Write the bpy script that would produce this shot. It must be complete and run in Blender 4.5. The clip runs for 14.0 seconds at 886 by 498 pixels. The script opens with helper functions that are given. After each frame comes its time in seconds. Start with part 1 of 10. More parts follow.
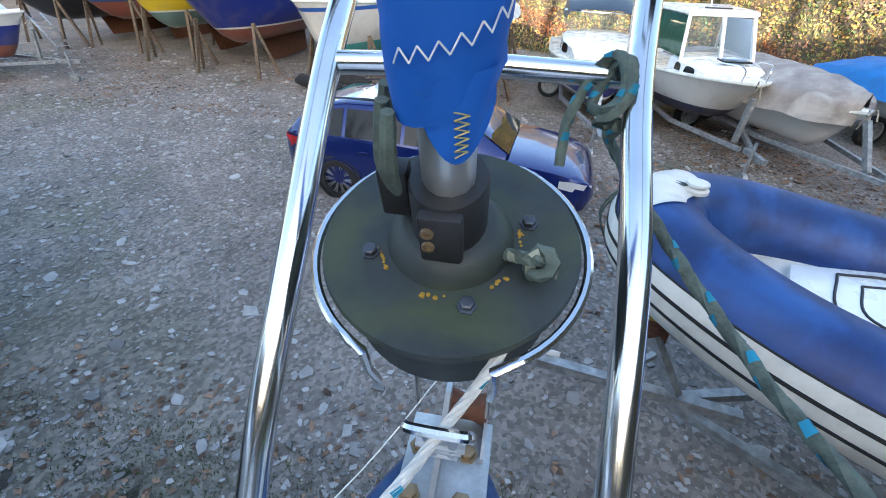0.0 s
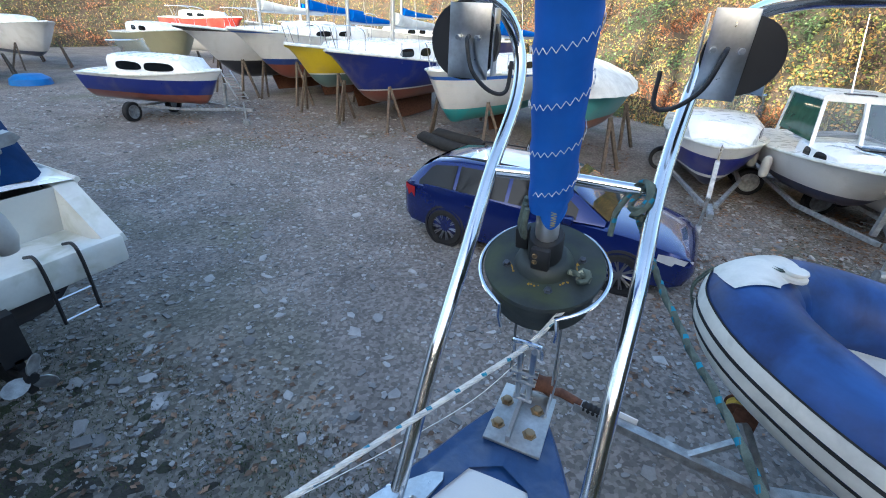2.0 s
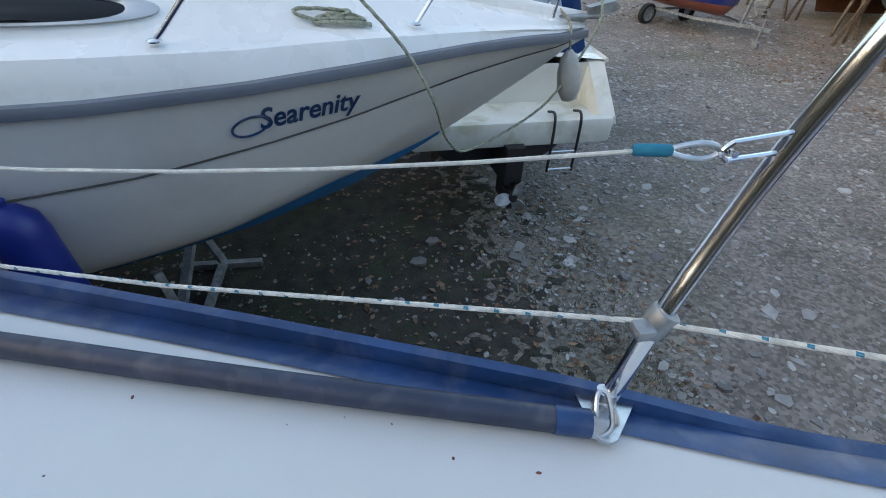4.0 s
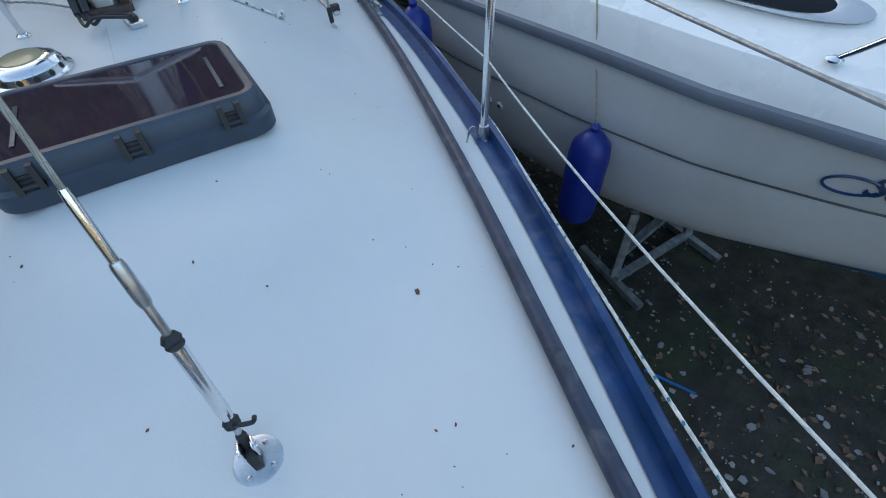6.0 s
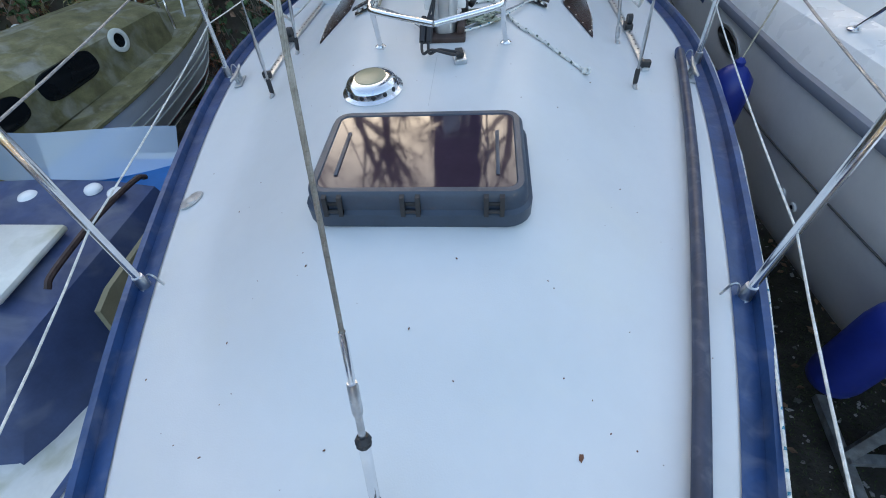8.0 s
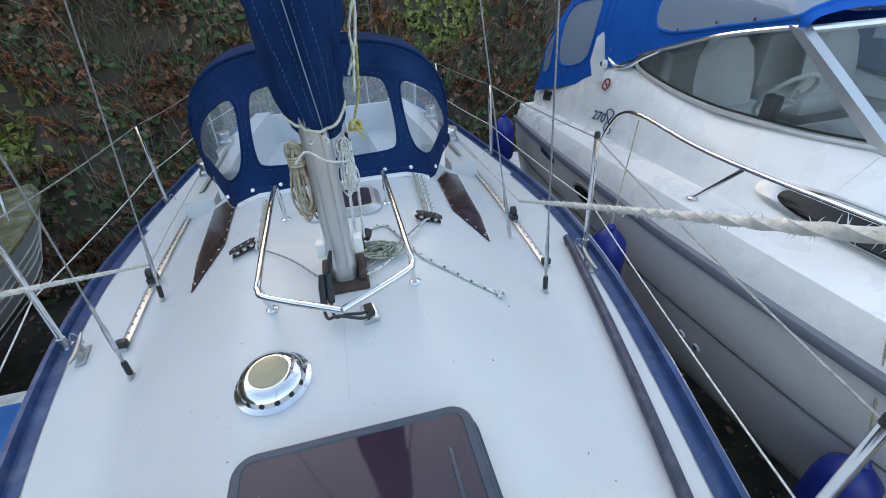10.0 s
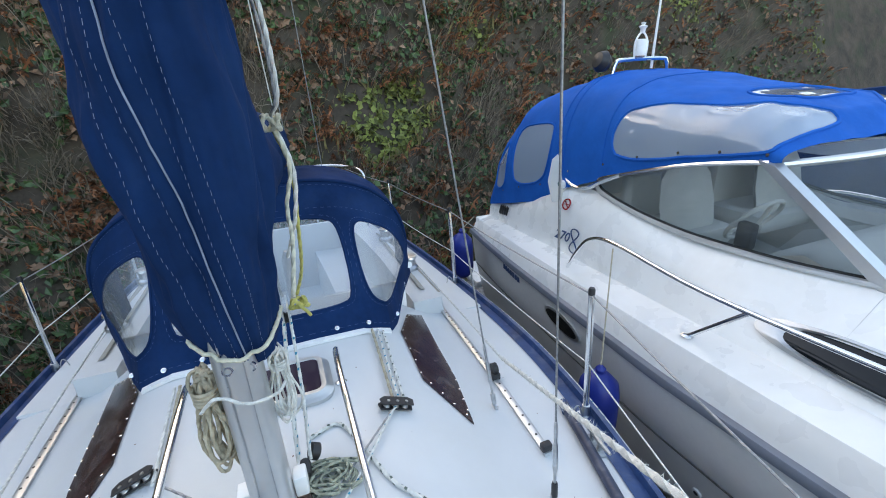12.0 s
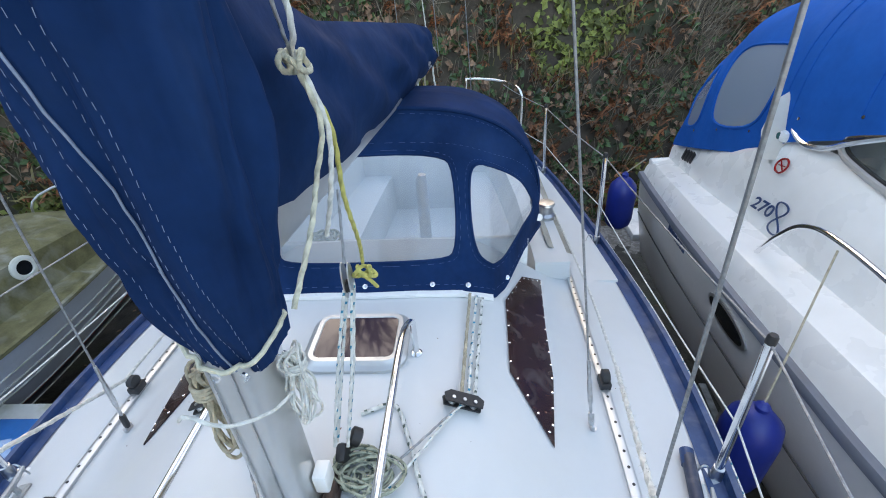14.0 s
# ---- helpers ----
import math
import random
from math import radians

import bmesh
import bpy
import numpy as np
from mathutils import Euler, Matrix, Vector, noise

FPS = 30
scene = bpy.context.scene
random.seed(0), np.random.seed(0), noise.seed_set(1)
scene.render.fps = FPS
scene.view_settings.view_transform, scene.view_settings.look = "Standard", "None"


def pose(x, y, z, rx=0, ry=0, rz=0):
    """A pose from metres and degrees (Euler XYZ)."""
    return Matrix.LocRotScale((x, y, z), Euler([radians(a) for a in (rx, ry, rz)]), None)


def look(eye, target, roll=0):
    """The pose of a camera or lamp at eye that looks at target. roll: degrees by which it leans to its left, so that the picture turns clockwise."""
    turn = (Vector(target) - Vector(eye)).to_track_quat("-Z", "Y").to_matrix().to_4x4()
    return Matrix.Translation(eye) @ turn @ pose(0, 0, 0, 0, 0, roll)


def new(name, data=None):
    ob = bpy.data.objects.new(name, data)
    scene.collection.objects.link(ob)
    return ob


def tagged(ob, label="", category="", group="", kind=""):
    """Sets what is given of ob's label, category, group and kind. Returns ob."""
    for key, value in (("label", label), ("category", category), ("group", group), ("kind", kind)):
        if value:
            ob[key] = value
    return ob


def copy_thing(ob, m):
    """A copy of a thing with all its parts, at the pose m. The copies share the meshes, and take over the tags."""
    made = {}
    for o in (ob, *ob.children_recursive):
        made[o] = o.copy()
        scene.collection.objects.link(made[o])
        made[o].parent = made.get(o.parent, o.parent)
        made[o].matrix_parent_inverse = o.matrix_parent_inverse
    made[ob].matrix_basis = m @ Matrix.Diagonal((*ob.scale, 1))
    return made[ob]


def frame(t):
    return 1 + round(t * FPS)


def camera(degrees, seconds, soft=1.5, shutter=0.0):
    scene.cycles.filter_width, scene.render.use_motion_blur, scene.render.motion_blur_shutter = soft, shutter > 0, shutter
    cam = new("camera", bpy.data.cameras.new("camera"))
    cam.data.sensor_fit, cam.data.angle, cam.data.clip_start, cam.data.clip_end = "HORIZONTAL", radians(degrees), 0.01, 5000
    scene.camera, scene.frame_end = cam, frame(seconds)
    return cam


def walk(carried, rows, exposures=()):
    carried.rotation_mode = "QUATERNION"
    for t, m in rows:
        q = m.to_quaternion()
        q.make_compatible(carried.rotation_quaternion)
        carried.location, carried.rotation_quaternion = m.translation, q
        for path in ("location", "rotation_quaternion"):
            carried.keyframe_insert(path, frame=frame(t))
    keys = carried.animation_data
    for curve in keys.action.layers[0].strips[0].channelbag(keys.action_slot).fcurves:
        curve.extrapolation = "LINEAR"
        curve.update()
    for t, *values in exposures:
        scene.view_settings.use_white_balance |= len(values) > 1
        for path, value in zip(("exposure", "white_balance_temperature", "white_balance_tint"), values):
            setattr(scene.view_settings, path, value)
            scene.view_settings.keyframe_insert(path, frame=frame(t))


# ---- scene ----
cam = camera(91.0, 14.0, soft=1.0)
PATH = [
    (0, (0.04, -0.227, 3.179), (-0.22, 1.404, 2.051), 2.1),
    (0.5, (0.042, -0.283, 3.262), (-0.219, 1.397, 2.209), 2.3),
    (1, (0.067, -0.356, 3.313), (-0.208, 1.372, 2.345), 2.5),
    (1.5, (0.096, -0.471, 3.363), (-0.308, 1.254, 2.435), 2.5),
    (2, (0.098, -0.606, 3.352), (-0.602, 1.019, 2.419), 2.6),
    (2.5, (0.08, -0.736, 3.302), (-0.963, 0.676, 2.344), 2.6),
    (3, (0.051, -0.863, 3.257), (-1.276, 0.211, 2.215), 2.5),
    (3.5, (0.019, -0.988, 3.229), (-1.463, -0.32, 2.063), 2.3),
    (3.7, (0.0, -1.028, 3.22), (-1.507, -0.505, 2.014), 2.1),
    (5.8, (-0.166, -1.306, 3.437), (-0.986, -2.415, 1.989), -3.4),
    (6, (-0.144, -1.34, 3.485), (-0.817, -2.51, 2.009), -3.2),
    (6.5, (-0.145, -1.358, 3.525), (-0.428, -2.672, 2.044), -4.1),
    (7, (-0.214, -1.355, 3.625), (-0.151, -2.694, 2.141), -5.0),
    (7.2, (-0.225, -1.377, 3.654), (-0.035, -2.688, 2.156), -5.4),
    (9.3, (-0.062, -1.987, 3.841), (-0.024, -3.488, 2.519), -5.5),
    (9.5, (-0.066, -2.028, 3.885), (-0.147, -3.579, 2.625), -4.9),
    (10, (-0.1, -2.114, 3.954), (-0.444, -3.731, 2.829), -3.5),
    (10.5, (-0.121, -2.228, 3.992), (-0.613, -3.898, 3.009), -3.1),
    (11, (-0.145, -2.344, 4.03), (-0.72, -4.054, 3.168), -2.8),
    (11.5, (-0.168, -2.469, 4.049), (-0.785, -4.199, 3.257), -2.9),
    (12, (-0.177, -2.615, 4.063), (-0.801, -4.349, 3.286), -2.9),
    (12.5, (-0.214, -2.728, 4.109), (-0.683, -4.512, 3.338), -3.5),
    (13, (-0.282, -2.808, 4.135), (-0.497, -4.61, 3.293), -3.7),
    (13.5, (-0.382, -2.893, 4.106), (-0.4, -4.643, 3.137), -3.8),
    (14, (-0.448, -2.975, 4.075), (-0.321, -4.648, 2.987), -4.1),
]
walk(cam, [(t, look(e, a, r)) for t, e, a, r in PATH],
     [(0.0, 2.42, 6000, 7), (1.0, 2.33, 5800, 6), (1.5, 2.22, 5600, 5), (2.5, 1.98, 6000, 7), (3.5, 1.98, 6850, 7.5), (6.0, 1.92, 6300, 5), (7.2, 2.15, 6400, 7), (9.5, 2.36, 7200, 10), (10.5, 2.52, 7300, 10), (12.0, 2.66, 7400, 11), (14.0, 2.75, 7500, 12)])

# ---------- light ----------
SUN_EL, SUN_AZ = radians(15), radians(-8)      # low winter sun behind the aft bank
world = bpy.data.worlds.new("sky")
scene.world = world
world.use_nodes = True
wn, wl = world.node_tree.nodes, world.node_tree.links
sky = wn.new("ShaderNodeTexSky")
sky.sky_type, sky.sun_disc = "NISHITA", False
sky.sun_elevation, sky.sun_rotation = SUN_EL, radians(180) + SUN_AZ
sky.air_density, sky.dust_density, sky.ozone_density = 1.0, 4.0, 1.0
wl.new(sky.outputs[0], wn["Background"].inputs[0])
wn["Background"].inputs[1].default_value = 0.15
sun = new("sun", bpy.data.lights.new("sun", "SUN"))
sun.data.energy, sun.data.angle, sun.data.color = 4.5, radians(0.6), (1.0, 0.86, 0.66)
sun.matrix_world = look((math.sin(-SUN_AZ) * 20 * -1, -20 * math.cos(SUN_AZ), 20 * math.tan(SUN_EL) + 3), (0, 0, 3))


# ---------- materials ----------
def mat(name, base, rough=0.5, metal=0.0, var=0.12, scale=6.0, bump=0.0, bscale=80.0, dirt=None, dirt_amt=0.3,
        dscale=2.0, coat=0.0, island=0.0, spec=0.5, objrand=0.0):
    """Two scales of tone, a stain layer with edges of its own, and fine relief."""
    m = bpy.data.materials.new(name)
    m.use_nodes = True
    n, l = m.node_tree.nodes, m.node_tree.links
    b = n["Principled BSDF"]
    co = n.new("ShaderNodeTexCoord").outputs["Object"]

    def noise_tex(sc, det=4.0, dist=0.0):
        t = n.new("ShaderNodeTexNoise")
        t.inputs["Scale"].default_value, t.inputs["Detail"].default_value, t.inputs["Distortion"].default_value = sc, det, dist
        l.new(co, t.inputs["Vector"])
        return t.outputs["Fac"]

    def mix(fac, a, c, kind="MIX"):
        x = n.new("ShaderNodeMix")
        x.data_type, x.blend_type = "RGBA", kind
        for sock, val in ((x.inputs[0], fac), (x.inputs[6], a), (x.inputs[7], c)):
            if hasattr(val, "is_output"):
                l.new(val, sock)
            elif isinstance(val, (int, float)):
                sock.default_value = val
            else:
                sock.default_value = (*val, 1)
        return x.outputs[2]

    def ramp(fac, a, c):
        r = n.new("ShaderNodeMapRange")
        r.inputs[1].default_value, r.inputs[2].default_value = a, c
        l.new(fac, r.inputs[0])
        return r.outputs[0]

    lo, hi = [max(0, c * (1 - var)) for c in base], [min(1, c * (1 + var)) for c in base]
    col = mix(ramp(noise_tex(scale), 0.3, 0.7), lo, hi)
    fine = mix(ramp(noise_tex(scale * 9, 3), 0.3, 0.7), [1 - var * 0.5] * 3, [1, 1, 1])
    col = mix(1.0, col, fine, "MULTIPLY")
    if island or objrand:
        if island:
            rnd = n.new("ShaderNodeNewGeometry").outputs["Random Per Island"]
        else:
            rnd = n.new("ShaderNodeObjectInfo").outputs["Random"]
        amt = island or objrand
        col = mix(1.0, col, mix(rnd, [1 - amt] * 3, [1 + amt * 0.6] * 3), "MULTIPLY")
    if dirt:
        fac = n.new("ShaderNodeMath")
        fac.operation = "MULTIPLY"
        l.new(ramp(noise_tex(dscale, 8, 0.6), 0.5, 0.72), fac.inputs[0])
        fac.inputs[1].default_value = dirt_amt
        col = mix(fac.outputs[0], col, dirt)
    l.new(col, b.inputs["Base Color"])
    rr = n.new("ShaderNodeMapRange")
    l.new(noise_tex(scale * 3), rr.inputs[0])
    rr.inputs[3].default_value, rr.inputs[4].default_value = max(0.02, rough * 0.8), min(1, rough * 1.2)
    l.new(rr.outputs[0], b.inputs["Roughness"])
    b.inputs["Metallic"].default_value = metal
    b.inputs["Coat Weight"].default_value = coat
    b.inputs["Specular IOR Level"].default_value = spec
    if bump:
        bp = n.new("ShaderNodeBump")
        bp.inputs["Strength"].default_value, bp.inputs["Distance"].default_value = 0.6, bump
        l.new(noise_tex(bscale, 6), bp.inputs["Height"])
        l.new(bp.outputs[0], b.inputs["Normal"])
    return m


def banded(name, bands, rough=0.3, coat=0.3, var=0.06, dirt=(0.25, 0.22, 0.16), dirt_amt=0.25):
    """Hull paint: bands of (upper z, colour) from the keel up, in the thing's own height."""
    m = mat(name, (0.8, 0.8, 0.8), rough, 0, var, 3.0, 0.0, dirt=dirt, dirt_amt=dirt_amt, dscale=1.6, coat=coat)
    n, l = m.node_tree.nodes, m.node_tree.links
    sep = n.new("ShaderNodeSeparateXYZ")
    l.new(next(x for x in n if x.type == "TEX_COORD").outputs["Object"], sep.inputs[0])
    top = max(z for z, _ in bands)
    mr = n.new("ShaderNodeMapRange")
    mr.inputs[2].default_value = top
    l.new(sep.outputs[2], mr.inputs[0])
    cr = n.new("ShaderNodeValToRGB")
    cr.color_ramp.interpolation = "CONSTANT"
    el = cr.color_ramp.elements
    el[0].position, el[0].color = 0, (*bands[0][1], 1)
    el.remove(el[1])
    for (z, _), (_, c) in zip(bands[:-1], bands[1:]):
        e = el.new(z / top)
        e.color = (*c, 1)
    l.new(mr.outputs[0], cr.inputs[0])
    first = next(x for x in n if x.type == "MIX" and x.blend_type == "MIX" and not x.inputs[6].is_linked and not x.inputs[7].is_linked)
    mul = n.new("ShaderNodeMix")
    mul.data_type, mul.blend_type = "RGBA", "MULTIPLY"
    mul.inputs[0].default_value = 1
    first.inputs[6].default_value, first.inputs[7].default_value = (1 - var, 1 - var, 1 - var, 1), (1, 1, 1, 1)
    links = [k.to_socket for k in first.outputs[2].links]
    l.new(cr.outputs[0], mul.inputs[6])
    l.new(first.outputs[2], mul.inputs[7])
    for s in links:
        l.new(mul.outputs[2], s)
    return m


def glass(name, tint, rough=0.02, alpha=0.35, ior=1.45):
    """Thin pane: clear part by transparency, gloss on top."""
    m = bpy.data.materials.new(name)
    m.use_nodes = True
    n, l = m.node_tree.nodes, m.node_tree.links
    out = n["Material Output"]
    b = n["Principled BSDF"]
    b.inputs["Base Color"].default_value = (*tint, 1)
    b.inputs["Roughness"].default_value = rough
    tr = n.new("ShaderNodeBsdfTransparent")
    tr.inputs[0].default_value = (*[min(1, c * 0.3 + 0.7) for c in tint], 1)
    mx = n.new("ShaderNodeMixShader")
    fr = n.new("ShaderNodeFresnel")
    fr.inputs[0].default_value = ior
    gl = n.new("ShaderNodeBsdfGlossy")
    gl.inputs["Roughness"].default_value = rough
    mx.inputs[0].default_value = alpha
    l.new(tr.outputs[0], mx.inputs[1])
    l.new(b.outputs[0], mx.inputs[2])
    m2 = n.new("ShaderNodeMixShader")
    l.new(fr.outputs[0], m2.inputs[0])
    l.new(mx.outputs[0], m2.inputs[1])
    l.new(gl.outputs[0], m2.inputs[2])
    l.new(m2.outputs[0], out.inputs[0])
    return m


GRP = (0.86, 0.86, 0.84)
M = dict(
    deck=mat("deck_paint", (0.59, 0.605, 0.61), 0.45, var=0.03, scale=2.5, bump=0.0006, bscale=260, dirt=(0.62, 0.62, 0.55), dirt_amt=0.25, dscale=3.0),
    navy=mat("navy_paint", (0.016, 0.052, 0.155), 0.35, var=0.25, scale=9, bump=0.001, bscale=60, dirt=(0.20, 0.22, 0.28), dirt_amt=0.3, dscale=14),
    poletube=mat("pole_navy", (0.030, 0.040, 0.075), 0.45, var=0.25, scale=12, dirt=(0.2, 0.2, 0.22), dirt_amt=0.35, dscale=18),
    gel=mat("white_gelcoat", GRP, 0.28, var=0.04, scale=2, dirt=(0.55, 0.53, 0.45), dirt_amt=0.2, coat=0.3),
    gelold=mat("weathered_gelcoat", (0.72, 0.72, 0.66), 0.45, var=0.1, scale=3, dirt=(0.36, 0.36, 0.2), dirt_amt=0.6, dscale=4),
    steel=mat("polished_stainless", (0.80, 0.81, 0.82), 0.15, 1.0, var=0.06, scale=20),
    steel2=mat("worn_stainless", (0.58, 0.59, 0.60), 0.30, 1.0, var=0.2, scale=25, dirt=(0.3, 0.25, 0.2), dirt_amt=0.3, dscale=20),
    galv=mat("galvanised_steel", (0.42, 0.44, 0.45), 0.5, 0.7, var=0.3, scale=14, dirt=(0.22, 0.15, 0.1), dirt_amt=0.4, dscale=6),
    rust=mat("rusty_steel", (0.16, 0.07, 0.04), 0.85, 0.2, var=0.4, scale=20, bump=0.003, bscale=60),
    alu=mat("anodised_aluminium", (0.62, 0.63, 0.63), 0.38, 0.85, var=0.06, scale=5, dirt=(0.4, 0.4, 0.38), dirt_amt=0.3),
    black=mat("black_plastic", (0.02, 0.02, 0.022), 0.5, var=0.2),
    rubber=mat("rubber", (0.018, 0.018, 0.018), 0.8, var=0.3),
    padgrey=mat("beige_non_slip", (0.36, 0.34, 0.29), 0.85, var=0.2, scale=8, bump=0.002, bscale=120),
    drum=mat("drum_plastic", (0.026, 0.034, 0.034), 0.55, var=0.3, scale=14, bump=0.0009, bscale=120, dirt=(0.055, 0.072, 0.026), dirt_amt=0.8, dscale=11),
    sailblue=mat("sail_strip_blue", (0.012, 0.12, 0.52), 0.65, var=0.12, scale=8, bump=0.004, bscale=26),
    covernavy=mat("acrylic_canvas_navy", (0.004, 0.024, 0.086), 0.92, var=0.22, scale=5, bump=0.006, bscale=14, dirt=(0.02, 0.05, 0.12), dirt_amt=0.25, dscale=5, spec=0.12),
    canvasblue=mat("canvas_bright_blue", (0.003, 0.105, 0.44), 0.85, var=0.12, scale=4, bump=0.004, bscale=14, spec=0.15),
    thread=mat("white_thread", (0.75, 0.75, 0.72), 0.8, var=0.1),
    ropew=mat("white_rope", (0.66, 0.66, 0.62), 0.85, var=0.2, scale=60, bump=0.002, bscale=300),
    ropet=mat("teal_rope_fleck", (0.02, 0.22, 0.34), 0.85, var=0.2),
    ropeg=mat("green_old_rope", (0.10, 0.13, 0.11), 0.9, var=0.4, scale=50, bump=0.002, bscale=300),
    ropeb=mat("beige_rope", (0.42, 0.37, 0.27), 0.9, var=0.3, scale=60, bump=0.002, bscale=300),
    ropegw=mat("green_white_rope", (0.36, 0.38, 0.29), 0.9, var=0.35, scale=60, bump=0.002, bscale=300),
    ropec=mat("cream_rope", (0.56, 0.54, 0.42), 0.9, var=0.25, scale=60, bump=0.002, bscale=300),
    ropey=mat("yellow_rope", (0.5, 0.47, 0.14), 0.85, var=0.3, scale=60),
    wire=mat("stay_wire", (0.34, 0.35, 0.36), 0.5, 0.8, var=0.25, scale=90, bump=0.001, bscale=400),
    smoked=mat("smoked_acrylic", (0.040, 0.026, 0.038), 0.05, var=0.15, spec=0.45),
    winframe=mat("dark_brown_window", (0.035, 0.014, 0.014), 0.22, var=0.3, scale=10, dirt=(0.25, 0.22, 0.2), dirt_amt=0.25, dscale=12),
    hatchgrey=mat("blue_grey_hatch_frame", (0.036, 0.052, 0.078), 0.42, var=0.15, scale=12),
    clear=glass("clear_vinyl", (0.62, 0.70, 0.78), 0.05, 0.22),
    # blue-white tint also stands for the bright sky mirrored in the vinyl
    vinyl=glass("hazy_sky_vinyl", (0.60, 0.74, 0.92), 0.05, 0.42, 1.6),
    pane=glass("window_glass", (0.45, 0.52, 0.50), 0.03, 0.08),
    darkpane=mat("dark_glass", (0.008, 0.010, 0.012), 0.05, var=0.1, spec=0.3),
    fender=mat("blue_fender", (0.012, 0.03, 0.24), 0.4, var=0.15, scale=8),
    greyfender=mat("grey_fender", (0.5, 0.5, 0.47), 0.5, var=0.15, dirt=(0.2, 0.2, 0.15), dirt_amt=0.5),
    carpaint=mat("metallic_blue_paint", (0.006, 0.016, 0.13), 0.22, 0.35, var=0.05, scale=30, coat=1.0),
    tyre=mat("tyre", (0.016, 0.016, 0.017), 0.85, var=0.3, scale=20, bump=0.002, bscale=60),
    rim=mat("dark_alloy", (0.30, 0.30, 0.31), 0.35, 0.9, var=0.15),
    lamp=mat("lamp_glass", (0.75, 0.76, 0.78), 0.06, 0.3, var=0.1),
    red=mat("red_lens", (0.35, 0.01, 0.012), 0.15, var=0.1),
    hypalon=mat("navy_hypalon", (0.007, 0.034, 0.15), 0.5, var=0.3, scale=5, bump=0.004, bscale=5, dirt=(0.03, 0.11, 0.36), dirt_amt=0.7, dscale=2.2),
    ribwhite=mat("rib_white_band", (0.66, 0.65, 0.60), 0.5, var=0.1, dirt=(0.3, 0.3, 0.27), dirt_amt=0.4, dscale=5),
    wood=mat("weathered_timber", (0.13, 0.10, 0.075), 0.85, var=0.35, scale=14, bump=0.004, bscale=40),
    teak=mat("teak_handrail", (0.06, 0.035, 0.028), 0.6, var=0.4, scale=20),
    tarpgrey=mat("grey_tarpaulin", (0.30, 0.27, 0.25), 0.6, var=0.25, scale=4, bump=0.02, bscale=6, dirt=(0.6, 0.58, 0.54), dirt_amt=0.5, dscale=2),
    tarpwhite=mat("white_tarpaulin", (0.66, 0.66, 0.62), 0.6, var=0.2, scale=3, bump=0.02, bscale=5),
    tarpblue=mat("blue_tarpaulin", (0.01, 0.16, 0.48), 0.5, var=0.15, scale=3, bump=0.02, bscale=5),
    seat=mat("cream_vinyl", (0.62, 0.61, 0.57), 0.5, var=0.06),
    yellowed=mat("yellowed_acrylic", (0.33, 0.30, 0.19), 0.25, var=0.12),
    brass=mat("brass_plate", (0.30, 0.22, 0.13), 0.5, 0.7, var=0.25, scale=18),
    stone=mat("slate_stones", (0.34, 0.328, 0.315), 0.85, var=0.2, scale=9, bump=0.004, bscale=30, island=0.55),
    mossdeck=mat("mossy_deck", (0.17, 0.155, 0.07), 0.9, var=0.35, scale=6, bump=0.006, bscale=40, dirt=(0.4, 0.4, 0.36), dirt_amt=0.5, dscale=4),
    bluedeck=mat("faded_blue_deck", (0.045, 0.07, 0.16), 0.55, var=0.2, scale=5, dirt=(0.22, 0.24, 0.28), dirt_amt=0.45, dscale=3),
)


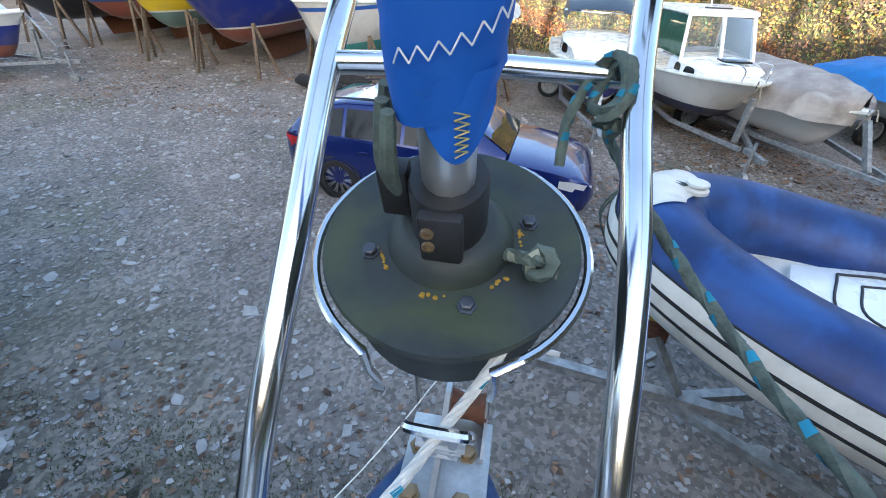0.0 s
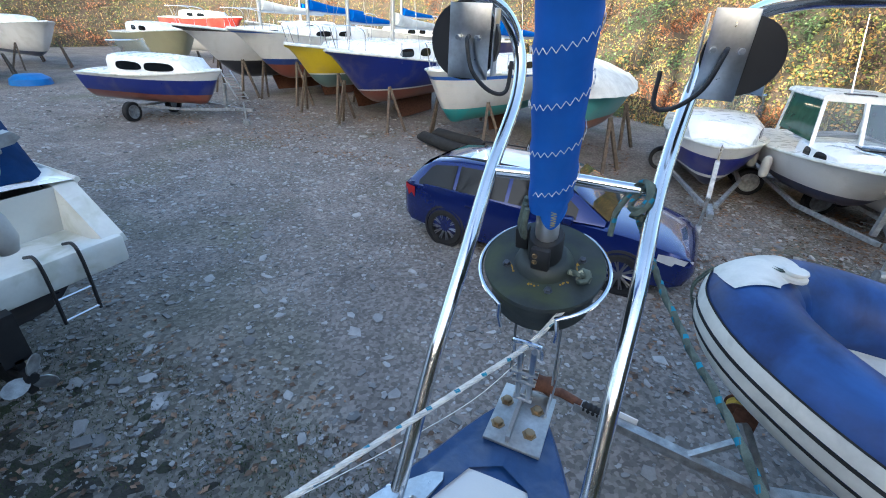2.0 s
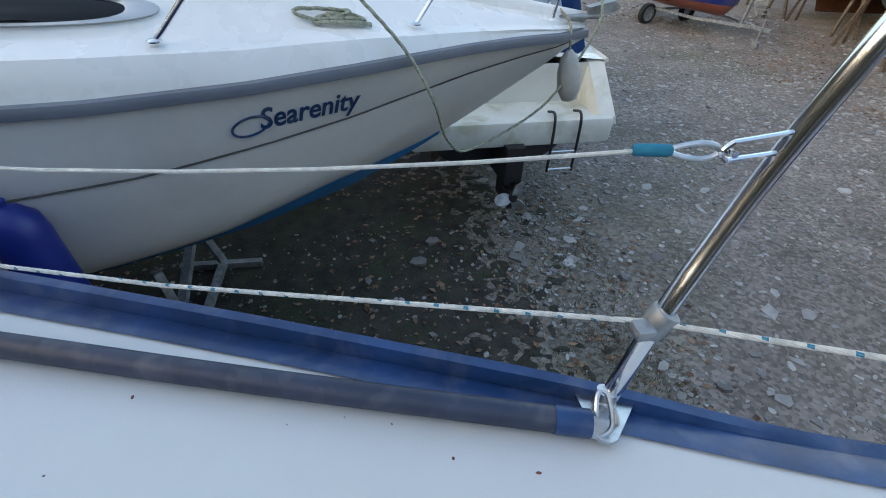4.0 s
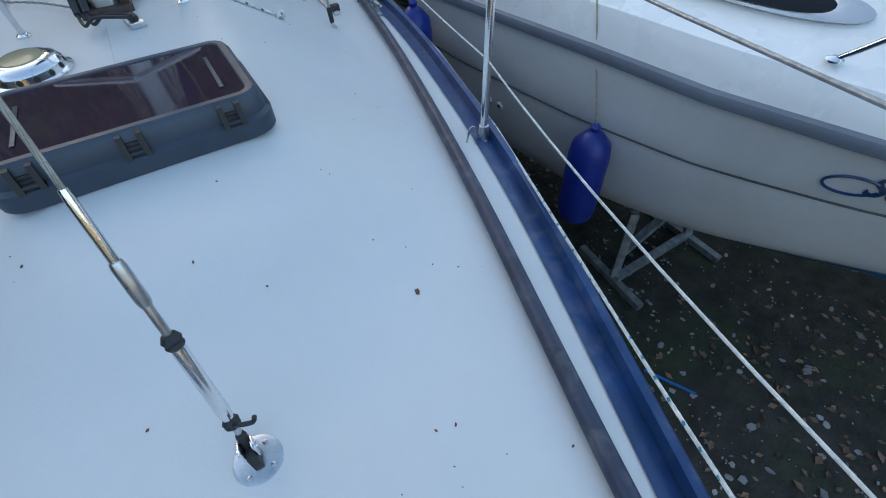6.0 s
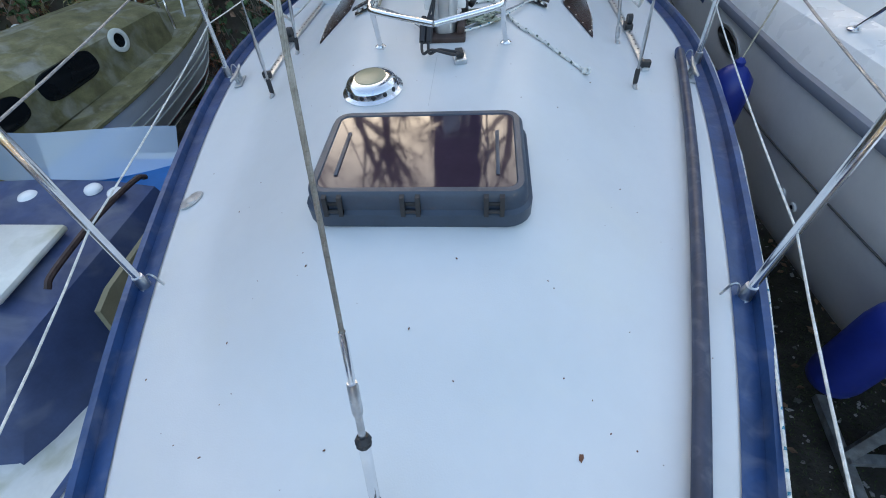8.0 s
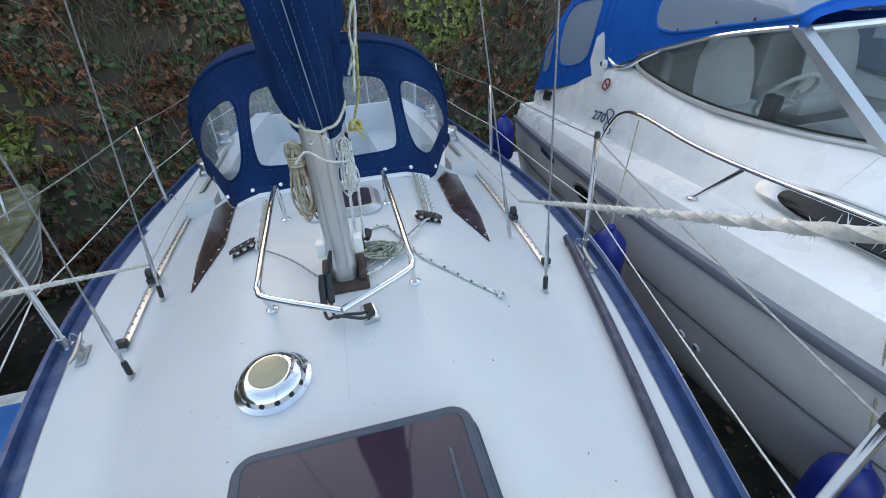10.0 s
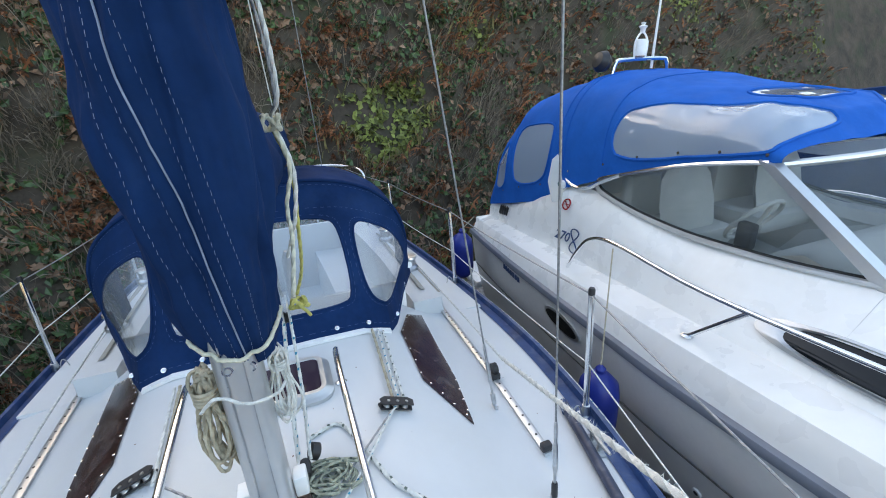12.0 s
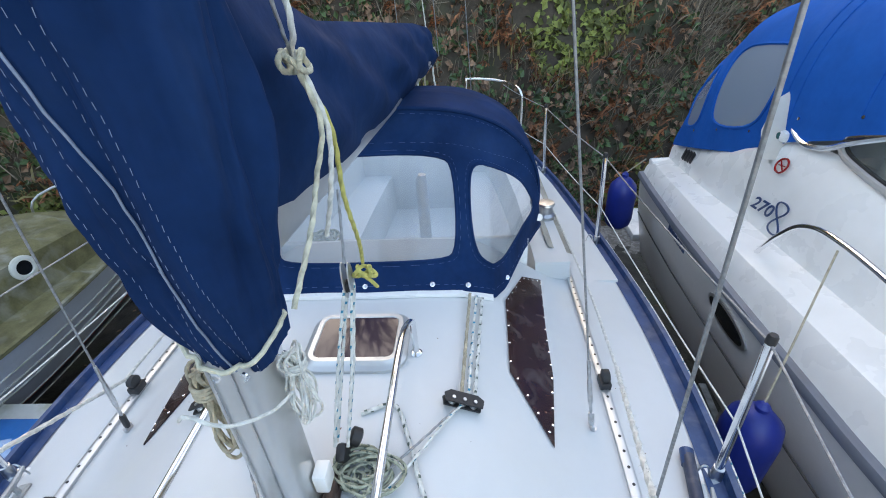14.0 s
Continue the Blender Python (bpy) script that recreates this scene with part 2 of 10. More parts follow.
# ---------- building helpers ----------
class Geo:
    """Vertices and faces of one mesh."""

    def __init__(self):
        self.v, self.f = [], []

    def add(self, vs, fs):
        o = len(self.v)
        self.v += [tuple(p) for p in vs]
        self.f += [tuple(o + i for i in f) for f in fs]
        return self

    def loft(self, rings, closed=True, cap=True):
        n = len(rings[0])
        fs = []
        for i in range(len(rings) - 1):
            for j in range(n if closed else n - 1):
                k = (j + 1) % n
                fs.append((i * n + j, i * n + k, (i + 1) * n + k, (i + 1) * n + j))
        if cap and closed:
            fs.append(tuple(range(n - 1, -1, -1)))
            fs.append(tuple((len(rings) - 1) * n + j for j in range(n)))
        return self.add([p for r in rings for p in r], fs)

    def tube(self, pts, r, n=8, cap=True):
        """A round bar along points; r may be a list."""
        pts = [Vector(p) for p in pts]
        rs = r if isinstance(r, (list, tuple)) else [r] * len(pts)
        rings, side = [], None
        for i, p in enumerate(pts):
            d = (pts[min(i + 1, len(pts) - 1)] - pts[max(i - 1, 0)]).normalized()
            if side is None:
                side = d.orthogonal().normalized()
            else:
                side = (side - d * side.dot(d)).normalized()
            up = d.cross(side)
            rings.append([p + (side * math.cos(a) + up * math.sin(a)) * rs[i] for a in [k * 2 * math.pi / n for k in range(n)]])
        return self.loft(rings, True, cap)

    def spin(self, prof, m=None, n=24, cap=True):
        """A turned shape: (radius, height) pairs about z, placed by m."""
        m = m or Matrix()
        rings = [[m @ Vector((r * math.cos(a), r * math.sin(a), z)) for a in [k * 2 * math.pi / n for k in range(n)]] for r, z in prof]
        return self.loft(rings, True, cap)

    def box(self, c, s, bev=0.0, m=None):
        """A box with chamfered edges."""
        m = m or Matrix()
        bm = bmesh.new()
        bmesh.ops.create_cube(bm, size=1.0)
        bmesh.ops.scale(bm, vec=s, verts=bm.verts)
        if bev:
            bmesh.ops.bevel(bm, geom=bm.edges[:], offset=bev, segments=2, affect="EDGES", profile=0.5)
        bm.verts.index_update()
        vs = [m @ (v.co + Vector(c)) for v in bm.verts]
        fs = [tuple(v.index for v in f.verts) for f in bm.faces]
        bm.free()
        return self.add(vs, fs)

    def prism(self, poly, axis, a, b):
        """A flat outline in the plane across axis, from a to b."""
        def put(p, h):
            q = list(p)
            q.insert(axis, h)
            return q
        return self.loft([[put(p, a) for p in poly], [put(p, b) for p in poly]])

    def grid(self, fn, nu, nv):
        """A sheet from fn(u, v), u and v from 0 to 1."""
        vs = [fn(i / nu, j / nv) for i in range(nu + 1) for j in range(nv + 1)]
        fs = [(i * (nv + 1) + j, (i + 1) * (nv + 1) + j, (i + 1) * (nv + 1) + j + 1, i * (nv + 1) + j + 1) for i in range(nu) for j in range(nv)]
        return self.add(vs, fs)


ORIGIN = {}


def thing(name, at, label, category, group="", kind=""):
    ob = new(name)
    ob.location = at
    ob.empty_display_size = 0.2
    ORIGIN[ob] = Vector(at)
    return tagged(ob, label, category, group, kind)


def finish(name, geo, material, smooth=40):
    me = bpy.data.meshes.new(name)
    me.from_pydata(geo.v, [], geo.f)
    me.update()
    bm = bmesh.new()
    bm.from_mesh(me)
    bmesh.ops.recalc_face_normals(bm, faces=bm.faces)
    bm.to_mesh(me)
    bm.free()
    if smooth:
        me.polygons.foreach_set("use_smooth", [True] * len(me.polygons))
        me.set_sharp_from_angle(angle=radians(smooth))
    me.materials.append(material)
    return me


def part(name, geo, material, parent, label="", smooth=40):
    """One mesh under a thing or a part; the shape is given in the coordinates in which the thing is built."""
    o = ORIGIN[parent]
    g = Geo()
    g.v, g.f = [(x - o.x, y - o.y, z - o.z) for x, y, z in geo.v], geo.f
    ob = new(name, finish(name, g, material, smooth))
    ob.parent = parent
    ORIGIN[ob] = o
    return tagged(ob, label)


def solo(name, geo, material, label, category, kind="", group="", at=None, smooth=40):
    """A thing of one mesh."""
    if at is None:
        xs = list(zip(*geo.v))
        at = ((min(xs[0]) + max(xs[0])) / 2, (min(xs[1]) + max(xs[1])) / 2, min(xs[2]))
    g = Geo()
    g.v, g.f = [(x - at[0], y - at[1], z - at[2]) for x, y, z in geo.v], geo.f
    ob = new(name, finish(name, g, material, smooth))
    ob.location = at
    ORIGIN[ob] = Vector(at)
    return tagged(ob, label, category, group, kind)


def curve(pts, k=6):
    """A smooth line through points."""
    p = [Vector(a) for a in pts]
    p = [p[0] * 2 - p[1]] + p + [p[-1] * 2 - p[-2]]
    out = []
    for i in range(1, len(p) - 2):
        for j in range(k):
            t = j / k
            out.append(0.5 * ((2 * p[i]) + (p[i + 1] - p[i - 1]) * t + (2 * p[i - 1] - 5 * p[i] + 4 * p[i + 1] - p[i + 2]) * t * t
                              + (3 * p[i] - p[i - 1] - 3 * p[i + 1] + p[i + 2]) * t ** 3))
    return out + [p[-2]]


def interp(x, xs, ys):
    return float(np.interp(x, xs, ys))


def smooth01(t):
    t = max(0.0, min(1.0, t))
    return t * t * (3 - 2 * t)


def sag(a, b, drop, k=10):
    a, b = Vector(a), Vector(b)
    return [a.lerp(b, i / k) - Vector((0, 0, drop * 4 * (i / k) * (1 - i / k))) for i in range(k + 1)]


def chaikin(poly, k=3):
    for _ in range(k):
        out = []
        for p, q in zip(poly, poly[1:] + poly[:1]):
            out += [(p[0] * 0.75 + q[0] * 0.25, p[1] * 0.75 + q[1] * 0.25), (p[0] * 0.25 + q[0] * 0.75, p[1] * 0.25 + q[1] * 0.75)]
        poly = out
    return poly
def blunt(poly, f=0.16):
    """Corners cut back, so that they round tightly."""
    out = []
    n = len(poly)
    for i in range(n):
        a, b, c = poly[i - 1], poly[i], poly[(i + 1) % n]
        out += [(b[0] + (a[0] - b[0]) * f, b[1] + (a[1] - b[1]) * f), (b[0] + (c[0] - b[0]) * f, b[1] + (c[1] - b[1]) * f)]
    return chaikin(out, 2)
def inside(poly, x, y):
    hit = False
    for (x0, y0), (x1, y1) in zip(poly, poly[1:] + poly[:1]):
        if (y0 > y) != (y1 > y) and x < x0 + (x1 - x0) * (y - y0) / (y1 - y0):
            hit = not hit
    return hit


# ---------- ground and banks ----------
def ground_z(x, y):
    return 0.05 * noise.noise((x * 0.25, y * 0.25, 0)) + 0.012 * noise.noise((x * 1.7, y * 1.7, 3))


def ground_material():
    m = mat("gravel_yard", (0.215, 0.189, 0.168), 0.92, var=0.25, scale=1.1, bump=0.012, bscale=28, dirt=(0.105, 0.11, 0.06), dirt_amt=0.6, dscale=0.42)
    n, l = m.node_tree.nodes, m.node_tree.links
    b = n["Principled BSDF"]
    old = b.inputs["Base Color"].links[0].from_socket
    vor = n.new("ShaderNodeTexVoronoi")
    vor.inputs["Scale"].default_value = 26
    l.new(next(x for x in n if x.type == "TEX_COORD").outputs["Object"], vor.inputs["Vector"])
    cr = n.new("ShaderNodeValToRGB")
    cr.color_ramp.elements[0].position, cr.color_ramp.elements[0].color = 0.25, (0.62, 0.60, 0.58, 1)
    cr.color_ramp.elements[1].position, cr.color_ramp.elements[1].color = 0.85, (1.5, 1.5, 1.5, 1)
    l.new(vor.outputs["Color"], cr.inputs[0])
    mx = n.new("ShaderNodeMix")
    mx.data_type, mx.blend_type = "RGBA", "MULTIPLY"
    mx.inputs[0].default_value = 0.8
    l.new(old, mx.inputs[6])
    l.new(cr.outputs[0], mx.inputs[7])
    l.new(mx.outputs[2], b.inputs["Base Color"])
    return m


def axis_steps(lo, hi, fine_lo, fine_hi, step, far):
    inner = list(np.arange(fine_lo, fine_hi + 1e-6, step))
    left = [fine_lo - (fine_lo - lo) * (k / far) ** 2.2 for k in range(far, 0, -1)]
    right = [fine_hi + (hi - fine_hi) * (k / far) ** 2.2 for k in range(1, far + 1)]
    return left + inner + right


gx, gy = axis_steps(-900, 900, -30, 16, 0.4, 14), axis_steps(-900, 900, -12, 30, 0.4, 14)
g = Geo()
g.add([(x, y, ground_z(x, y) if abs(x) < 60 and abs(y) < 60 else 0) for x in gx for y in gy],
      [(i * len(gy) + j, (i + 1) * len(gy) + j, (i + 1) * len(gy) + j + 1, i * len(gy) + j + 1) for i in range(len(gx) - 1) for j in range(len(gy) - 1)])
solo("ground", g, ground_material(), "grey-brown gravel and slate yard with mossy patches", "ground", "structure", at=(0, 0, 0))


def bank(name, line, height, depth, label, seed, west=0.0):
    """A steep earth bank along a line of its foot; the crest lies back by depth."""
    pts = curve(line, 10)
    gg = Geo()
    nn = 26
    vs = []
    for i, p in enumerate(pts):
        d = (pts[min(i + 1, len(pts) - 1)] - pts[max(i - 1, 0)]).normalized()
        back = Vector((-d.y, d.x, 0))
        # unseen western crest raised by west, to cast shade on the far boats
        tall = height * (1 + west * smooth01((-p.x - 5) / 9))
        for j in range(nn + 1):
            t = j / nn
            z = tall * smooth01(min(1, t * 1.25)) ** 0.8 - 0.1 if t < 0.8 else tall - 0.1 + (t - 0.8) * 2
            q = p + back * depth * t
            k = 0.55 * noise.noise((q.x * 0.35 + seed, q.y * 0.35, z * 0.35)) + 0.18 * noise.noise((q.x * 1.4, q.y * 1.4, z * 1.4 + seed))
            vs.append(q + back * k * min(1, t * 4) + Vector((0, 0, z + k * 0.4 * min(1, t * 4))))
    gg.add(vs, [(i * (nn + 1) + j, i * (nn + 1) + j + 1, (i + 1) * (nn + 1) + j + 1, (i + 1) * (nn + 1) + j) for i in range(len(pts) - 1) for j in range(nn)])
    solo(name, gg, BANK_EARTH, label, "bank", "structure", at=(0, 0, 0))
    return vs, nn


BANK_EARTH = mat("bank_earth", (0.07, 0.052, 0.036), 0.95, var=0.4, scale=2, bump=0.03, bscale=12, dirt=(0.035, 0.05, 0.018), dirt_amt=0.8, dscale=1.1)
LEAF = dict(
    ivy=mat("ivy_leaf", (0.065, 0.112, 0.036), 0.5, var=0.2, scale=6, island=0.75),
    dead=mat("dead_leaf", (0.24, 0.145, 0.09), 0.8, var=0.25, scale=6, island=0.75),
    rusty=mat("rusty_bracken", (0.30, 0.12, 0.055), 0.8, var=0.25, scale=6, island=0.75),
    straw=mat("dry_grass", (0.27, 0.23, 0.10), 0.8, var=0.25, scale=6, island=0.75),
    lime=mat("yellow_green_leaf", (0.17, 0.19, 0.04), 0.6, var=0.2, scale=6, island=0.75),
    gold=mat("golden_leaf", (0.34, 0.20, 0.055), 0.7, var=0.25, scale=6, island=0.75),
    twig=mat("grey_twig", (0.25, 0.20, 0.15), 0.85, var=0.3, scale=8, island=0.4),
)


def scatter(name, verts, nn, count, mats, size, seed, label, tmax=0.85, span=(0.0, 1.0), clump=0.0):
    """Leaves, fronds, grass and twigs over a bank; patches follow a slow noise."""
    rnd = random.Random(seed)
    rows = len(verts) // (nn + 1)
    geos = {k: Geo() for k in mats}
    for _ in range(count):
        u, v = (span[0] + (span[1] - span[0]) * rnd.random()) * (rows - 1), rnd.random() * tmax * nn
        i, j = int(u), int(v)
        a, b, c = verts[i * (nn + 1) + j], verts[(i + 1) * (nn + 1) + j], verts[i * (nn + 1) + j + 1]
        p = a + (b - a) * (u - i) + (c - a) * (v - j)
        nrm = (b - a).cross(c - a).normalized()
        if nrm.z < 0:
            nrm = -nrm
        if clump and noise.noise((p.x * 2.6, p.y * 2.6, p.z * 2.6 + seed)) < -0.08 and rnd.random() < clump:
            continue
        q = 1.45 * noise.noise((p.x * 0.45 + seed, p.y * 0.45, p.z * 0.6)) + 0.35 * noise.noise((p.x * 1.7, p.y * 1.7 + seed, p.z * 1.7)) + rnd.gauss(0, 0.11)
        w = list(mats)
        k = w[max(0, min(len(w) - 1, int((q + 0.75) / 1.5 * len(w))))]
        s = size * rnd.uniform(0.5, 1.5)
        out = (nrm + Vector((rnd.gauss(0, .5), rnd.gauss(0, .5), rnd.gauss(0, .4)))).normalized()
        side = out.orthogonal().normalized()
        side.rotate(Matrix.Rotation(rnd.random() * 6.28, 3, out))
        up = out.cross(side)
        p = p + nrm * rnd.uniform(0, 1) * (0.10 + 0.75 * max(0.0, noise.noise((p.x * 0.9, p.y * 0.9 + seed, p.z * 0.9))))
        gg = geos[k]
        if k in ("straw", "rusty", "twig"):
            ln = s * rnd.uniform(1.4, 3.2) * (1.6 if k == "twig" else 1)
            wd = s * (0.06 if k == "twig" else 0.16)
            tip = p + (out * 0.9 + Vector((0, 0, 0.4 if k != "rusty" else -0.1))).normalized() * ln
            mid = p.lerp(tip, 0.55) + Vector((0, 0, ln * 0.12))
            gg.add([p - side * wd, p + side * wd, mid + side * wd * 0.8, mid - side * wd * 0.8, tip], [(0, 1, 2, 3), (3, 2, 4)])
            if k == "rusty":
                for sg in (-1, 1):
                    for f in (0.35, 0.6, 0.8):
                        r = p.lerp(tip, f)
                        gg.add([r, r + side * sg * ln * 0.3 * (1.1 - f), r + (tip - p) * 0.16], [(0, 1, 2)])
        else:
            bend = out * s * 0.2
            gg.add([p - up * s * 0.6, p + side * s * 0.45 + bend, p + up * s * 0.65, p - side * s * 0.45 + bend], [(0, 1, 2), (0, 2, 3)])
    for k, gg in geos.items():
        if gg.f:
            solo(f"{name}_{k}", gg, LEAF[k], label[k], "undergrowth", "stuff", at=(0, 0, 0), smooth=0)


LABELS = dict(ivy="dark green ivy and bramble leaves over the bank", dead="brown fallen leaves lying on the bank", rusty="rust-brown dead bracken fronds on the bank",
              straw="dry straw-coloured grass tufts on the bank", lime="yellowing bramble leaves on the bank", gold="golden autumn leaves on the bank", twig="bare grey twigs and stems on the bank")
AFT_LINE = [(-60, -16, 0), (-25, -13, 0), (-10, -11.3, 0), (-4, -10.0, 0), (1, -9.2, 0), (4.6, -8.2, 0), (7.5, -5.5, 0), (9.5, 0, 0), (12, 7, 0), (14, 12, 0)]
FWD_LINE = [(15, 11.5, 0), (9, 15.0, 0), (3, 17.5, 0), (-4, 21.5, 0), (-14, 29, 0), (-30, 35, 0), (-42, 30, 0), (-47, 18, 0), (-48, 4, 0), (-53, -14, 0)]
va, na = bank("bank_aft", AFT_LINE[::-1], 9.9, 9.2, "steep overgrown earth bank close behind the boats", 1, 0.38)
vf, nf = bank("bank_forward", FWD_LINE[::-1], 9.0, 14.0, "sunlit overgrown hillside behind the far boats", 7)


# ---------- the yacht whose deck is walked ----------
EDGE = curve([(0.17, 0.03, 0), (0.08, 0.085, 0), (-0.06, 0.150, 0), (-0.22, 0.222, 0), (-0.45, 0.305, 0), (-0.85, 0.460, 0), (-1.43, 0.675, 0), (-2.05, 0.885, 0),
              (-2.75, 1.070, 0), (-3.5, 1.225, 0), (-4.3, 1.315, 0), (-5.2, 1.310, 0), (-6.4, 1.20, 0), (-7.6, 0.98, 0)], 5)
EY, EW = [-p.x for p in EDGE], [p.y for p in EDGE]
TOP = curve([(0.2, 2.555, 0), (-0.2, 2.545, 0), (-0.7, 2.55, 0), (-1.7, 2.59, 0), (-2.4, 2.622, 0), (-3.5, 2.635, 0), (-4.2, 2.612, 0), (-5.5, 2.52, 0), (-7.6, 2.44, 0)], 5)
TY, TZ = [-p.x for p in TOP], [p.y for p in TOP]


def half(y):
    return interp(-y, EY, EW)


def edge_z(y):
    return interp(-y, TY, TZ)


def deck_z(x, y):
    """Height of the deck, with its camber and the low coachroof."""
    w, ax = half(y), abs(x)
    camber = min(0.10, w * 0.14)
    z = edge_z(y) + camber * (1 - min(1, ax / w) ** 2)
    rise = interp(-y, [1.72, 1.95, 2.15, 2.45, 3.4, 4.6, 5.0], [0, 0.055, 0.125, 0.172, 0.205, 0.225, 0.235])
    inner = interp(-y, [1.7, 2.1, 2.5, 3.2, 5.0], [0.06, 0.18, 0.26, 0.34, 0.46])
    outer = interp(-y, [1.7, 2.1, 2.5, 3.2, 4.2, 5.0], [0.38, 0.60, 0.74, 0.83, 0.88, 0.90])
    t = max(0.0, min(1.0, (outer - ax) / (outer - inner)))
    return z + rise * (0.75 * t + 0.25 * smooth01(t))


YACHT = thing("sailing_yacht", (0, -3.8, 0.0), "white-decked sailing yacht with navy toe rails laid up ashore", "sailing yacht")
YS = [0.155, 0.12, 0.08, 0.03, -0.03, -0.06] + list(np.arange(-0.12, -4.86, -0.06)) + [-4.9]
COLS = [k / 20 for k in range(-20, 21)]
# white deck, from just abaft the stem
ys = [y for y in YS if y <= -0.05]
g = Geo()
def deck_pt(y, c):
    w = half(y) - 0.075
    if y > -0.20:
        w = min(w, 0.105 + (-0.05 - y) * 0.55)
    return (c * w, y, deck_z(c * w, y))
g.loft([[deck_pt(y, c) for c in COLS] for y in ys], closed=False)
part("deck", g, M["deck"], YACHT, "white painted deck with low coachroof", 30)
g = Geo()
g.loft([[(c * (half(y) - 0.004), y, deck_z(c * half(y), y) - 0.004) for c in COLS] for y in [v for v in YS if v > -0.32]], closed=False)
part("bow_cap", g, M["navy"], YACHT, "navy painted deck at the stem", 30)
# navy margin: foredeck cap, waterway and raised rail on each side
for sgn in (-1, 1):
    g = Geo()
    rings = []
    for y in YS + list(np.arange(-5.0, -7.6, -0.15)):
        w = half(y)
        win = max(0.0, w - 0.092)
        if y > -0.20:
            win = max(0.0, min(win, 0.09 + (-0.05 - y) * 0.55)) if y <= -0.05 else 0.0
        lip = min(0.026, w * 0.3)
        ze, zi = edge_z(y), deck_z(win, y) + 0.004
        h = 0.030 * smooth01((-y - 0.35) / 0.5)
        rings.append([(sgn * win, y, zi), (sgn * (win + (w - win) * 0.55), y, deck_z(win + (w - win) * 0.55, y) + 0.006), (sgn * (w - lip * 1.3), y, ze + 0.012), (sgn * (w - lip), y, ze + 0.012 + h),
                      (sgn * (w - 0.006), y, ze + 0.012 + h), (sgn * (w + 0.004), y, ze + h), (sgn * (w + 0.008), y, ze - 0.05), (sgn * (w - 0.012), y, ze - 0.10)])
    g.loft(rings, closed=False)
    part("toe_rail", g, M["navy"], YACHT, "navy painted toe rail and waterway", 30)
# hull below the rail
rings = []
HY = [0.16, 0.08, -0.06, -0.3, -0.7, -1.3, -2.0, -3.0, -4.0, -5.0, -6.0, -7.0, -7.6]
for y in HY:
    s = (0.16 - y) / 7.76
    zk = 2.5 - 1.75 * smooth01(s / 0.32) + 0.55 * smooth01((s - 0.7) / 0.3)
    w = half(y) - 0.004
    zt = edge_z(y) - 0.05
    ring = []
    for k in range(-8, 9):
        a = abs(k) / 8
        ring.append((math.copysign(w * a ** (0.55 + 0.35 * (1 - smooth01(s / 0.3))), k) if k else 0, y + (0.35 * (1 - a) * -1 if s < 0.05 else 0), zk + (zt - zk) * a ** 1.9))
    rings.append(ring)
g = Geo()
g.loft(rings, closed=False)
g.add(rings[-1], [tuple(range(17))])
part("hull", g, banded("yacht_hull", [(1.35, (0.12, 0.03, 0.025)), (1.45, (0.7, 0.7, 0.7)), (2.6, (0.02, 0.04, 0.15))]), YACHT, "navy hull with red antifouling")
g = Geo()
g.loft([[(x, y, z) for x, y in ((0, -3.0 - (0.9 - z) * 0.5), (0.09, -3.4 - (0.9 - z) * 0.4), (0.07, -4.1), (0, -4.5), (-0.07, -4.1), (-0.09, -3.4 - (0.9 - z) * 0.4))] for z in (0.95, 0.5, 0.06)])
part("keel", g, M["rust"], YACHT, "dull red fin keel standing on the ground")
# cockpit: side decks, coamings, seats and well behind the sprayhood
g = Geo()
def cockpit_pt(x, y):
    ax = abs(x)
    w = half(y) - 0.08
    if y < -7.25:
        return deck_z(min(ax, w), -5.0) - 0.32
    base = edge_z(y) + 0.03
    if ax > 0.98:
        return base
    if ax > 0.78:
        return base + 0.13
    if ax > 0.42:
        return base - 0.22
    return base - 0.62
xs = [-1, -0.985, -0.975, -0.79, -0.78, -0.43, -0.42, 0, 0.42, 0.43, 0.78, 0.79, 0.975, 0.985, 1]
def cock_row(y):
    w = half(y) - 0.08
    out = []
    for x in xs:
        xx = math.copysign(w, x) if abs(x) == 1 else x * min(1, w / 1.2)
        key = {0.985: 0.99, 0.975: 0.9, 0.79: 0.8, 0.78: 0.7, 0.43: 0.5, 0.42: 0.3, 0: 0, 1: 1.1}[abs(x)]
        out.append((xx, y, cockpit_pt(key, y)))
    return out
g.loft([[(x, -4.885, deck_z(x, -4.88) - 0.03) for x, _, _ in cock_row(-4.9)]] + [cock_row(y) for y in (-4.9, -5.3, -5.8, -6.3, -6.8, -7.2)], closed=False)
g.add([(half(-7.2) - .08, -7.2, edge_z(-7.2) + 0.03), (-half(-7.2) + .08, -7.2, edge_z(-7.2) + 0.03), (-half(-7.55), -7.55, edge_z(-7.55)), (half(-7.55), -7.55, edge_z(-7.55))], [(0, 1, 2, 3)])
g.box((0, -7.22, 2.2), (1.7, 0.04, 0.75), 0.01)
part("cockpit", g, M["deck"], YACHT, "white cockpit moulding with coamings and seats", 25)
g = Geo()
g.box((0, -4.93, 2.45), (1.5, 0.04, 0.84), 0.01)
part("bulkhead", g, M["gel"], YACHT, "white cabin bulkhead under the hood")
for sgn in (-1, 1):
    g = Geo()
    g.loft([[(sgn * x, y, z + 0.006) for x, z in ((0.88, edge_z(y) + 0.17), (1.02, edge_z(y) + 0.11))] for y in (-5.05, -5.4, -5.9, -6.4)], closed=False)
    part("coaming_pad", g, M["padgrey"], YACHT, "beige non-slip coaming panel")
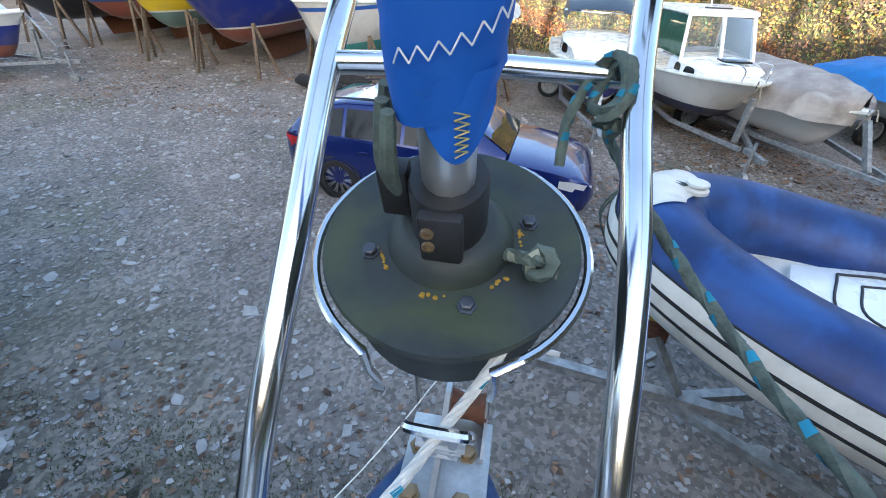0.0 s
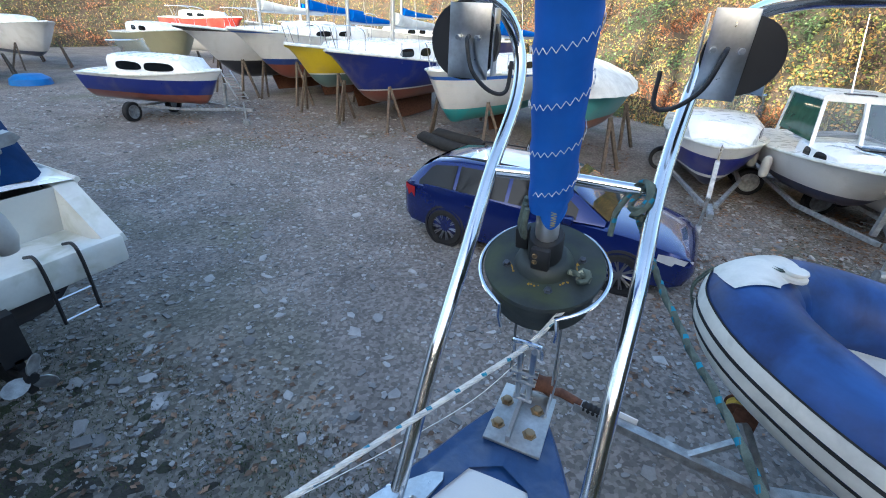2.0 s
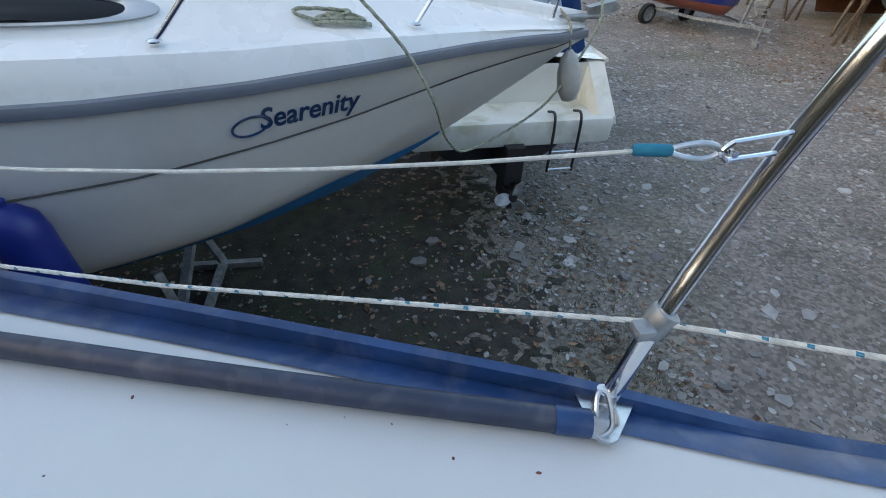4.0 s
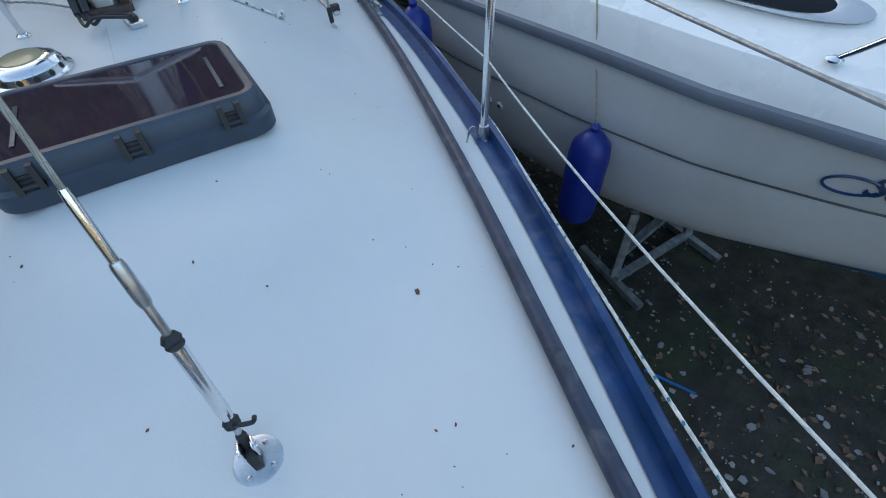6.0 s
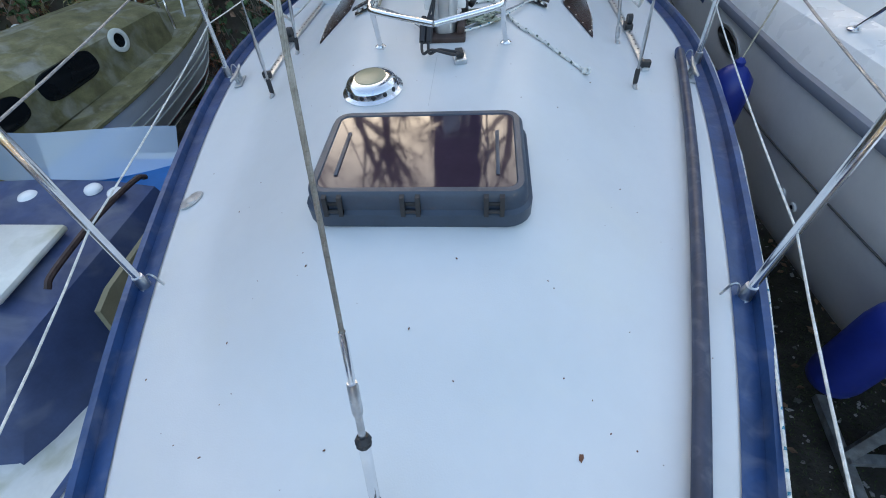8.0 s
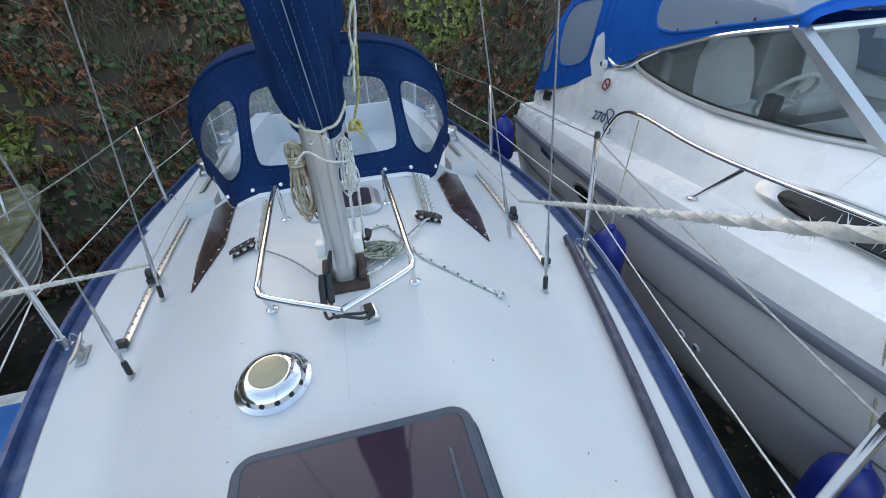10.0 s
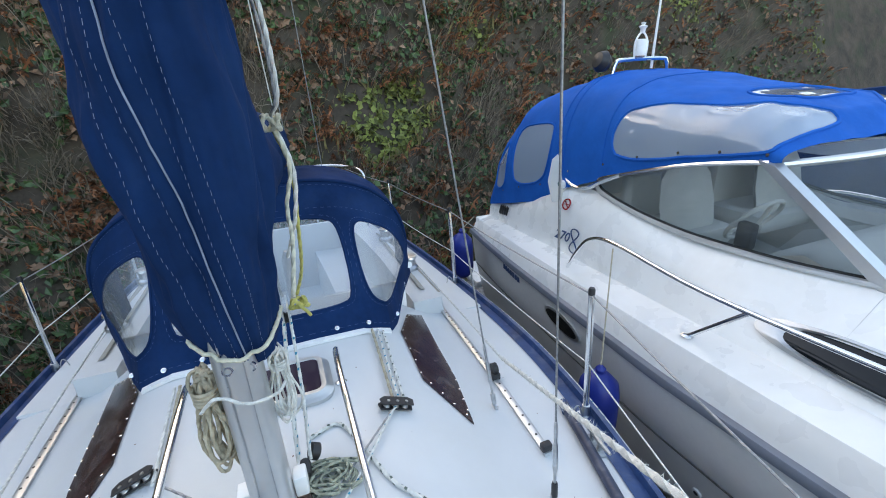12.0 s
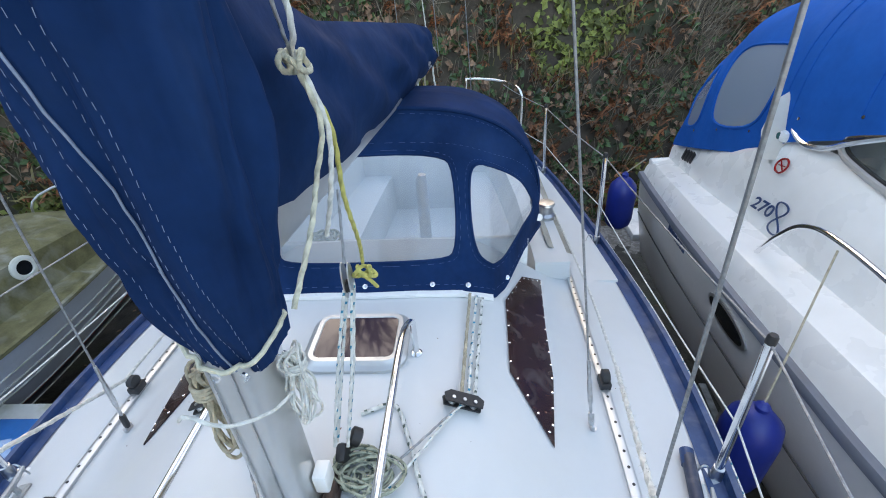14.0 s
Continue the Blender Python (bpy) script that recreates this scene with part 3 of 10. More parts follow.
for sgn in (-1, 1):
    for y in (-5.45, -6.2):
        g = Geo()
        g.spin([(0.062, 0), (0.06, 0.03), (0.045, 0.045), (0.042, 0.09), (0.055, 0.1), (0.05, 0.115), (0, 0.117)], Matrix.Translation((sgn * 0.93, y, edge_z(y) + 0.155)), 20)
        part("winch", g, M["steel2"], YACHT, "stainless sheet winch")


def on_deck(x, y, up=0.0):
    return Vector((x, y, deck_z(x, y) + up))


def deck_frame(x, y, turn=0.0, up=0.0):
    """A pose on the deck with z along its normal."""
    e = 0.02
    n = Vector(((deck_z(x - e, y) - deck_z(x + e, y)) / (2 * e), (deck_z(x, y - e) - deck_z(x, y + e)) / (2 * e), 1)).normalized()
    t = Vector((1, 0, 0))
    t = (t - n * t.dot(n)).normalized()
    m = Matrix((t, n.cross(t), n)).transposed().to_4x4()
    return Matrix.Translation(on_deck(x, y, up)) @ m @ Matrix.Rotation(radians(turn), 4, "Z")


def bolt_head(geo, m, r=0.008, h=0.006):
    geo.spin([(r * 1.5, 0), (r * 1.5, 0.0015), (r, 0.0016), (r, h), (r * 0.8, h + 0.001)], m, 6)


# stemhead fitting
stem = Geo()
stem.box((0.002, 0.100, 0), (0.122, 0.172, 0.008), 0.002, Matrix.Translation((0, 0, deck_z(0, 0.05) + 0.010)))
P_STEM = part("stemhead_plate", stem, M["galv"], YACHT, "galvanised stemhead plate")
zp = deck_z(0, 0.05) + 0.014
g = Geo()
g.prism([(0.02, zp), (0.15, zp), (0.20, zp + 0.02), (0.21, zp + 0.075), (0.17, zp + 0.08), (0.11, zp + 0.04), (0.02, zp + 0.018)], 0, -0.012, -0.004)
part("web", g, M["galv"], P_STEM)
g = Geo()
g.prism([(0.12, zp - 0.01), (0.22, zp - 0.01), (0.235, zp + 0.09), (0.20, zp + 0.11), (0.185, zp + 0.04), (0.12, zp + 0.01)], 0, 0.048, 0.053)
part("roller_cheek", g, M["galv"], P_STEM)
g = Geo()
g.spin([(0.012, -0.03), (0.026, -0.03), (0.019, -0.005), (0.019, 0.008), (0.026, 0.03), (0.012, 0.03)], Matrix.Translation((0.021, 0.19, zp + 0.028)) @ Matrix.Rotation(radians(90), 4, "Y"), 18)
part("bow_roller", g, M["rust"], P_STEM, "rusty bow roller")
for bx, by in ((0.03, 0.13), (0.03, 0.06), (-0.04, 0.13), (-0.04, 0.06)):
    g = Geo()
    bolt_head(g, Matrix.Translation((bx, by, zp)), 0.0105, 0.009)
    part("bolt", g, M["brass"], P_STEM, "bronze-stained hexagon bolt")

# pulpit
PR = 0.0145
def base_plate(x, y, turn, outline, name="base_plate", lift=0.006):
    g = Geo()
    m = deck_frame(x, y, turn, lift)
    g.loft([[m @ Vector((a, b, z)) for a, b in outline] for z in (0, 0.005)])
    g.spin([(0.022, 0.004), (0.019, 0.012), (0.0165, 0.03)], m, 16)
    ob = part(name, g, M["steel2"], YACHT, "stainless pulpit base plate")
    for a, b in ((-0.025, 0.03), (-0.025, -0.03), (0.03, 0.012)):
        s = Geo()
        s.spin([(0.0065, 0.005), (0.006, 0.008), (0.002, 0.009)], m @ Matrix.Translation((a, b, 0)), 10)
        part("screw", s, M["steel2"], ob)
    lp = Geo()
    lp.tube([m @ Vector(p) for p in curve([(0.026, -0.02, 0.004), (0.030, -0.014, 0.022), (0.034, 0, 0.027), (0.038, 0.014, 0.022), (0.042, 0.02, 0.004)], 4)], 0.003, 6)
    part("eye", lp, M["steel2"], ob)
    return ob

for sgn in (-1, 1):
    base_plate(sgn * 0.157, -0.192, 0, [(sgn * a, b) for a, b in ((0.058, -0.014), (0.050, -0.032), (-0.020, -0.042), (-0.034, -0.034), (-0.066, 0.078), (-0.060, 0.096), (-0.036, 0.090), (0.034, 0.026))])
    base_plate(sgn * 0.376, -0.737, 208 if sgn > 0 else -28, [(-0.040, -0.040), (-0.034, -0.048), (-0.012, -0.048), (0.074, -0.018), (0.084, -0.009), (0.086, 0.0), (0.084, 0.009), (0.074, 0.018), (-0.012, 0.048), (-0.034, 0.048), (-0.040, 0.040)], lift=0.013)
    leg = curve([(sgn * 0.157, -0.192, deck_z(0.157, -0.192)), (sgn * 0.157, -0.06, 2.754), (sgn * 0.156, -0.005, 2.834), (sgn * 0.157, 0.104, 2.955), (sgn * (0.160 - sgn * 0.005), 0.235 + (0.02 if sgn > 0 else 0), 3.077), (sgn * 0.166, 0.375, 3.205), (sgn * 0.185, 0.425, 3.30),
                 (sgn * 0.225, 0.40, 3.375), (sgn * 0.28, 0.30, 3.400), (sgn * 0.36, 0.0, 3.395), (sgn * 0.425, -0.26, 3.390), (sgn * 0.445, -0.38, 3.372), (sgn * 0.448, -0.445, 3.31),
                 (sgn * 0.445, -0.52, 3.15), (sgn * 0.444, -0.577, 2.98), (sgn * 0.428, -0.628, 2.856), (sgn * 0.402, -0.682, 2.742), (sgn * 0.378, -0.735, deck_z(0.378, -0.735))], 6)
    g = Geo()
    g.tube(leg, PR, 14)
    part("pulpit_rail", g, M["steel"], YACHT, "polished stainless pulpit tube")
g = Geo()
g.tube([(-0.165, 0.240, 3.078), (0, 0.262, 3.082), (0.152, 0.270, 3.078)], 0.0125, 12)
part("pulpit_crossbar", g, M["steel"], YACHT, "polished stainless crossbar")
for sgn in (-1, 1):
    # navigation lamp on its plate, seen from behind
    m = look((-0.248, 0.28, 3.315), (-0.248, 1.28, 3.315)) if sgn < 0 else look((0.195, 0.275, 3.318), (0.195, 1.27, 3.318))
    g = Geo()
    pw = 0.043 if sgn < 0 else 0.031
    g.box((0, 0, 0), (2 * pw, 0.135, 0.003), 0.0012, m)
    g.box((-(pw + 0.007) * sgn, 0, -0.014), (0.003, 0.120, 0.030), 0.001, m)
    pl = part("lamp_bracket", g, M["steel2"], YACHT, "brushed metal lamp bracket")
    g = Geo()
    g.spin([(r * (1.0 if sgn < 0 else 0.82), z) for r, z in ((0.0, -0.078), (0.04, -0.072), (0.062, -0.052), (0.072, -0.020), (0.072, -0.006), (0, -0.004))], m @ Matrix.Translation(((0.012 if sgn < 0 else 0.024) * sgn, 0, 0)), 28)
    part("navigation_lamp", g, M["black"], pl, "black round navigation lamp housing")
    for dx in (-0.02, 0.02):
        g = Geo()
        bolt_head(g, m @ Matrix.Translation((dx, 0.008, 0.002)), 0.005, 0.012)
        part("nut", g, M["steel2"], pl)
    g = Geo()
    pts = [m @ Vector(p) for p in ((0, 0.01, 0.003), (0.004 * -sgn, 0.0, 0.02), (0.02 * -sgn, -0.05, 0.026), (0.055 * -sgn, -0.085, 0.015), (0.085 * -sgn, -0.085, 0.0), (0.088 * -sgn, -0.03, -0.01))]
    g.tube(curve(pts, 5), 0.0042, 7)
    part("cable", g, M["black"], pl, "black lamp cable")

# furling gear on the forestay
STAY_N = Vector((0, -math.sin(radians(19.5)), math.cos(radians(19.5))))
STAY_C = Vector((0.0, 0.060, 2.993))
def on_stay(d, off=(0, 0)):
    a = Vector((1, 0, 0))
    b = STAY_N.cross(a)
    return STAY_C + STAY_N * d + a * off[0] + b * off[1]
STAY_M = Matrix.Translation(STAY_C) @ Vector((0, 0, 1)).rotation_difference(STAY_N).to_matrix().to_4x4()
g = Geo()
g.spin([(0.0, -0.085), (0.083, -0.085), (0.090, -0.075), (0.0925, -0.012), (0.1005, -0.010), (0.102, -0.004), (0.1005, 0.0), (0.050, 0.001), (0.047, 0.008), (0.041, 0.016), (0.033, 0.021), (0.0, 0.021)], STAY_M, 56)
P_DRUM = part("furling_drum", g, M["drum"], YACHT, "black furling drum stained green with algae")
g = Geo()
g.spin([(0.0, 0.018), (0.033, 0.018), (0.033, 0.062), (0.031, 0.066), (0.024, 0.066), (0.0, 0.060)], STAY_M @ Matrix.Scale(0.85, 4, (1, 0, 0)), 24)
g.box((0.0, -0.034, 0.042), (0.030, 0.010, 0.046), 0.003, STAY_M)
g.box((-0.040, 0.005, 0.045), (0.022, 0.018, 0.045), 0.003, STAY_M)
P_COLLAR = part("clamp_collar", g, M["black"], P_DRUM, "black plastic foil clamp")
for dx, dz in ((-0.008, 0.038), (-0.008, 0.052)):
    g = Geo()
    g.spin([(0.0045, 0), (0.0045, 0.003), (0.0025, 0.003), (0.0025, 0.001)], STAY_M @ Matrix.Translation((dx, -0.0385, dz)) @ Matrix.Rotation(radians(90), 4, "X"), 10)
    part("screw", g, M["brass"], P_DRUM)
for a in (203, 290, 20):
    g = Geo()
    m = STAY_M @ Matrix.Translation((0.0635 * math.cos(radians(a)), 0.0635 * math.sin(radians(a)), 0.0005))
    g.spin([(0.0075, 0), (0.0075, 0.0015), (0.0055, 0.0018), (0.0055, 0.006), (0.0045, 0.0068)], m, 6)
    part("bolt", g, mat("dark_bolt", (0.10, 0.11, 0.13), 0.45, 0.7, var=0.3, scale=60), P_DRUM, "dark steel hexagon bolt")
LICHEN = mat("yellow_lichen", (0.42, 0.25, 0.03), 0.9, var=0.3, scale=60)
for a, r in ((212, 0.056), (262, 0.057), (318, 0.055), (8, 0.054), (28, 0.047)):
    g = Geo()
    rnd_ = random.Random(a)
    for _ in range(9):
        b, q = radians(a + rnd_.gauss(0, 5)), r + rnd_.gauss(0, 0.0012)
        g.spin([(0.0013, -0.0003), (0.0011, 0.0005), (0.0, 0.0009)], STAY_M @ Matrix.Translation((q * math.cos(b), q * math.sin(b), 0.0009)) @ Matrix.Scale(rnd_.uniform(0.6, 1.8), 4), 6)
    tagged(part("lichen", g, LICHEN, P_DRUM, "yellow lichen flecks"), kind="stuff")
g = Geo()
ring = [STAY_M @ Vector((0.109 * math.cos(a), 0.109 * math.sin(a), -0.012)) for a in np.linspace(radians(118), radians(245), 22)]
ring = [STAY_M @ Vector((-0.047, 0.097, -0.012))] + ring + [STAY_M @ Vector((-0.049, -0.097, -0.05)), STAY_M @ Vector((-0.047, -0.093, -0.085))]
g.tube(ring, 0.0038, 8)
ring = [STAY_M @ Vector((0.109 * math.cos(a), 0.109 * math.sin(a), -0.012)) for a in np.linspace(radians(62), radians(-65), 22)]
ring = [STAY_M @ Vector((0.047, 0.097, -0.012))] + ring + [STAY_M @ Vector((0.049, -0.097, -0.05)), STAY_M @ Vector((0.047, -0.093, -0.085))]
g.tube(ring, 0.0038, 8)
part("guard", g, M["steel"], P_DRUM, "stainless wire drum guard")
g = Geo()
foil = [on_stay(d) for d in (0.03, 0.25, 9.8)]
g.tube(foil, 0.0185, 12)
part("foil", g, M["alu"], YACHT, "aluminium luff foil on the forestay")
g = Geo()
g.tube([on_stay(-0.085), on_stay(-0.125)], 0.008, 10)
g.tube(curve([on_stay(-0.115, (-0.018, 0)), on_stay(-0.10, (-0.016, -0.02)), on_stay(-0.10, (0.016, -0.02)), on_stay(-0.115, (0.018, 0))], 5), 0.003, 6)
for sx in (-0.011, 0.011):
    g.box((sx, 0, -0.17), (0.004, 0.016, 0.10), 0.001, STAY_M)
g.tube([STAY_M @ Vector((-0.022, 0, -0.135)), STAY_M @ Vector((0.022, 0, -0.135))], 0.0055, 8)
g.tube([STAY_M @ Vector((-0.022, 0, -0.212)), STAY_M @ Vector((0.022, 0, -0.212))], 0.0055, 8)
for sx in (-0.04, 0.045):
    g.tube([STAY_M @ Vector((sx, 0.0, -0.085)), (sx * 1.1, 0.14, zp + 0.08)], 0.003, 6)
part("stay_toggle", g, M["steel2"], YACHT, "stainless toggle and link plates")

# furled headsail, blue strip outside
FURL = []
def furl_radius(d):
    return interp(d, [0.055, 0.08, 0.16, 0.35, 0.6, 1.2, 3.0, 9.2, 9.4], [0.026, 0.029, 0.0315, 0.035, 0.038, 0.046, 0.058, 0.04, 0.02])
g = Geo()
rings = []
for i, d in enumerate([0.134 + 0.0125 * k for k in range(147)] + list(np.linspace(2.0, 9.4, 40))):
    r0 = furl_radius(d)
    ring = []
    for k in range(28):
        a = 2 * math.pi * k / 28
        ph = ((d / 0.066 - a / (2 * math.pi)) % 1.0)
        r = r0 * (1.0 + 0.075 * (ph - 0.5)) + 0.0012 * noise.noise((math.cos(a) * 2, math.sin(a) * 2, d * 14))
        ring.append(on_stay(d + (0.012 * math.sin(a + 1.2) if d < 0.16 else 0), (r * math.cos(a), r * math.sin(a))))
    rings.append(ring)
g.loft(rings)
SAIL = thing("furled_headsail", tuple(on_stay(0.09)), "furled headsail wrapped in bright blue sun strip with white zigzag stitching", "sail")
part("roll", g, M["sailblue"], SAIL, "bright blue wrapped sailcloth", 50)
# loose tack corner hanging below the first turn, with a stitched patch
g = Geo()
def tack_pt(u, v):
    a = radians(-112 + 92 * u)
    d = 0.158 - v * (0.020 + 0.036 * math.sin(math.pi * min(1, u * 0.9 + 0.05)))
    r = 0.0318 - 0.003 * v + 0.0010 * math.sin(u * 9 + v * 5)
    return on_stay(d, (r * math.cos(a), r * math.sin(a)))
g.grid(tack_pt, 16, 10)
part("tack_corner", g, M["sailblue"], SAIL, "loose blue tack corner", 60)
g = Geo()
for k in range(12):
    u0, v0 = (0.42 + (0.16 if k % 2 else 0.0)), 0.35 + 0.045 * k
    u1, v1 = (0.42 + (0.0 if k % 2 else 0.16)), 0.35 + 0.045 * (k + 1)
    p, q = tack_pt(u0, v0), tack_pt(u1, v1)
    off = (p - on_stay((p - STAY_C).dot(STAY_N))).normalized() * 0.0012
    g.tube([p + off, q + off], 0.0005, 3, cap=False)
tagged(part("tack_stitch", g, mat("yellowed_thread", (0.42, 0.38, 0.16), 0.9, var=0.3, scale=40), SAIL, "pale zigzag stitching on the tack", 0), kind="stuff")
g = Geo()
pts = []
for k in range(1100):
    a = k * 2 * math.pi / 46
    d = (a / (2 * math.pi)) * 0.066 + 0.166 + (0.0038 if k % 2 else -0.0038)
    r = furl_radius(d) * 1.035 + 0.0022
    pts.append(on_stay(d, (r * math.cos(-a - 1.0) * -1, r * math.sin(-a - 1.0))))
for p, q in zip(pts[:-1], pts[1:]):
    g.tube([p, q], 0.00055, 3, cap=False)
part("zigzag_stitch", g, M["thread"], SAIL, "white zigzag stitching", 0)
g = Geo()
for k, off in enumerate(((-0.034, -0.012), (-0.028, -0.022), (-0.036, 0.004))):
    g.tube(curve([on_stay(0.13, off), on_stay(0.09, (off[0] * 1.15, off[1] * 1.1)), on_stay(0.06 + 0.008 * k, (off[0] * 1.05, off[1]))], 4), [0.004, 0.005, 0.005, 0.0055, 0.006, 0.0055, 0.005, 0.004, 0.003], 7)
part("tack_webbing", g, M["ropeg"], SAIL, "algae-green tack webbing")


# foredeck hatch
def rounded(w, h, r, n=5):
    """Outline of a rounded rectangle."""
    out = []
    for cx, cy, a0 in ((w / 2 - r, h / 2 - r, 0), (-w / 2 + r, h / 2 - r, 90), (-w / 2 + r, -h / 2 + r, 180), (w / 2 - r, -h / 2 + r, 270)):
        out += [(cx + r * math.cos(radians(a0 + 90 * k / n)), cy + r * math.sin(radians(a0 + 90 * k / n))) for k in range(n + 1)]
    return out


def hatch(m, w, h, tall, frame_mat, pane_mat, hinges, name, label):
    g = Geo()
    prof = [(0.02, -0.03), (0.02, 0.012), (0.008, 0.02), (0.004, tall - 0.012), (-0.006, tall), (-0.022, tall), (-0.026, tall - 0.004)]
    rings = []
    for off, z in prof:
        o = rounded(w + 2 * off, h + 2 * off, max(0.02, 0.05 + off))
        rings.append([m @ Vector((x, y, z)) for x, y in o])
    g.loft(rings, True, False)
    fr = part(name, g, frame_mat, YACHT, label)
    g = Geo()
    o = rounded(w - 0.044, h - 0.044, 0.03)
    g.loft([[m @ Vector((x, y, z)) for x, y in o] for z in (tall - 0.012, tall - 0.003)])
    part("pane", g, pane_mat, fr, "smoked acrylic pane", 20)
    for hx in hinges:
        g = Geo()
        for dx in (-0.026, 0.014):
            g.prism([(h / 2 - 0.012, tall - 0.004), (h / 2 + 0.012, tall - 0.008), (h / 2 + 0.026, 0.012), (h / 2 + 0.006, 0.012)], 0, hx + dx, hx + dx + 0.012)
        g.box((hx, h / 2 + 0.004, tall * 0.55), (0.05, 0.012, 0.012), 0.003)
        g.tube([(hx - 0.026, h / 2 + 0.016, 0.022), (hx + 0.026, h / 2 + 0.016, 0.022)], 0.006, 8)
        g.v = [tuple(m @ Vector(p)) for p in g.v]
        part("hinge", g, M["black"], fr, "dark plastic hinge")
    return fr


hm = Matrix.Translation((0.005, -2.610, 2.918)) @ Matrix.Rotation(radians(-0.3), 4, "X")
H1 = hatch(hm, 0.575, 0.385, 0.072, M["hatchgrey"], M["smoked"], (-0.205, 0.01, 0.215), "deck_hatch", "blue-grey framed smoked deck hatch")
for sx in (-0.215, 0.22):
    g = Geo()
    g.box((sx, 0.02, 0.0715), (0.010, 0.20, 0.002), 0.0008, hm)
    part("stay_strip", g, M["hatchgrey"], H1, "pale strip under the pane")
hm2 = Matrix.Translation((-0.03, -4.11, deck_z(0, -4.11) + 0.004)) @ Matrix.Rotation(radians(0.5), 4, "X")
hatch(hm2, 0.33, 0.25, 0.035, M["alu"], M["smoked"], (), "cabin_hatch", "small aluminium framed hatch with brown pane")

# mushroom ventilator
vm = deck_frame(0.235, -3.07, 0, 0.0)
g = Geo()
g.spin([(0.112, -0.004), (0.112, 0.004), (0.104, 0.008), (0.098, 0.012), (0.094, 0.030)], vm, 40)
P_VENT = part("ventilator", g, M["steel"], YACHT, "polished stainless mushroom ventilator")
g = Geo()
g.spin([(0.094, 0.030), (0.086, 0.042), (0.062, 0.052), (0.058, 0.052)], vm, 40)
part("dome", g, M["steel"], P_VENT)
g = Geo()
g.spin([(0.0585, 0.050), (0.056, 0.055), (0.030, 0.058), (0, 0.0585)], vm, 32)
part("cap_disc", g, M["yellowed"], P_VENT, "yellowed acrylic centre disc")
for k in range(14):
    g = Geo()
    a = k * 2 * math.pi / 14
    g.spin([(0.0085, -0.001), (0.0085, 0.0015), (0.007, 0.002), (0, 0.002)], vm @ Matrix.Rotation(a, 4, "Z") @ Matrix.Translation((0.0955, 0, 0.021)) @ Matrix.Rotation(radians(78), 4, "Y"), 10)
    part("vent_hole", g, M["black"], P_VENT)

# deck filler and small fittings
g = Geo()
m = deck_frame(0.935, -2.76, 60, 0.003)
g.loft([[m @ Vector((x, y, z)) for x, y in [(0.05 * math.cos(a), 0.030 * math.sin(a)) for a in np.linspace(0, 6.283, 20, False)]] for z in (0, 0.005)])
g.spin([(0.022, 0.005), (0.022, 0.007), (0, 0.007)], m, 16)
part("filler_cap", g, M["steel2"], YACHT, "oval stainless deck filler cap")
rnd = random.Random(4)
for x, y in [(-0.388, -1.893), (-0.108, -2.014), (0.0, -2.12), (0.17, -1.87), (0.33, -1.62), (-0.16, -1.55), (0.45, -2.0), (0.05, -1.38), (-0.30, -1.6), (0.22, -1.5), (-0.25, -1.25), (0.3, -2.3), (-0.55, -2.2),
             (-0.6, -3.3), (-0.3, -3.0), (0.5, -3.1), (0.62, -2.75)]:
    g = Geo()
    m = deck_frame(x, y, rnd.uniform(0, 360), 0.0007)
    s = 0.010 if (x, y) == (-0.388, -1.893) else rnd.uniform(0.0018, 0.004)
    g.loft([[m @ Vector((s * rnd.uniform(0.6, 1.2) * math.cos(a), s * 0.6 * rnd.uniform(0.6, 1.2) * math.sin(a), z)) for a in np.linspace(0, 6.283, 8, False)] for z in (-0.001, 0.0012)])
    part("chip", g, M["rust"], YACHT, "dark chip in the deck paint")

# baby stay
BASE = on_deck(0.024, -1.728)
BTOP = Vector((0.034, -3.34, 7.4))
bd = (BTOP - BASE).normalized()
g = Geo()
m = deck_frame(0.024, -1.728, 0, 0.0)
g.spin([(0.042, 0), (0.042, 0.004), (0.034, 0.008), (0, 0.008)], m, 24)
for sx, sy in ((-1, -1), (1, -1), (-1, 1), (1, 1)):
    g.spin([(0.0045, 0.008), (0.0045, 0.0095), (0.003, 0.0105), (0, 0.0105)], m @ Matrix.Translation((sx * 0.021, sy * 0.021, 0)), 8)
P_BABY = part("baby_stay", g, M["steel2"], YACHT, "wire inner forestay on a round deck plate")
mt = m @ Matrix.Rotation(radians(18), 4, "X")
g = Geo()
g.box((0, 0, 0.024), (0.016, 0.040, 0.040), 0.003, mt)
part("boot", g, M["black"], P_BABY, "black rubber boot round the stay's eye")
for k in (-1, 1):
    g = Geo()
    g.box((k * 0.0105, 0, 0.046), (0.005, 0.024, 0.034), 0.002, mt)
    g.spin([(0.0075, 0), (0.0075, 0.004), (0.005, 0.0055), (0, 0.0055)], mt @ Matrix.Translation((k * 0.0125, 0, 0.048)) @ Matrix.Rotation(radians(90 * k), 4, "Y"), 10)
    part("fork_cheek", g, M["steel"], P_BABY, "bright steel fork cheek with its pin head")
def on_baby(d):
    return BASE + bd * d
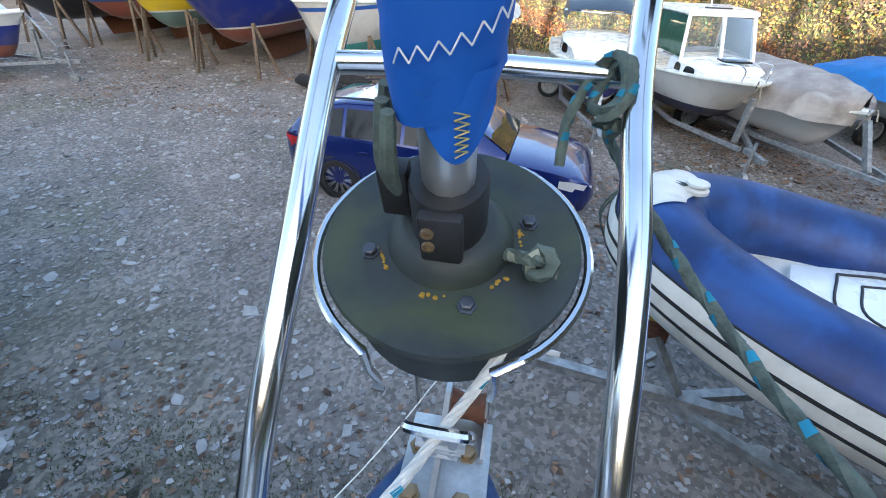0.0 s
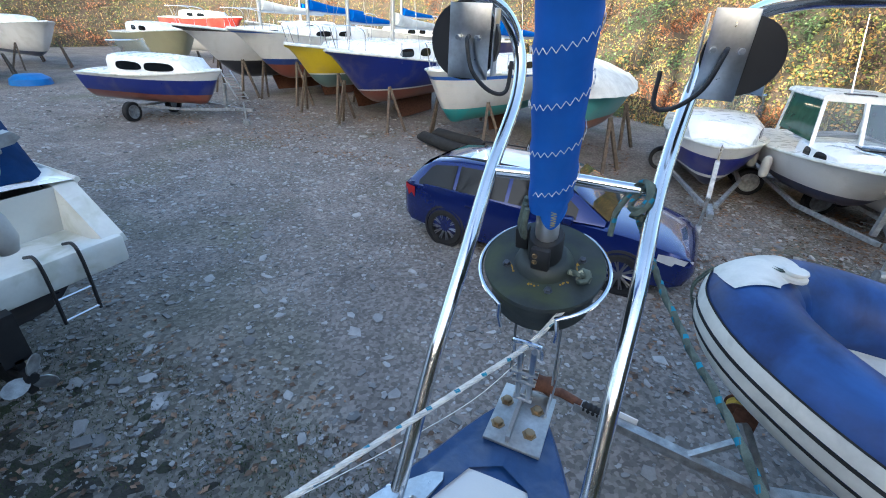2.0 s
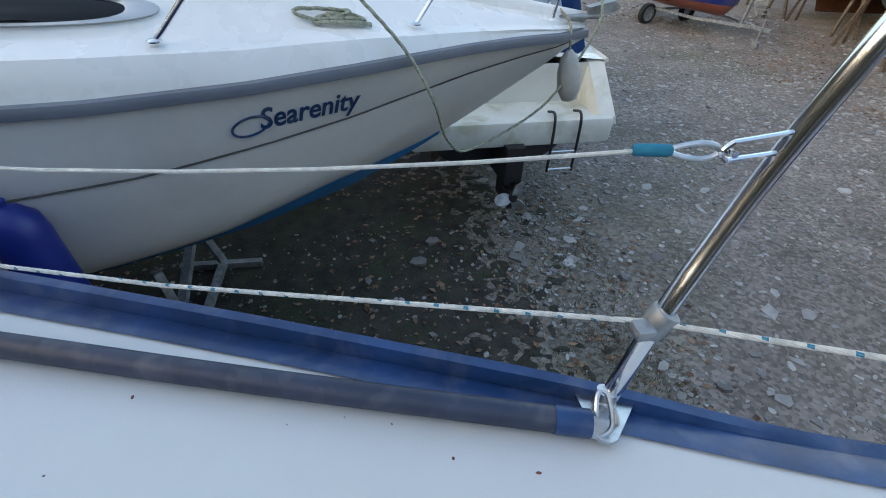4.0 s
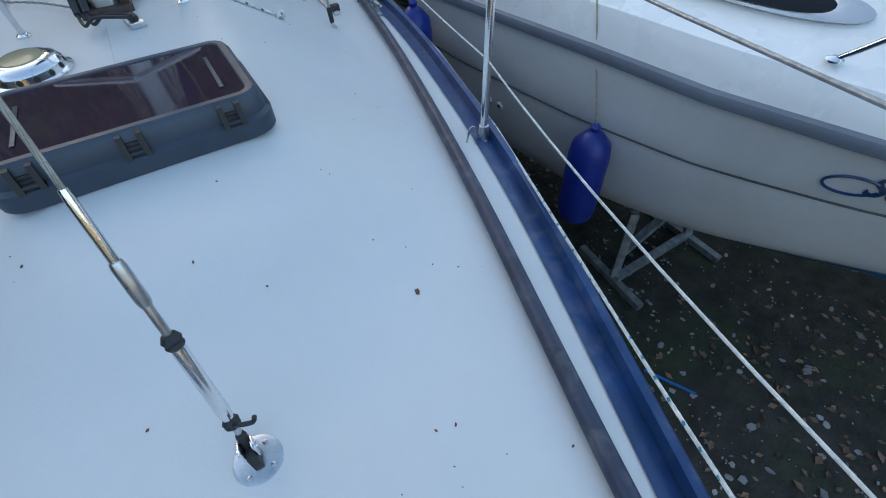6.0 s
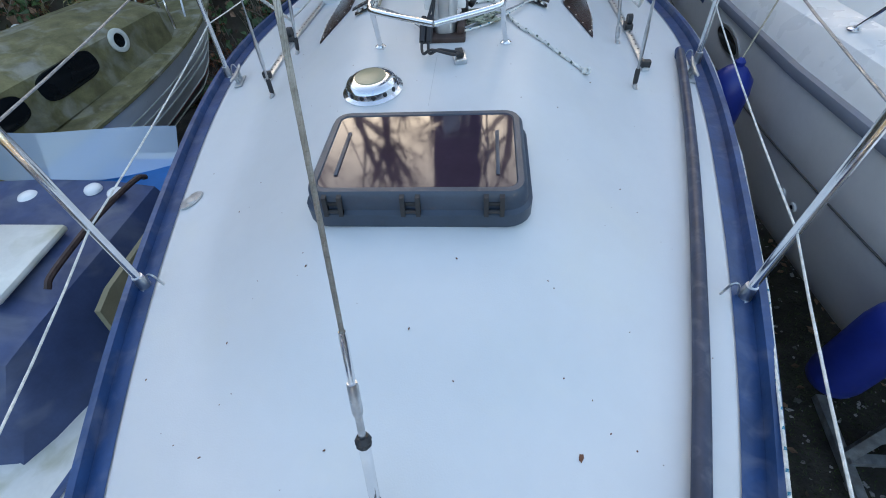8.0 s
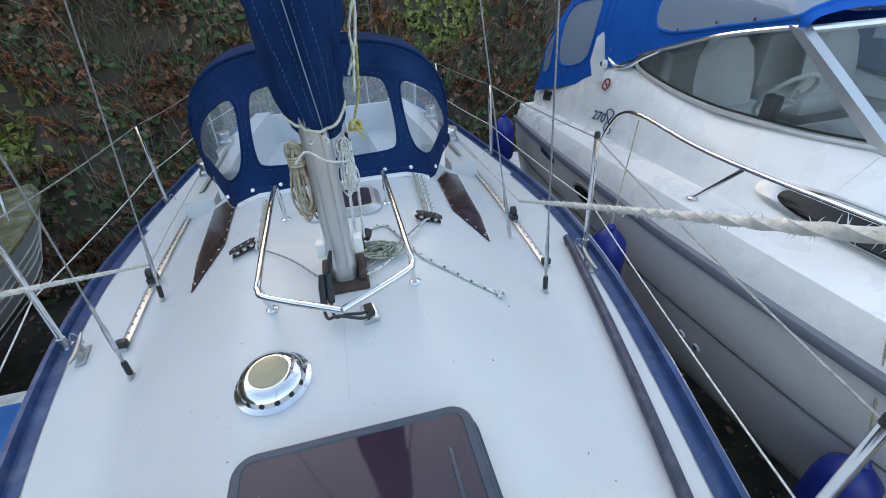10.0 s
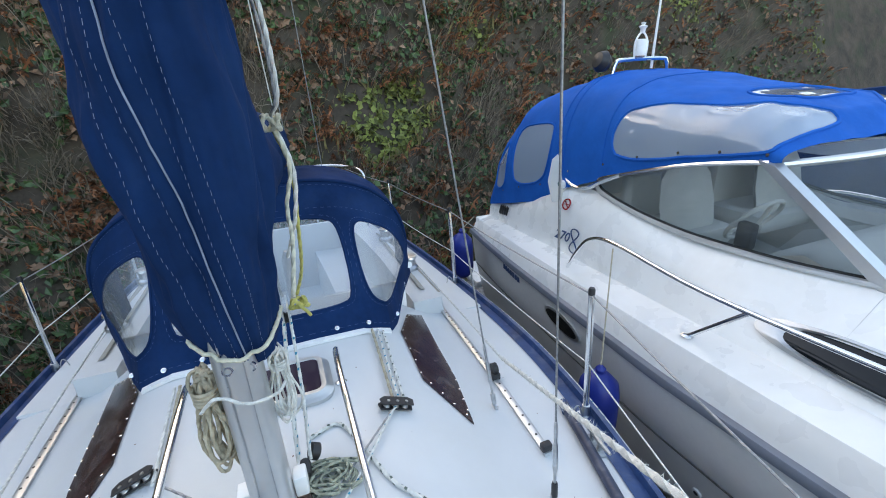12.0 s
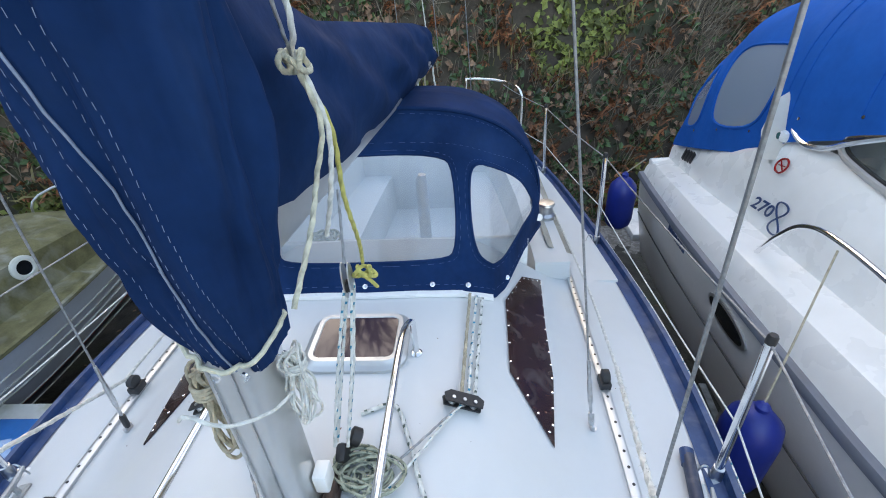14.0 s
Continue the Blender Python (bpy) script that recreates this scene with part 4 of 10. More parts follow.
for nm, d0, d1, r, ma in (("toggle", 0.03, 0.075, 0.009, "black"), ("screw_rod", 0.07, 0.12, 0.0055, "steel2"), ("taped_joint", 0.095, 0.115, 0.013, "black"), ("bottlescrew_body", 0.115, 0.285, 0.0105, "steel"),
                         ("taped_joint", 0.272, 0.297, 0.0135, "black"), ("screw_rod", 0.29, 0.36, 0.0065, "steel2"), ("swage", 0.35, 0.42, 0.0095, "steel2"), ("swage_top", 0.41, 0.52, 0.0065, "steel")):
    g = Geo()
    k = [d0 + (d1 - d0) * t for t in (0, 0.12, 0.88, 1)]
    if nm == "taped_joint":
        g.tube([on_baby(x) for x in np.linspace(d0, d1, 6)], [r * q for q in (0.8, 1.05, 0.9, 1.1, 0.92, 0.75)], 9)
    else:
        g.tube([on_baby(x) for x in k], [r * 0.85, r, r, r * 0.85] if nm != "wire" else r, 10)
    part(nm, g, M[ma], P_BABY)
g = Geo()
g.tube(curve([on_baby(0.10), on_baby(0.108) + Vector((-0.012, 0.02, 0.01)), on_baby(0.10) + Vector((-0.03, 0.018, 0.005)), on_baby(0.115) + Vector((-0.036, 0.02, 0.0))], 3), 0.004, 6)
part("tape_tail", g, M["black"], P_BABY)

# mast, step, collar
MAST_C = Vector((-0.008, -3.515, 2.93))
RAKE = Vector((0, -0.045, 1)).normalized()
def mast_section(c, sx=0.048, sy=0.068):
    out = []
    for k in range(28):
        a = 2 * math.pi * k / 28
        ca, sa = math.cos(a), math.sin(a)
        out.append(c + Vector((sx * math.copysign(abs(ca) ** 0.62, ca), sy * math.copysign(abs(sa) ** 0.62, sa), 0)))
    return out
g = Geo()
g.loft([mast_section(MAST_C + RAKE * d) for d in (0.02, 0.5, 1.0, 4, 9.5)])
P_MAST = part("mast", g, M["alu"], YACHT, "silver anodised aluminium mast")
for sx in (-0.02, 0.02):
    g = Geo()
    g.loft([[MAST_C + RAKE * d + Vector((sx + a, 0.0685 + b, 0)) for a, b in ((-0.0015, 0), (0.0015, 0), (0.0015, 0.002), (-0.0015, 0.002))] for d in (0.05, 9.4)])
    part("groove", g, M["steel2"], P_MAST)
g = Geo()
g.box((MAST_C.x, MAST_C.y, 2.945), (0.17, 0.22, 0.03), 0.008)
part("mast_step", g, M["teak"], P_MAST, "dark mossy mast step")
for sx in (-1, 1):
    g = Geo()
    g.box((MAST_C.x + sx * 0.066, MAST_C.y + 0.01, 2.975), (0.030, 0.14, 0.036), 0.008)
    part("halyard_block", g, M["teak"], P_MAST, "dark mossy halyard block at the mast foot")
    g = Geo()
    g.box((MAST_C.x + sx * 0.068, MAST_C.y - 0.03, 3.06), (0.035, 0.05, 0.065), 0.006)
    part("mast_box", g, M["gel"], P_MAST, "small white box on the mast")

# mast pulpit bars
g = Geo()
for sgn in (-1, 1):
    ft, fb = on_deck(sgn * 0.258, -3.395), on_deck(sgn * 0.245, -4.06)
    x = sgn * 0.235
    line = curve([fb, fb + Vector((0, 0, 0.10)), fb + Vector((0, 0.02, 0.17)), (x, -3.9, 3.155), (x, -3.5, 3.16), (x, -3.29, 3.155), (x, -3.235, 3.145), (x * 0.85, -3.19, 3.143), (-0.005, -3.075, 3.142)], 5)
    g = Geo()
    g.tube(line, 0.0105, 12)
    bar = part("mast_bar", g, M["steel"], YACHT, "polished stainless mast pulpit bar")
    g = Geo()
    g.tube([ft, ft + Vector((-sgn * 0.018, 0.10, 0.12)), (x, -3.245, 3.147)], 0.0095, 10)
    part("leg", g, M["steel"], bar)
    for f in (ft, fb):
        g = Geo()
        g.spin([(0.022, 0), (0.022, 0.005), (0.013, 0.012)], Matrix.Translation(f), 14)
        part("foot", g, M["steel"], bar)
# deck plug and cables by the mast
g = Geo()
m = deck_frame(-0.075, -3.265, 10, 0.0)
g.box((0, 0, 0.010), (0.05, 0.085, 0.022), 0.004, m)
P_PLUG = part("deck_socket", g, M["steel2"], YACHT, "grey deck socket block")
g = Geo()
g.box((0, 0, 0.028), (0.03, 0.05, 0.016), 0.004, m)
part("socket_cap", g, M["black"], P_PLUG)
for k, off in enumerate((0.0, 0.025)):
    g = Geo()
    g.tube(curve([m @ Vector((0, 0.005, 0.032)), m @ Vector((0.03, 0.03 + off, 0.05)), (0.0 + off, -3.23, 2.99), (0.04 + off, -3.26, 2.965), (0.045 + off, -3.33, 3.0), (0.03 + off * .5, -3.405, 3.06), (0.02, -3.425, 3.12)], 6), 0.0055, 8)
    part("cable", g, M["black"], P_PLUG, "black mast cable")
    g = Geo()
    g.tube([(0.045 + off, -3.31, 2.985), (0.043 + off, -3.36, 3.02), (0.04 + off, -3.39, 3.05)], [0.012, 0.014, 0.010], 10)
    part("connector", g, M["black"], P_PLUG)

# shrouds with their bottlescrews
def shroud(base, top, name, boot):
    b, t = Vector(base), Vector(top)
    d = (t - b).normalized()
    g = Geo()
    g.box((0, 0, 0.012), (0.014, 0.035, 0.028), 0.004, Matrix.Translation(b))
    g.spin([(0.018, 0), (0.018, 0.004), (0, 0.004)], Matrix.Translation(b), 12)
    ob = part(name, g, M["steel2"], YACHT, "wire shroud with bottlescrew")
    for nm, d0, d1, r, ma in (("fork", 0.02, 0.09, 0.011, "black" if boot else "steel2"), ("rod", 0.085, 0.15, 0.0055, "steel2"), ("body", 0.14, 0.27, 0.0085, "steel2"), ("swage", 0.26, 0.36, 0.006, "steel2"), ("wire", 0.35, (t - b).length, 0.0034, "wire")):
        g = Geo()
        g.tube([b + d * x for x in (d0, d0 + (d1 - d0) * .15, d0 + (d1 - d0) * .85, d1)], [r * .8, r, r, r * .8] if nm != "wire" else r, 9)
        part(nm, g, M[ma], ob)
for sgn in (-1, 1):
    shroud(on_deck(sgn * 0.835, -3.46), (sgn * 0.66, -3.45, 6.2), "shroud", True)
    shroud(on_deck(sgn * 0.852, -3.93), (sgn * 0.29, -3.82, 6.3), "shroud", sgn > 0)

# genoa tracks and cars
for sgn in (-1, 1):
    p, q = on_deck(sgn * 0.925, -3.63, 0.004), on_deck(sgn * 0.985, -5.0, 0.004)
    g = Geo()
    pts = [p.lerp(q, k / 12) for k in range(13)]
    rings = []
    for a in pts:
        z = deck_z(a.x, a.y) + 0.002
        rings.append([(a.x - 0.014, a.y, z), (a.x + 0.014, a.y, z), (a.x + 0.016, a.y, z + 0.014), (a.x + 0.008, a.y, z + 0.018), (a.x - 0.008, a.y, z + 0.018), (a.x - 0.016, a.y, z + 0.014)])
    g.loft(rings)
    tr = part("genoa_track", g, M["alu"], YACHT, "aluminium genoa track with holes")
    for k in range(24):
        a = p.lerp(q, (k + 0.7) / 24.5)
        g = Geo()
        g.spin([(0.0052, 0), (0.0052, 0.0016), (0, 0.0016)], Matrix.Translation((a.x, a.y, deck_z(a.x, a.y) + 0.0194)), 8)
        part("hole", g, M["black"], tr)
    for f in (0.015, 0.36):
        a = p.lerp(q, f)
        g = Geo()
        g.box((0, 0, 0.03), (0.042, 0.06 if f > .1 else 0.03, 0.034), 0.006, Matrix.Translation((a.x, a.y, deck_z(a.x, a.y))))
        if f > 0.1:
            g.spin([(0.0, -0.012), (0.026, -0.012), (0.026, 0.012), (0, 0.012)], Matrix.Translation((a.x, a.y, deck_z(a.x, a.y) + 0.065)) @ Matrix.Rotation(radians(90), 4, "Y"), 14)
        part("track_car", g, M["black"], tr, "black sheet car")

# line organisers and clutches of rope tails
for sgn in (-1, 1):
    c = deck_frame(sgn * 0.405, -3.845, 0, 0.004)
    g = Geo()
    o = [(-0.065, -0.012), (-0.045, -0.026), (0.045, -0.026), (0.065, -0.012), (0.06, 0.016), (-0.06, 0.016)]
    g.loft([[c @ Vector((x, y, z)) for x, y in o] for z in (0.002, 0.008)])
    g.loft([[c @ Vector((x, y, z)) for x, y in o] for z in (0.024, 0.029)])
    org = part("line_organiser", g, M["black"], YACHT, "dark deck organiser with sheaves")
    for dx in (-0.035, 0.0, 0.035):
        g = Geo()
        g.spin([(0.013, 0.008), (0.010, 0.016), (0.013, 0.024)], c @ Matrix.Translation((dx, 0, 0)), 12)
        g.spin([(0.006, 0.029), (0.006, 0.032), (0, 0.032)], c @ Matrix.Translation((dx, 0, 0)), 10)
        part("sheave", g, M["steel2"], org)

# dark side windows let into the coachroof
for sgn in (-1, 1):
    raw = [(0.695, -3.80), (0.575, -4.05), (0.595, -4.47), (0.70, -4.74), (0.805, -4.80), (0.765, -4.4), (0.745, -4.10)]
    cx, cy = 0.68, -4.35
    def ring(f, dz):
        out = []
        n = len(raw)
        for i in range(n):
            for t in (0.0, 0.5):
                x = raw[i][0] + (raw[(i + 1) % n][0] - raw[i][0]) * t
                y = raw[i][1] + (raw[(i + 1) % n][1] - raw[i][1]) * t
                x, y = cx + (x - cx) * f - (0.03 if sgn > 0 else 0.0), cy + (y - cy) * f
                out.append((sgn * x, y, deck_z(x, y) + dz))
        return out
    g = Geo()
    r0, r1 = ring(1.0, 0.001), ring(1.0, 0.009)
    n = len(r0)
    g.loft([r0, r1, ring(0.9, 0.010), ring(0.5, 0.010), ring(0.05, 0.010)], True, True)
    wn_ = part("side_window", g, M["winframe"], YACHT, "dark brown acrylic side window edged with screws", 30)
    o = ring(0.95, 0.011)
    for i in range(n):
        a, b = Vector(o[i]), Vector(o[(i + 1) % n])
        for t in (0.15, 0.65):
            g = Geo()
            g.spin([(0.0045, 0), (0.004, 0.0022), (0, 0.003)], Matrix.Translation(a.lerp(b, t)), 8)
            part("screw", g, M["steel"], wn_)

# stanchions and guard wires
STAN = [(0.0, -2.37, 0.60), (0.0, -3.78, 0.60), (0.0, -5.35, 0.58), (0.0, -6.6, 0.58)]
TOPS = {-1: [], 1: []}
for sgn in (-1, 1):
    for _, y, h in STAN:
        w = half(y) - 0.055
        b = Vector((sgn * w, y, edge_z(y) + 0.022))
        t = b + Vector((sgn * (0.02 if y > -3 else -0.02), -0.01, h))
        g = Geo()
        g.tube([b, b.lerp(t, 0.5), t - (t - b).normalized() * 0.01, t], [0.0125, 0.0125, 0.0125, 0.008], 12)
        st = part("stanchion", g, M["steel"], YACHT, "stainless stanchion")
        g = Geo()
        m = Matrix.Translation(b - Vector((0, 0, 0.012)))
        o = [(0.05 * math.cos(a), 0.028 * math.sin(a)) for a in np.linspace(0, 6.283, 16, False)]
        g.loft([[m @ Vector((x * sgn * -1 - sgn * 0.03, y2, z)) for x, y2 in o] for z in (0.0, 0.006)])
        g.spin([(0.02, 0.004), (0.0165, 0.05), (0.0165, 0.055), (0.013, 0.056)], m, 14)
        part("socket", g, M["steel2"], st, "cast stanchion socket")
        g = Geo()
        g.tube(curve([b + Vector((-sgn * 0.02, 0, 0.0)), b + Vector((-sgn * 0.035, 0, 0.045)), b + Vector((-sgn * 0.055, 0, 0.05)), b + Vector((-sgn * 0.07, 0, -0.004))], 4), 0.0035, 6)
        part("eye", g, M["steel2"], st)
        g = Geo()
        g.spin([(0.0135, 0), (0.0135, 0.02), (0.010, 0.028), (0, 0.029)], Matrix.Translation(t - Vector((0, 0, 0.02))), 12)
        part("cap", g, M["black"], st)
        TOPS[sgn].append((b, t))
for sgn in (-1, 1):
    sh = Vector((sgn * 0.441, -0.656, 2.994))
    # pulpit fork, shackle and thimble
    g = Geo()
    lx = Vector((sgn * 0.444, -0.575, 3.0))
    for dz in (-0.013, 0.013):
        g.tube([lx + Vector((0, 0, dz)), sh + Vector((0, -0.0, dz * 0.9))], 0.0035, 7)
    g.tube(curve([sh + Vector((0, 0, -0.012)), sh + Vector((0, -0.012, 0)), sh + Vector((0, 0, 0.012))], 4), 0.0035, 7)
    g.tube([sh + Vector((sgn * 0.01, 0, 0)), sh + Vector((-sgn * 0.01, 0, 0))], 0.0045, 8)
    part("guardwire_eye", g, M["steel"], YACHT, "stainless guard wire eye and shackle")
    mids = [b.lerp(t, 0.43) for b, t in TOPS[sgn]]
    dirn = (mids[0] - sh).normalized()
    up = Vector((0, 0, 1))
    g = Geo()
    loopc = sh + dirn * 0.045
    g.tube(curve([sh + dirn * d + up * u for d, u in ((0.010, 0), (0.02, 0.008), (0.04, 0.010), (0.066, 0.003), (0.066, -0.003), (0.04, -0.010), (0.02, -0.008), (0.010, 0))], 4), 0.0036, 8)
    th = part("thimble", g, M["steel2"], YACHT, "thimble and wire eye")
    g = Geo()
    g.tube([sh + dirn * 0.066, sh + dirn * 0.07, sh + dirn * 0.108, sh + dirn * 0.112], [0.006, 0.0078, 0.0078, 0.005], 10)
    part("heat_sleeve", g, M["ropet"], th, "teal plastic sleeve")
    g = Geo()
    line = [Vector((sgn * 0.448, -0.45, 3.31))] + [t - Vector((0, 0, 0.02)) for _, t in TOPS[sgn]] + [Vector((sgn * 0.8, -7.3, 3.1))]
    for a, b in zip(line[:-1], line[1:]):
        g.tube(sag(a, b, 0.012, 6), 0.0034, 7)
    part("guard_wire", g, M["wire"], YACHT, "stainless upper guard wire")
    g = Geo()
    lo = [sh + dirn * 0.09] + mids + [Vector((sgn * 0.8, -7.3, 2.8))]
    for a, b in zip(lo[:-1], lo[1:]):
        g.tube(sag(a, b, 0.05 if b.y > -3 else 0.012, 8), 0.0030, 7)
    part("guard_wire", g, M["ropew"], YACHT, "white coated lower guard wire")
    g = Geo()
    c = Vector((sgn * 0.402, -0.683, 2.742))
    g.spin([(0.0, -0.022), (0.021, -0.022), (0.0225, -0.018), (0.0225, 0.018), (0.021, 0.022), (0, 0.022)], Matrix.Translation(c) @ Matrix.Rotation(radians(-25), 4, "X"), 16)
    g.box((sgn * -0.012, -0.03, 0.0), (0.03, 0.03, 0.02), 0.005, Matrix.Translation(c))
    part("line_lead", g, M["galv"], YACHT, "grey furling line lead on the pulpit leg")
# pushpit and aft rail
for sgn in (-1, 1):
    g = Geo()
    g.tube(curve([(sgn * 0.92, -7.0, 2.5), (sgn * 0.95, -7.02, 2.9), (sgn * 0.93, -7.06, 3.1), (sgn * 0.8, -7.35, 3.12), (sgn * 0.5, -7.52, 3.12), (sgn * 0.45, -7.53, 3.05), (sgn * 0.45, -7.5, 2.5)], 6), 0.0125, 10)
    part("pushpit_rail", g, M["steel"], YACHT, "stainless pushpit rail")

# sprayhood
def hood_foot(x):
    y = interp(abs(x), [0, 0.45, 0.55, 0.62, 0.72, 0.86], [-4.395, -4.412, -4.455, -4.60, -4.85, -5.17])
    return Vector((x, y, min(2.945, deck_z(x, max(y, -4.88)) + 0.006) if abs(x) < 0.6 else interp(abs(x), [0.6, 0.72, 0.86], [min(2.945, deck_z(0.6, -4.55) + 0.006), 2.83, 2.80])))
def hood_pt(a, s):
    """a: 0 port to 1 starboard round the arch, s: 0 front foot, 0.62 front hoop, 1 aft edge."""
    ang = math.pi * a
    cx, sn = -math.cos(ang), max(0.0, math.sin(ang))
    e = math.copysign(abs(cx) ** 0.625, cx)
    foot = hood_foot(e * 0.855)
    def hoop(y0, y1, w, z0, z1):
        up = sn ** 0.625
        return Vector((e * w, y0 + (y1 - y0) * (1 - up) ** 1.5, z0 + (z1 - z0) * up))
    front, mid_, aft = hoop(-4.90, -5.17, 0.815, 2.80, 3.565), hoop(-5.12, -5.30, 0.83, 2.79, 3.585), hoop(-5.42, -5.48, 0.835, 2.78, 3.545)
    if s <= 0.62:
        q = s / 0.62
        p = foot.lerp(front, q)
        return p + Vector((0, 0.022, 0.012)) * math.sin(math.pi * q) * sn + Vector((0, 0.003, 0.002)) * noise.noise((a * 22, q * 6, 3))
    q = (s - 0.62) / 0.38
    return (front.lerp(mid_, q / 0.45) if q < 0.45 else mid_.lerp(aft, (q - 0.45) / 0.55)) + Vector((0, 0, 0.004 * noise.noise((a * 9, q * 5, 7))))
HOOD = thing("sprayhood", (0, -4.9, 2.6), "navy canvas sprayhood with clear vinyl windows over the companionway", "sprayhood")
SIDE_PANE = [(0.378, 0.10), (0.380, 0.455), (0.30, 0.455), (0.215, 0.40), (0.155, 0.30), (0.165, 0.21), (0.25, 0.13)]
HOOD_PANES = [blunt([(0.404, 0.105), (0.404, 0.462), (0.596, 0.462), (0.596, 0.105)], 0.12), blunt(SIDE_PANE, 0.2), blunt([(1 - a, s_) for a, s_ in SIDE_PANE], 0.2)]
def in_pane(a, s):
    return any(inside(p, a, s) for p in HOOD_PANES)
NA, NS = 320, 160
cloth, panes = Geo(), Geo()
vs = [hood_pt(i / NA, j / NS) for i in range(NA + 1) for j in range(NS + 1)]
fc, fp = [], []
for i in range(NA):
    for j in range(NS):
        q = (i * (NS + 1) + j, (i + 1) * (NS + 1) + j, (i + 1) * (NS + 1) + j + 1, i * (NS + 1) + j + 1)
        (fp if in_pane((i + .5) / NA, (j + .5) / NS) else fc).append(q)
cloth.add(vs, fc)
panes.add(vs, fp)
part("canvas", cloth, M["covernavy"], HOOD, "navy acrylic canvas", 60)
pn = part("window", panes, M["clear"], HOOD, "clear creased vinyl windows", 60)
pn.visible_shadow = False
HOOD_THREAD = mat("navy_thread", (0.06, 0.11, 0.24), 0.85, var=0.2, scale=20)
for poly in HOOD_PANES:
    dense = [(p[0] + (q[0] - p[0]) * f, p[1] + (q[1] - p[1]) * f) for p, q in zip(poly, poly[1:] + poly[:1]) for f in (0, 0.34, 0.67)]
    g = Geo()
    g.tube([hood_pt(*p) for p in dense + dense[:1]], 0.0065, 6, cap=False)
    part("binding", g, M["covernavy"], HOOD)
    ca, cs = sum(p[0] for p in dense) / len(dense), sum(p[1] for p in dense) / len(dense)
    g = Geo()
    ring = [hood_pt(ca + (p[0] - ca) * 1.07, cs + (p[1] - cs) * 1.07) + Vector((0, 0.004, 0.003)) for p in dense]
    for p, q in zip(ring[::2], ring[1::2]):
        g.tube([p, q], 0.0007, 4, cap=False)
    tagged(part("seam", g, HOOD_THREAD, HOOD, "pale seam stitching"), kind="stuff")
for s_ in (0.03, 0.50, 0.60):
    g = Geo()
    ln = [hood_pt(a, s_) + Vector((0, 0.004, 0.003)) for a in np.linspace(0.04, 0.96, 150)]
    for p, q in zip(ln[::2], ln[1::2]):
        g.tube([p, q], 0.0007, 4, cap=False)
    tagged(part("seam", g, HOOD_THREAD, HOOD, "pale seam stitching"), kind="stuff")
g = Geo()
g.tube([hood_pt(a, 0.62) for a in np.linspace(0.01, 0.99, 90)], 0.010, 8)
part("front_hoop", g, M["covernavy"], HOOD, "canvas sleeve over the front hoop")
for a in (0.30, 0.39, 0.445, 0.50, 0.555, 0.61, 0.70):
    g = Geo()
    p = hood_pt(a, 0.032)
    g.spin([(0.011, 0), (0.011, 0.003), (0.006, 0.005), (0, 0.005)], Matrix.Translation(p + Vector((0, 0.006, 0.002))) @ Matrix.Rotation(radians(-38), 4, "X"), 14)
    part("stud", g, M["steel"], HOOD, "chrome press stud")
g = Geo()
p = hood_pt(0.10, 0.16)
g.spin([(0.02, 0), (0.02, 0.004), (0, 0.004)], Matrix.Translation(p + Vector((-0.004, 0.004, 0))) @ Matrix.Rotation(radians(-70), 4, "X"), 14)
part("patch", g, M["gel"], HOOD, "white eyelet patch")
g = Geo()
g.loft([[Vector((x, hood_foot(x).y + 0.018, deck_z(x, hood_foot(x).y + 0.018) + dz)) for x in np.linspace(-0.54, 0.54, 25)] for dz in (0.001, 0.016)] + [[Vector((x, hood_foot(x).y - 0.01, deck_z(x, hood_foot(x).y) + 0.018)) for x in np.linspace(-0.54, 0.54, 25)]], closed=False)
part("hood_coaming", g, M["gel"], YACHT, "low white coaming under the hood")

# boom and its cover
def cover_ring(t):
    """t: 0 at the front of the mast to 1 at the boom end."""
    n = 36
    out = []
    y = interp(t, [0, 1], [-3.52, -6.2])
    zb = interp(t, [0, 0.1, 0.3, 1], [3.72, 3.64, 3.60, 3.48])
    zt = interp(t, [0, 0.06, 0.14, 0.25, 0.8, 1], [4.5, 4.26, 4.08, 3.98, 3.82, 3.74])
    w = interp(t, [0, 0.1, 0.3, 0.7, 1], [0.07, 0.085, 0.085, 0.08, 0.05])
    for k in range(n):
        a = 2 * math.pi * k / n
        v = (1 - math.cos(a)) / 2
        prof = interp(v, [0, 0.08, 0.3, 0.55, 0.85, 1], [0.25, 0.55, 1.0, 0.95, 0.55, 0.05]) * math.copysign(1, math.sin(a)) * abs(math.sin(a)) ** 0.25
        fold = 0.012 * math.sin(v * 9 + t * 31) + 0.022 * noise.noise((v * 4, t * 9, math.sin(a))) + 0.008 * noise.noise((v * 9, t * 30, math.sin(a) + 4))
        out.append(Vector((-0.03 - 0.17 * t + (w + fold) * prof, y, zb + (zt - zb) * v)))
    return out
COVER = thing("mainsail_cover", (0, -4.6, 3.5), "navy canvas mainsail cover laced round mast and boom", "sail cover")
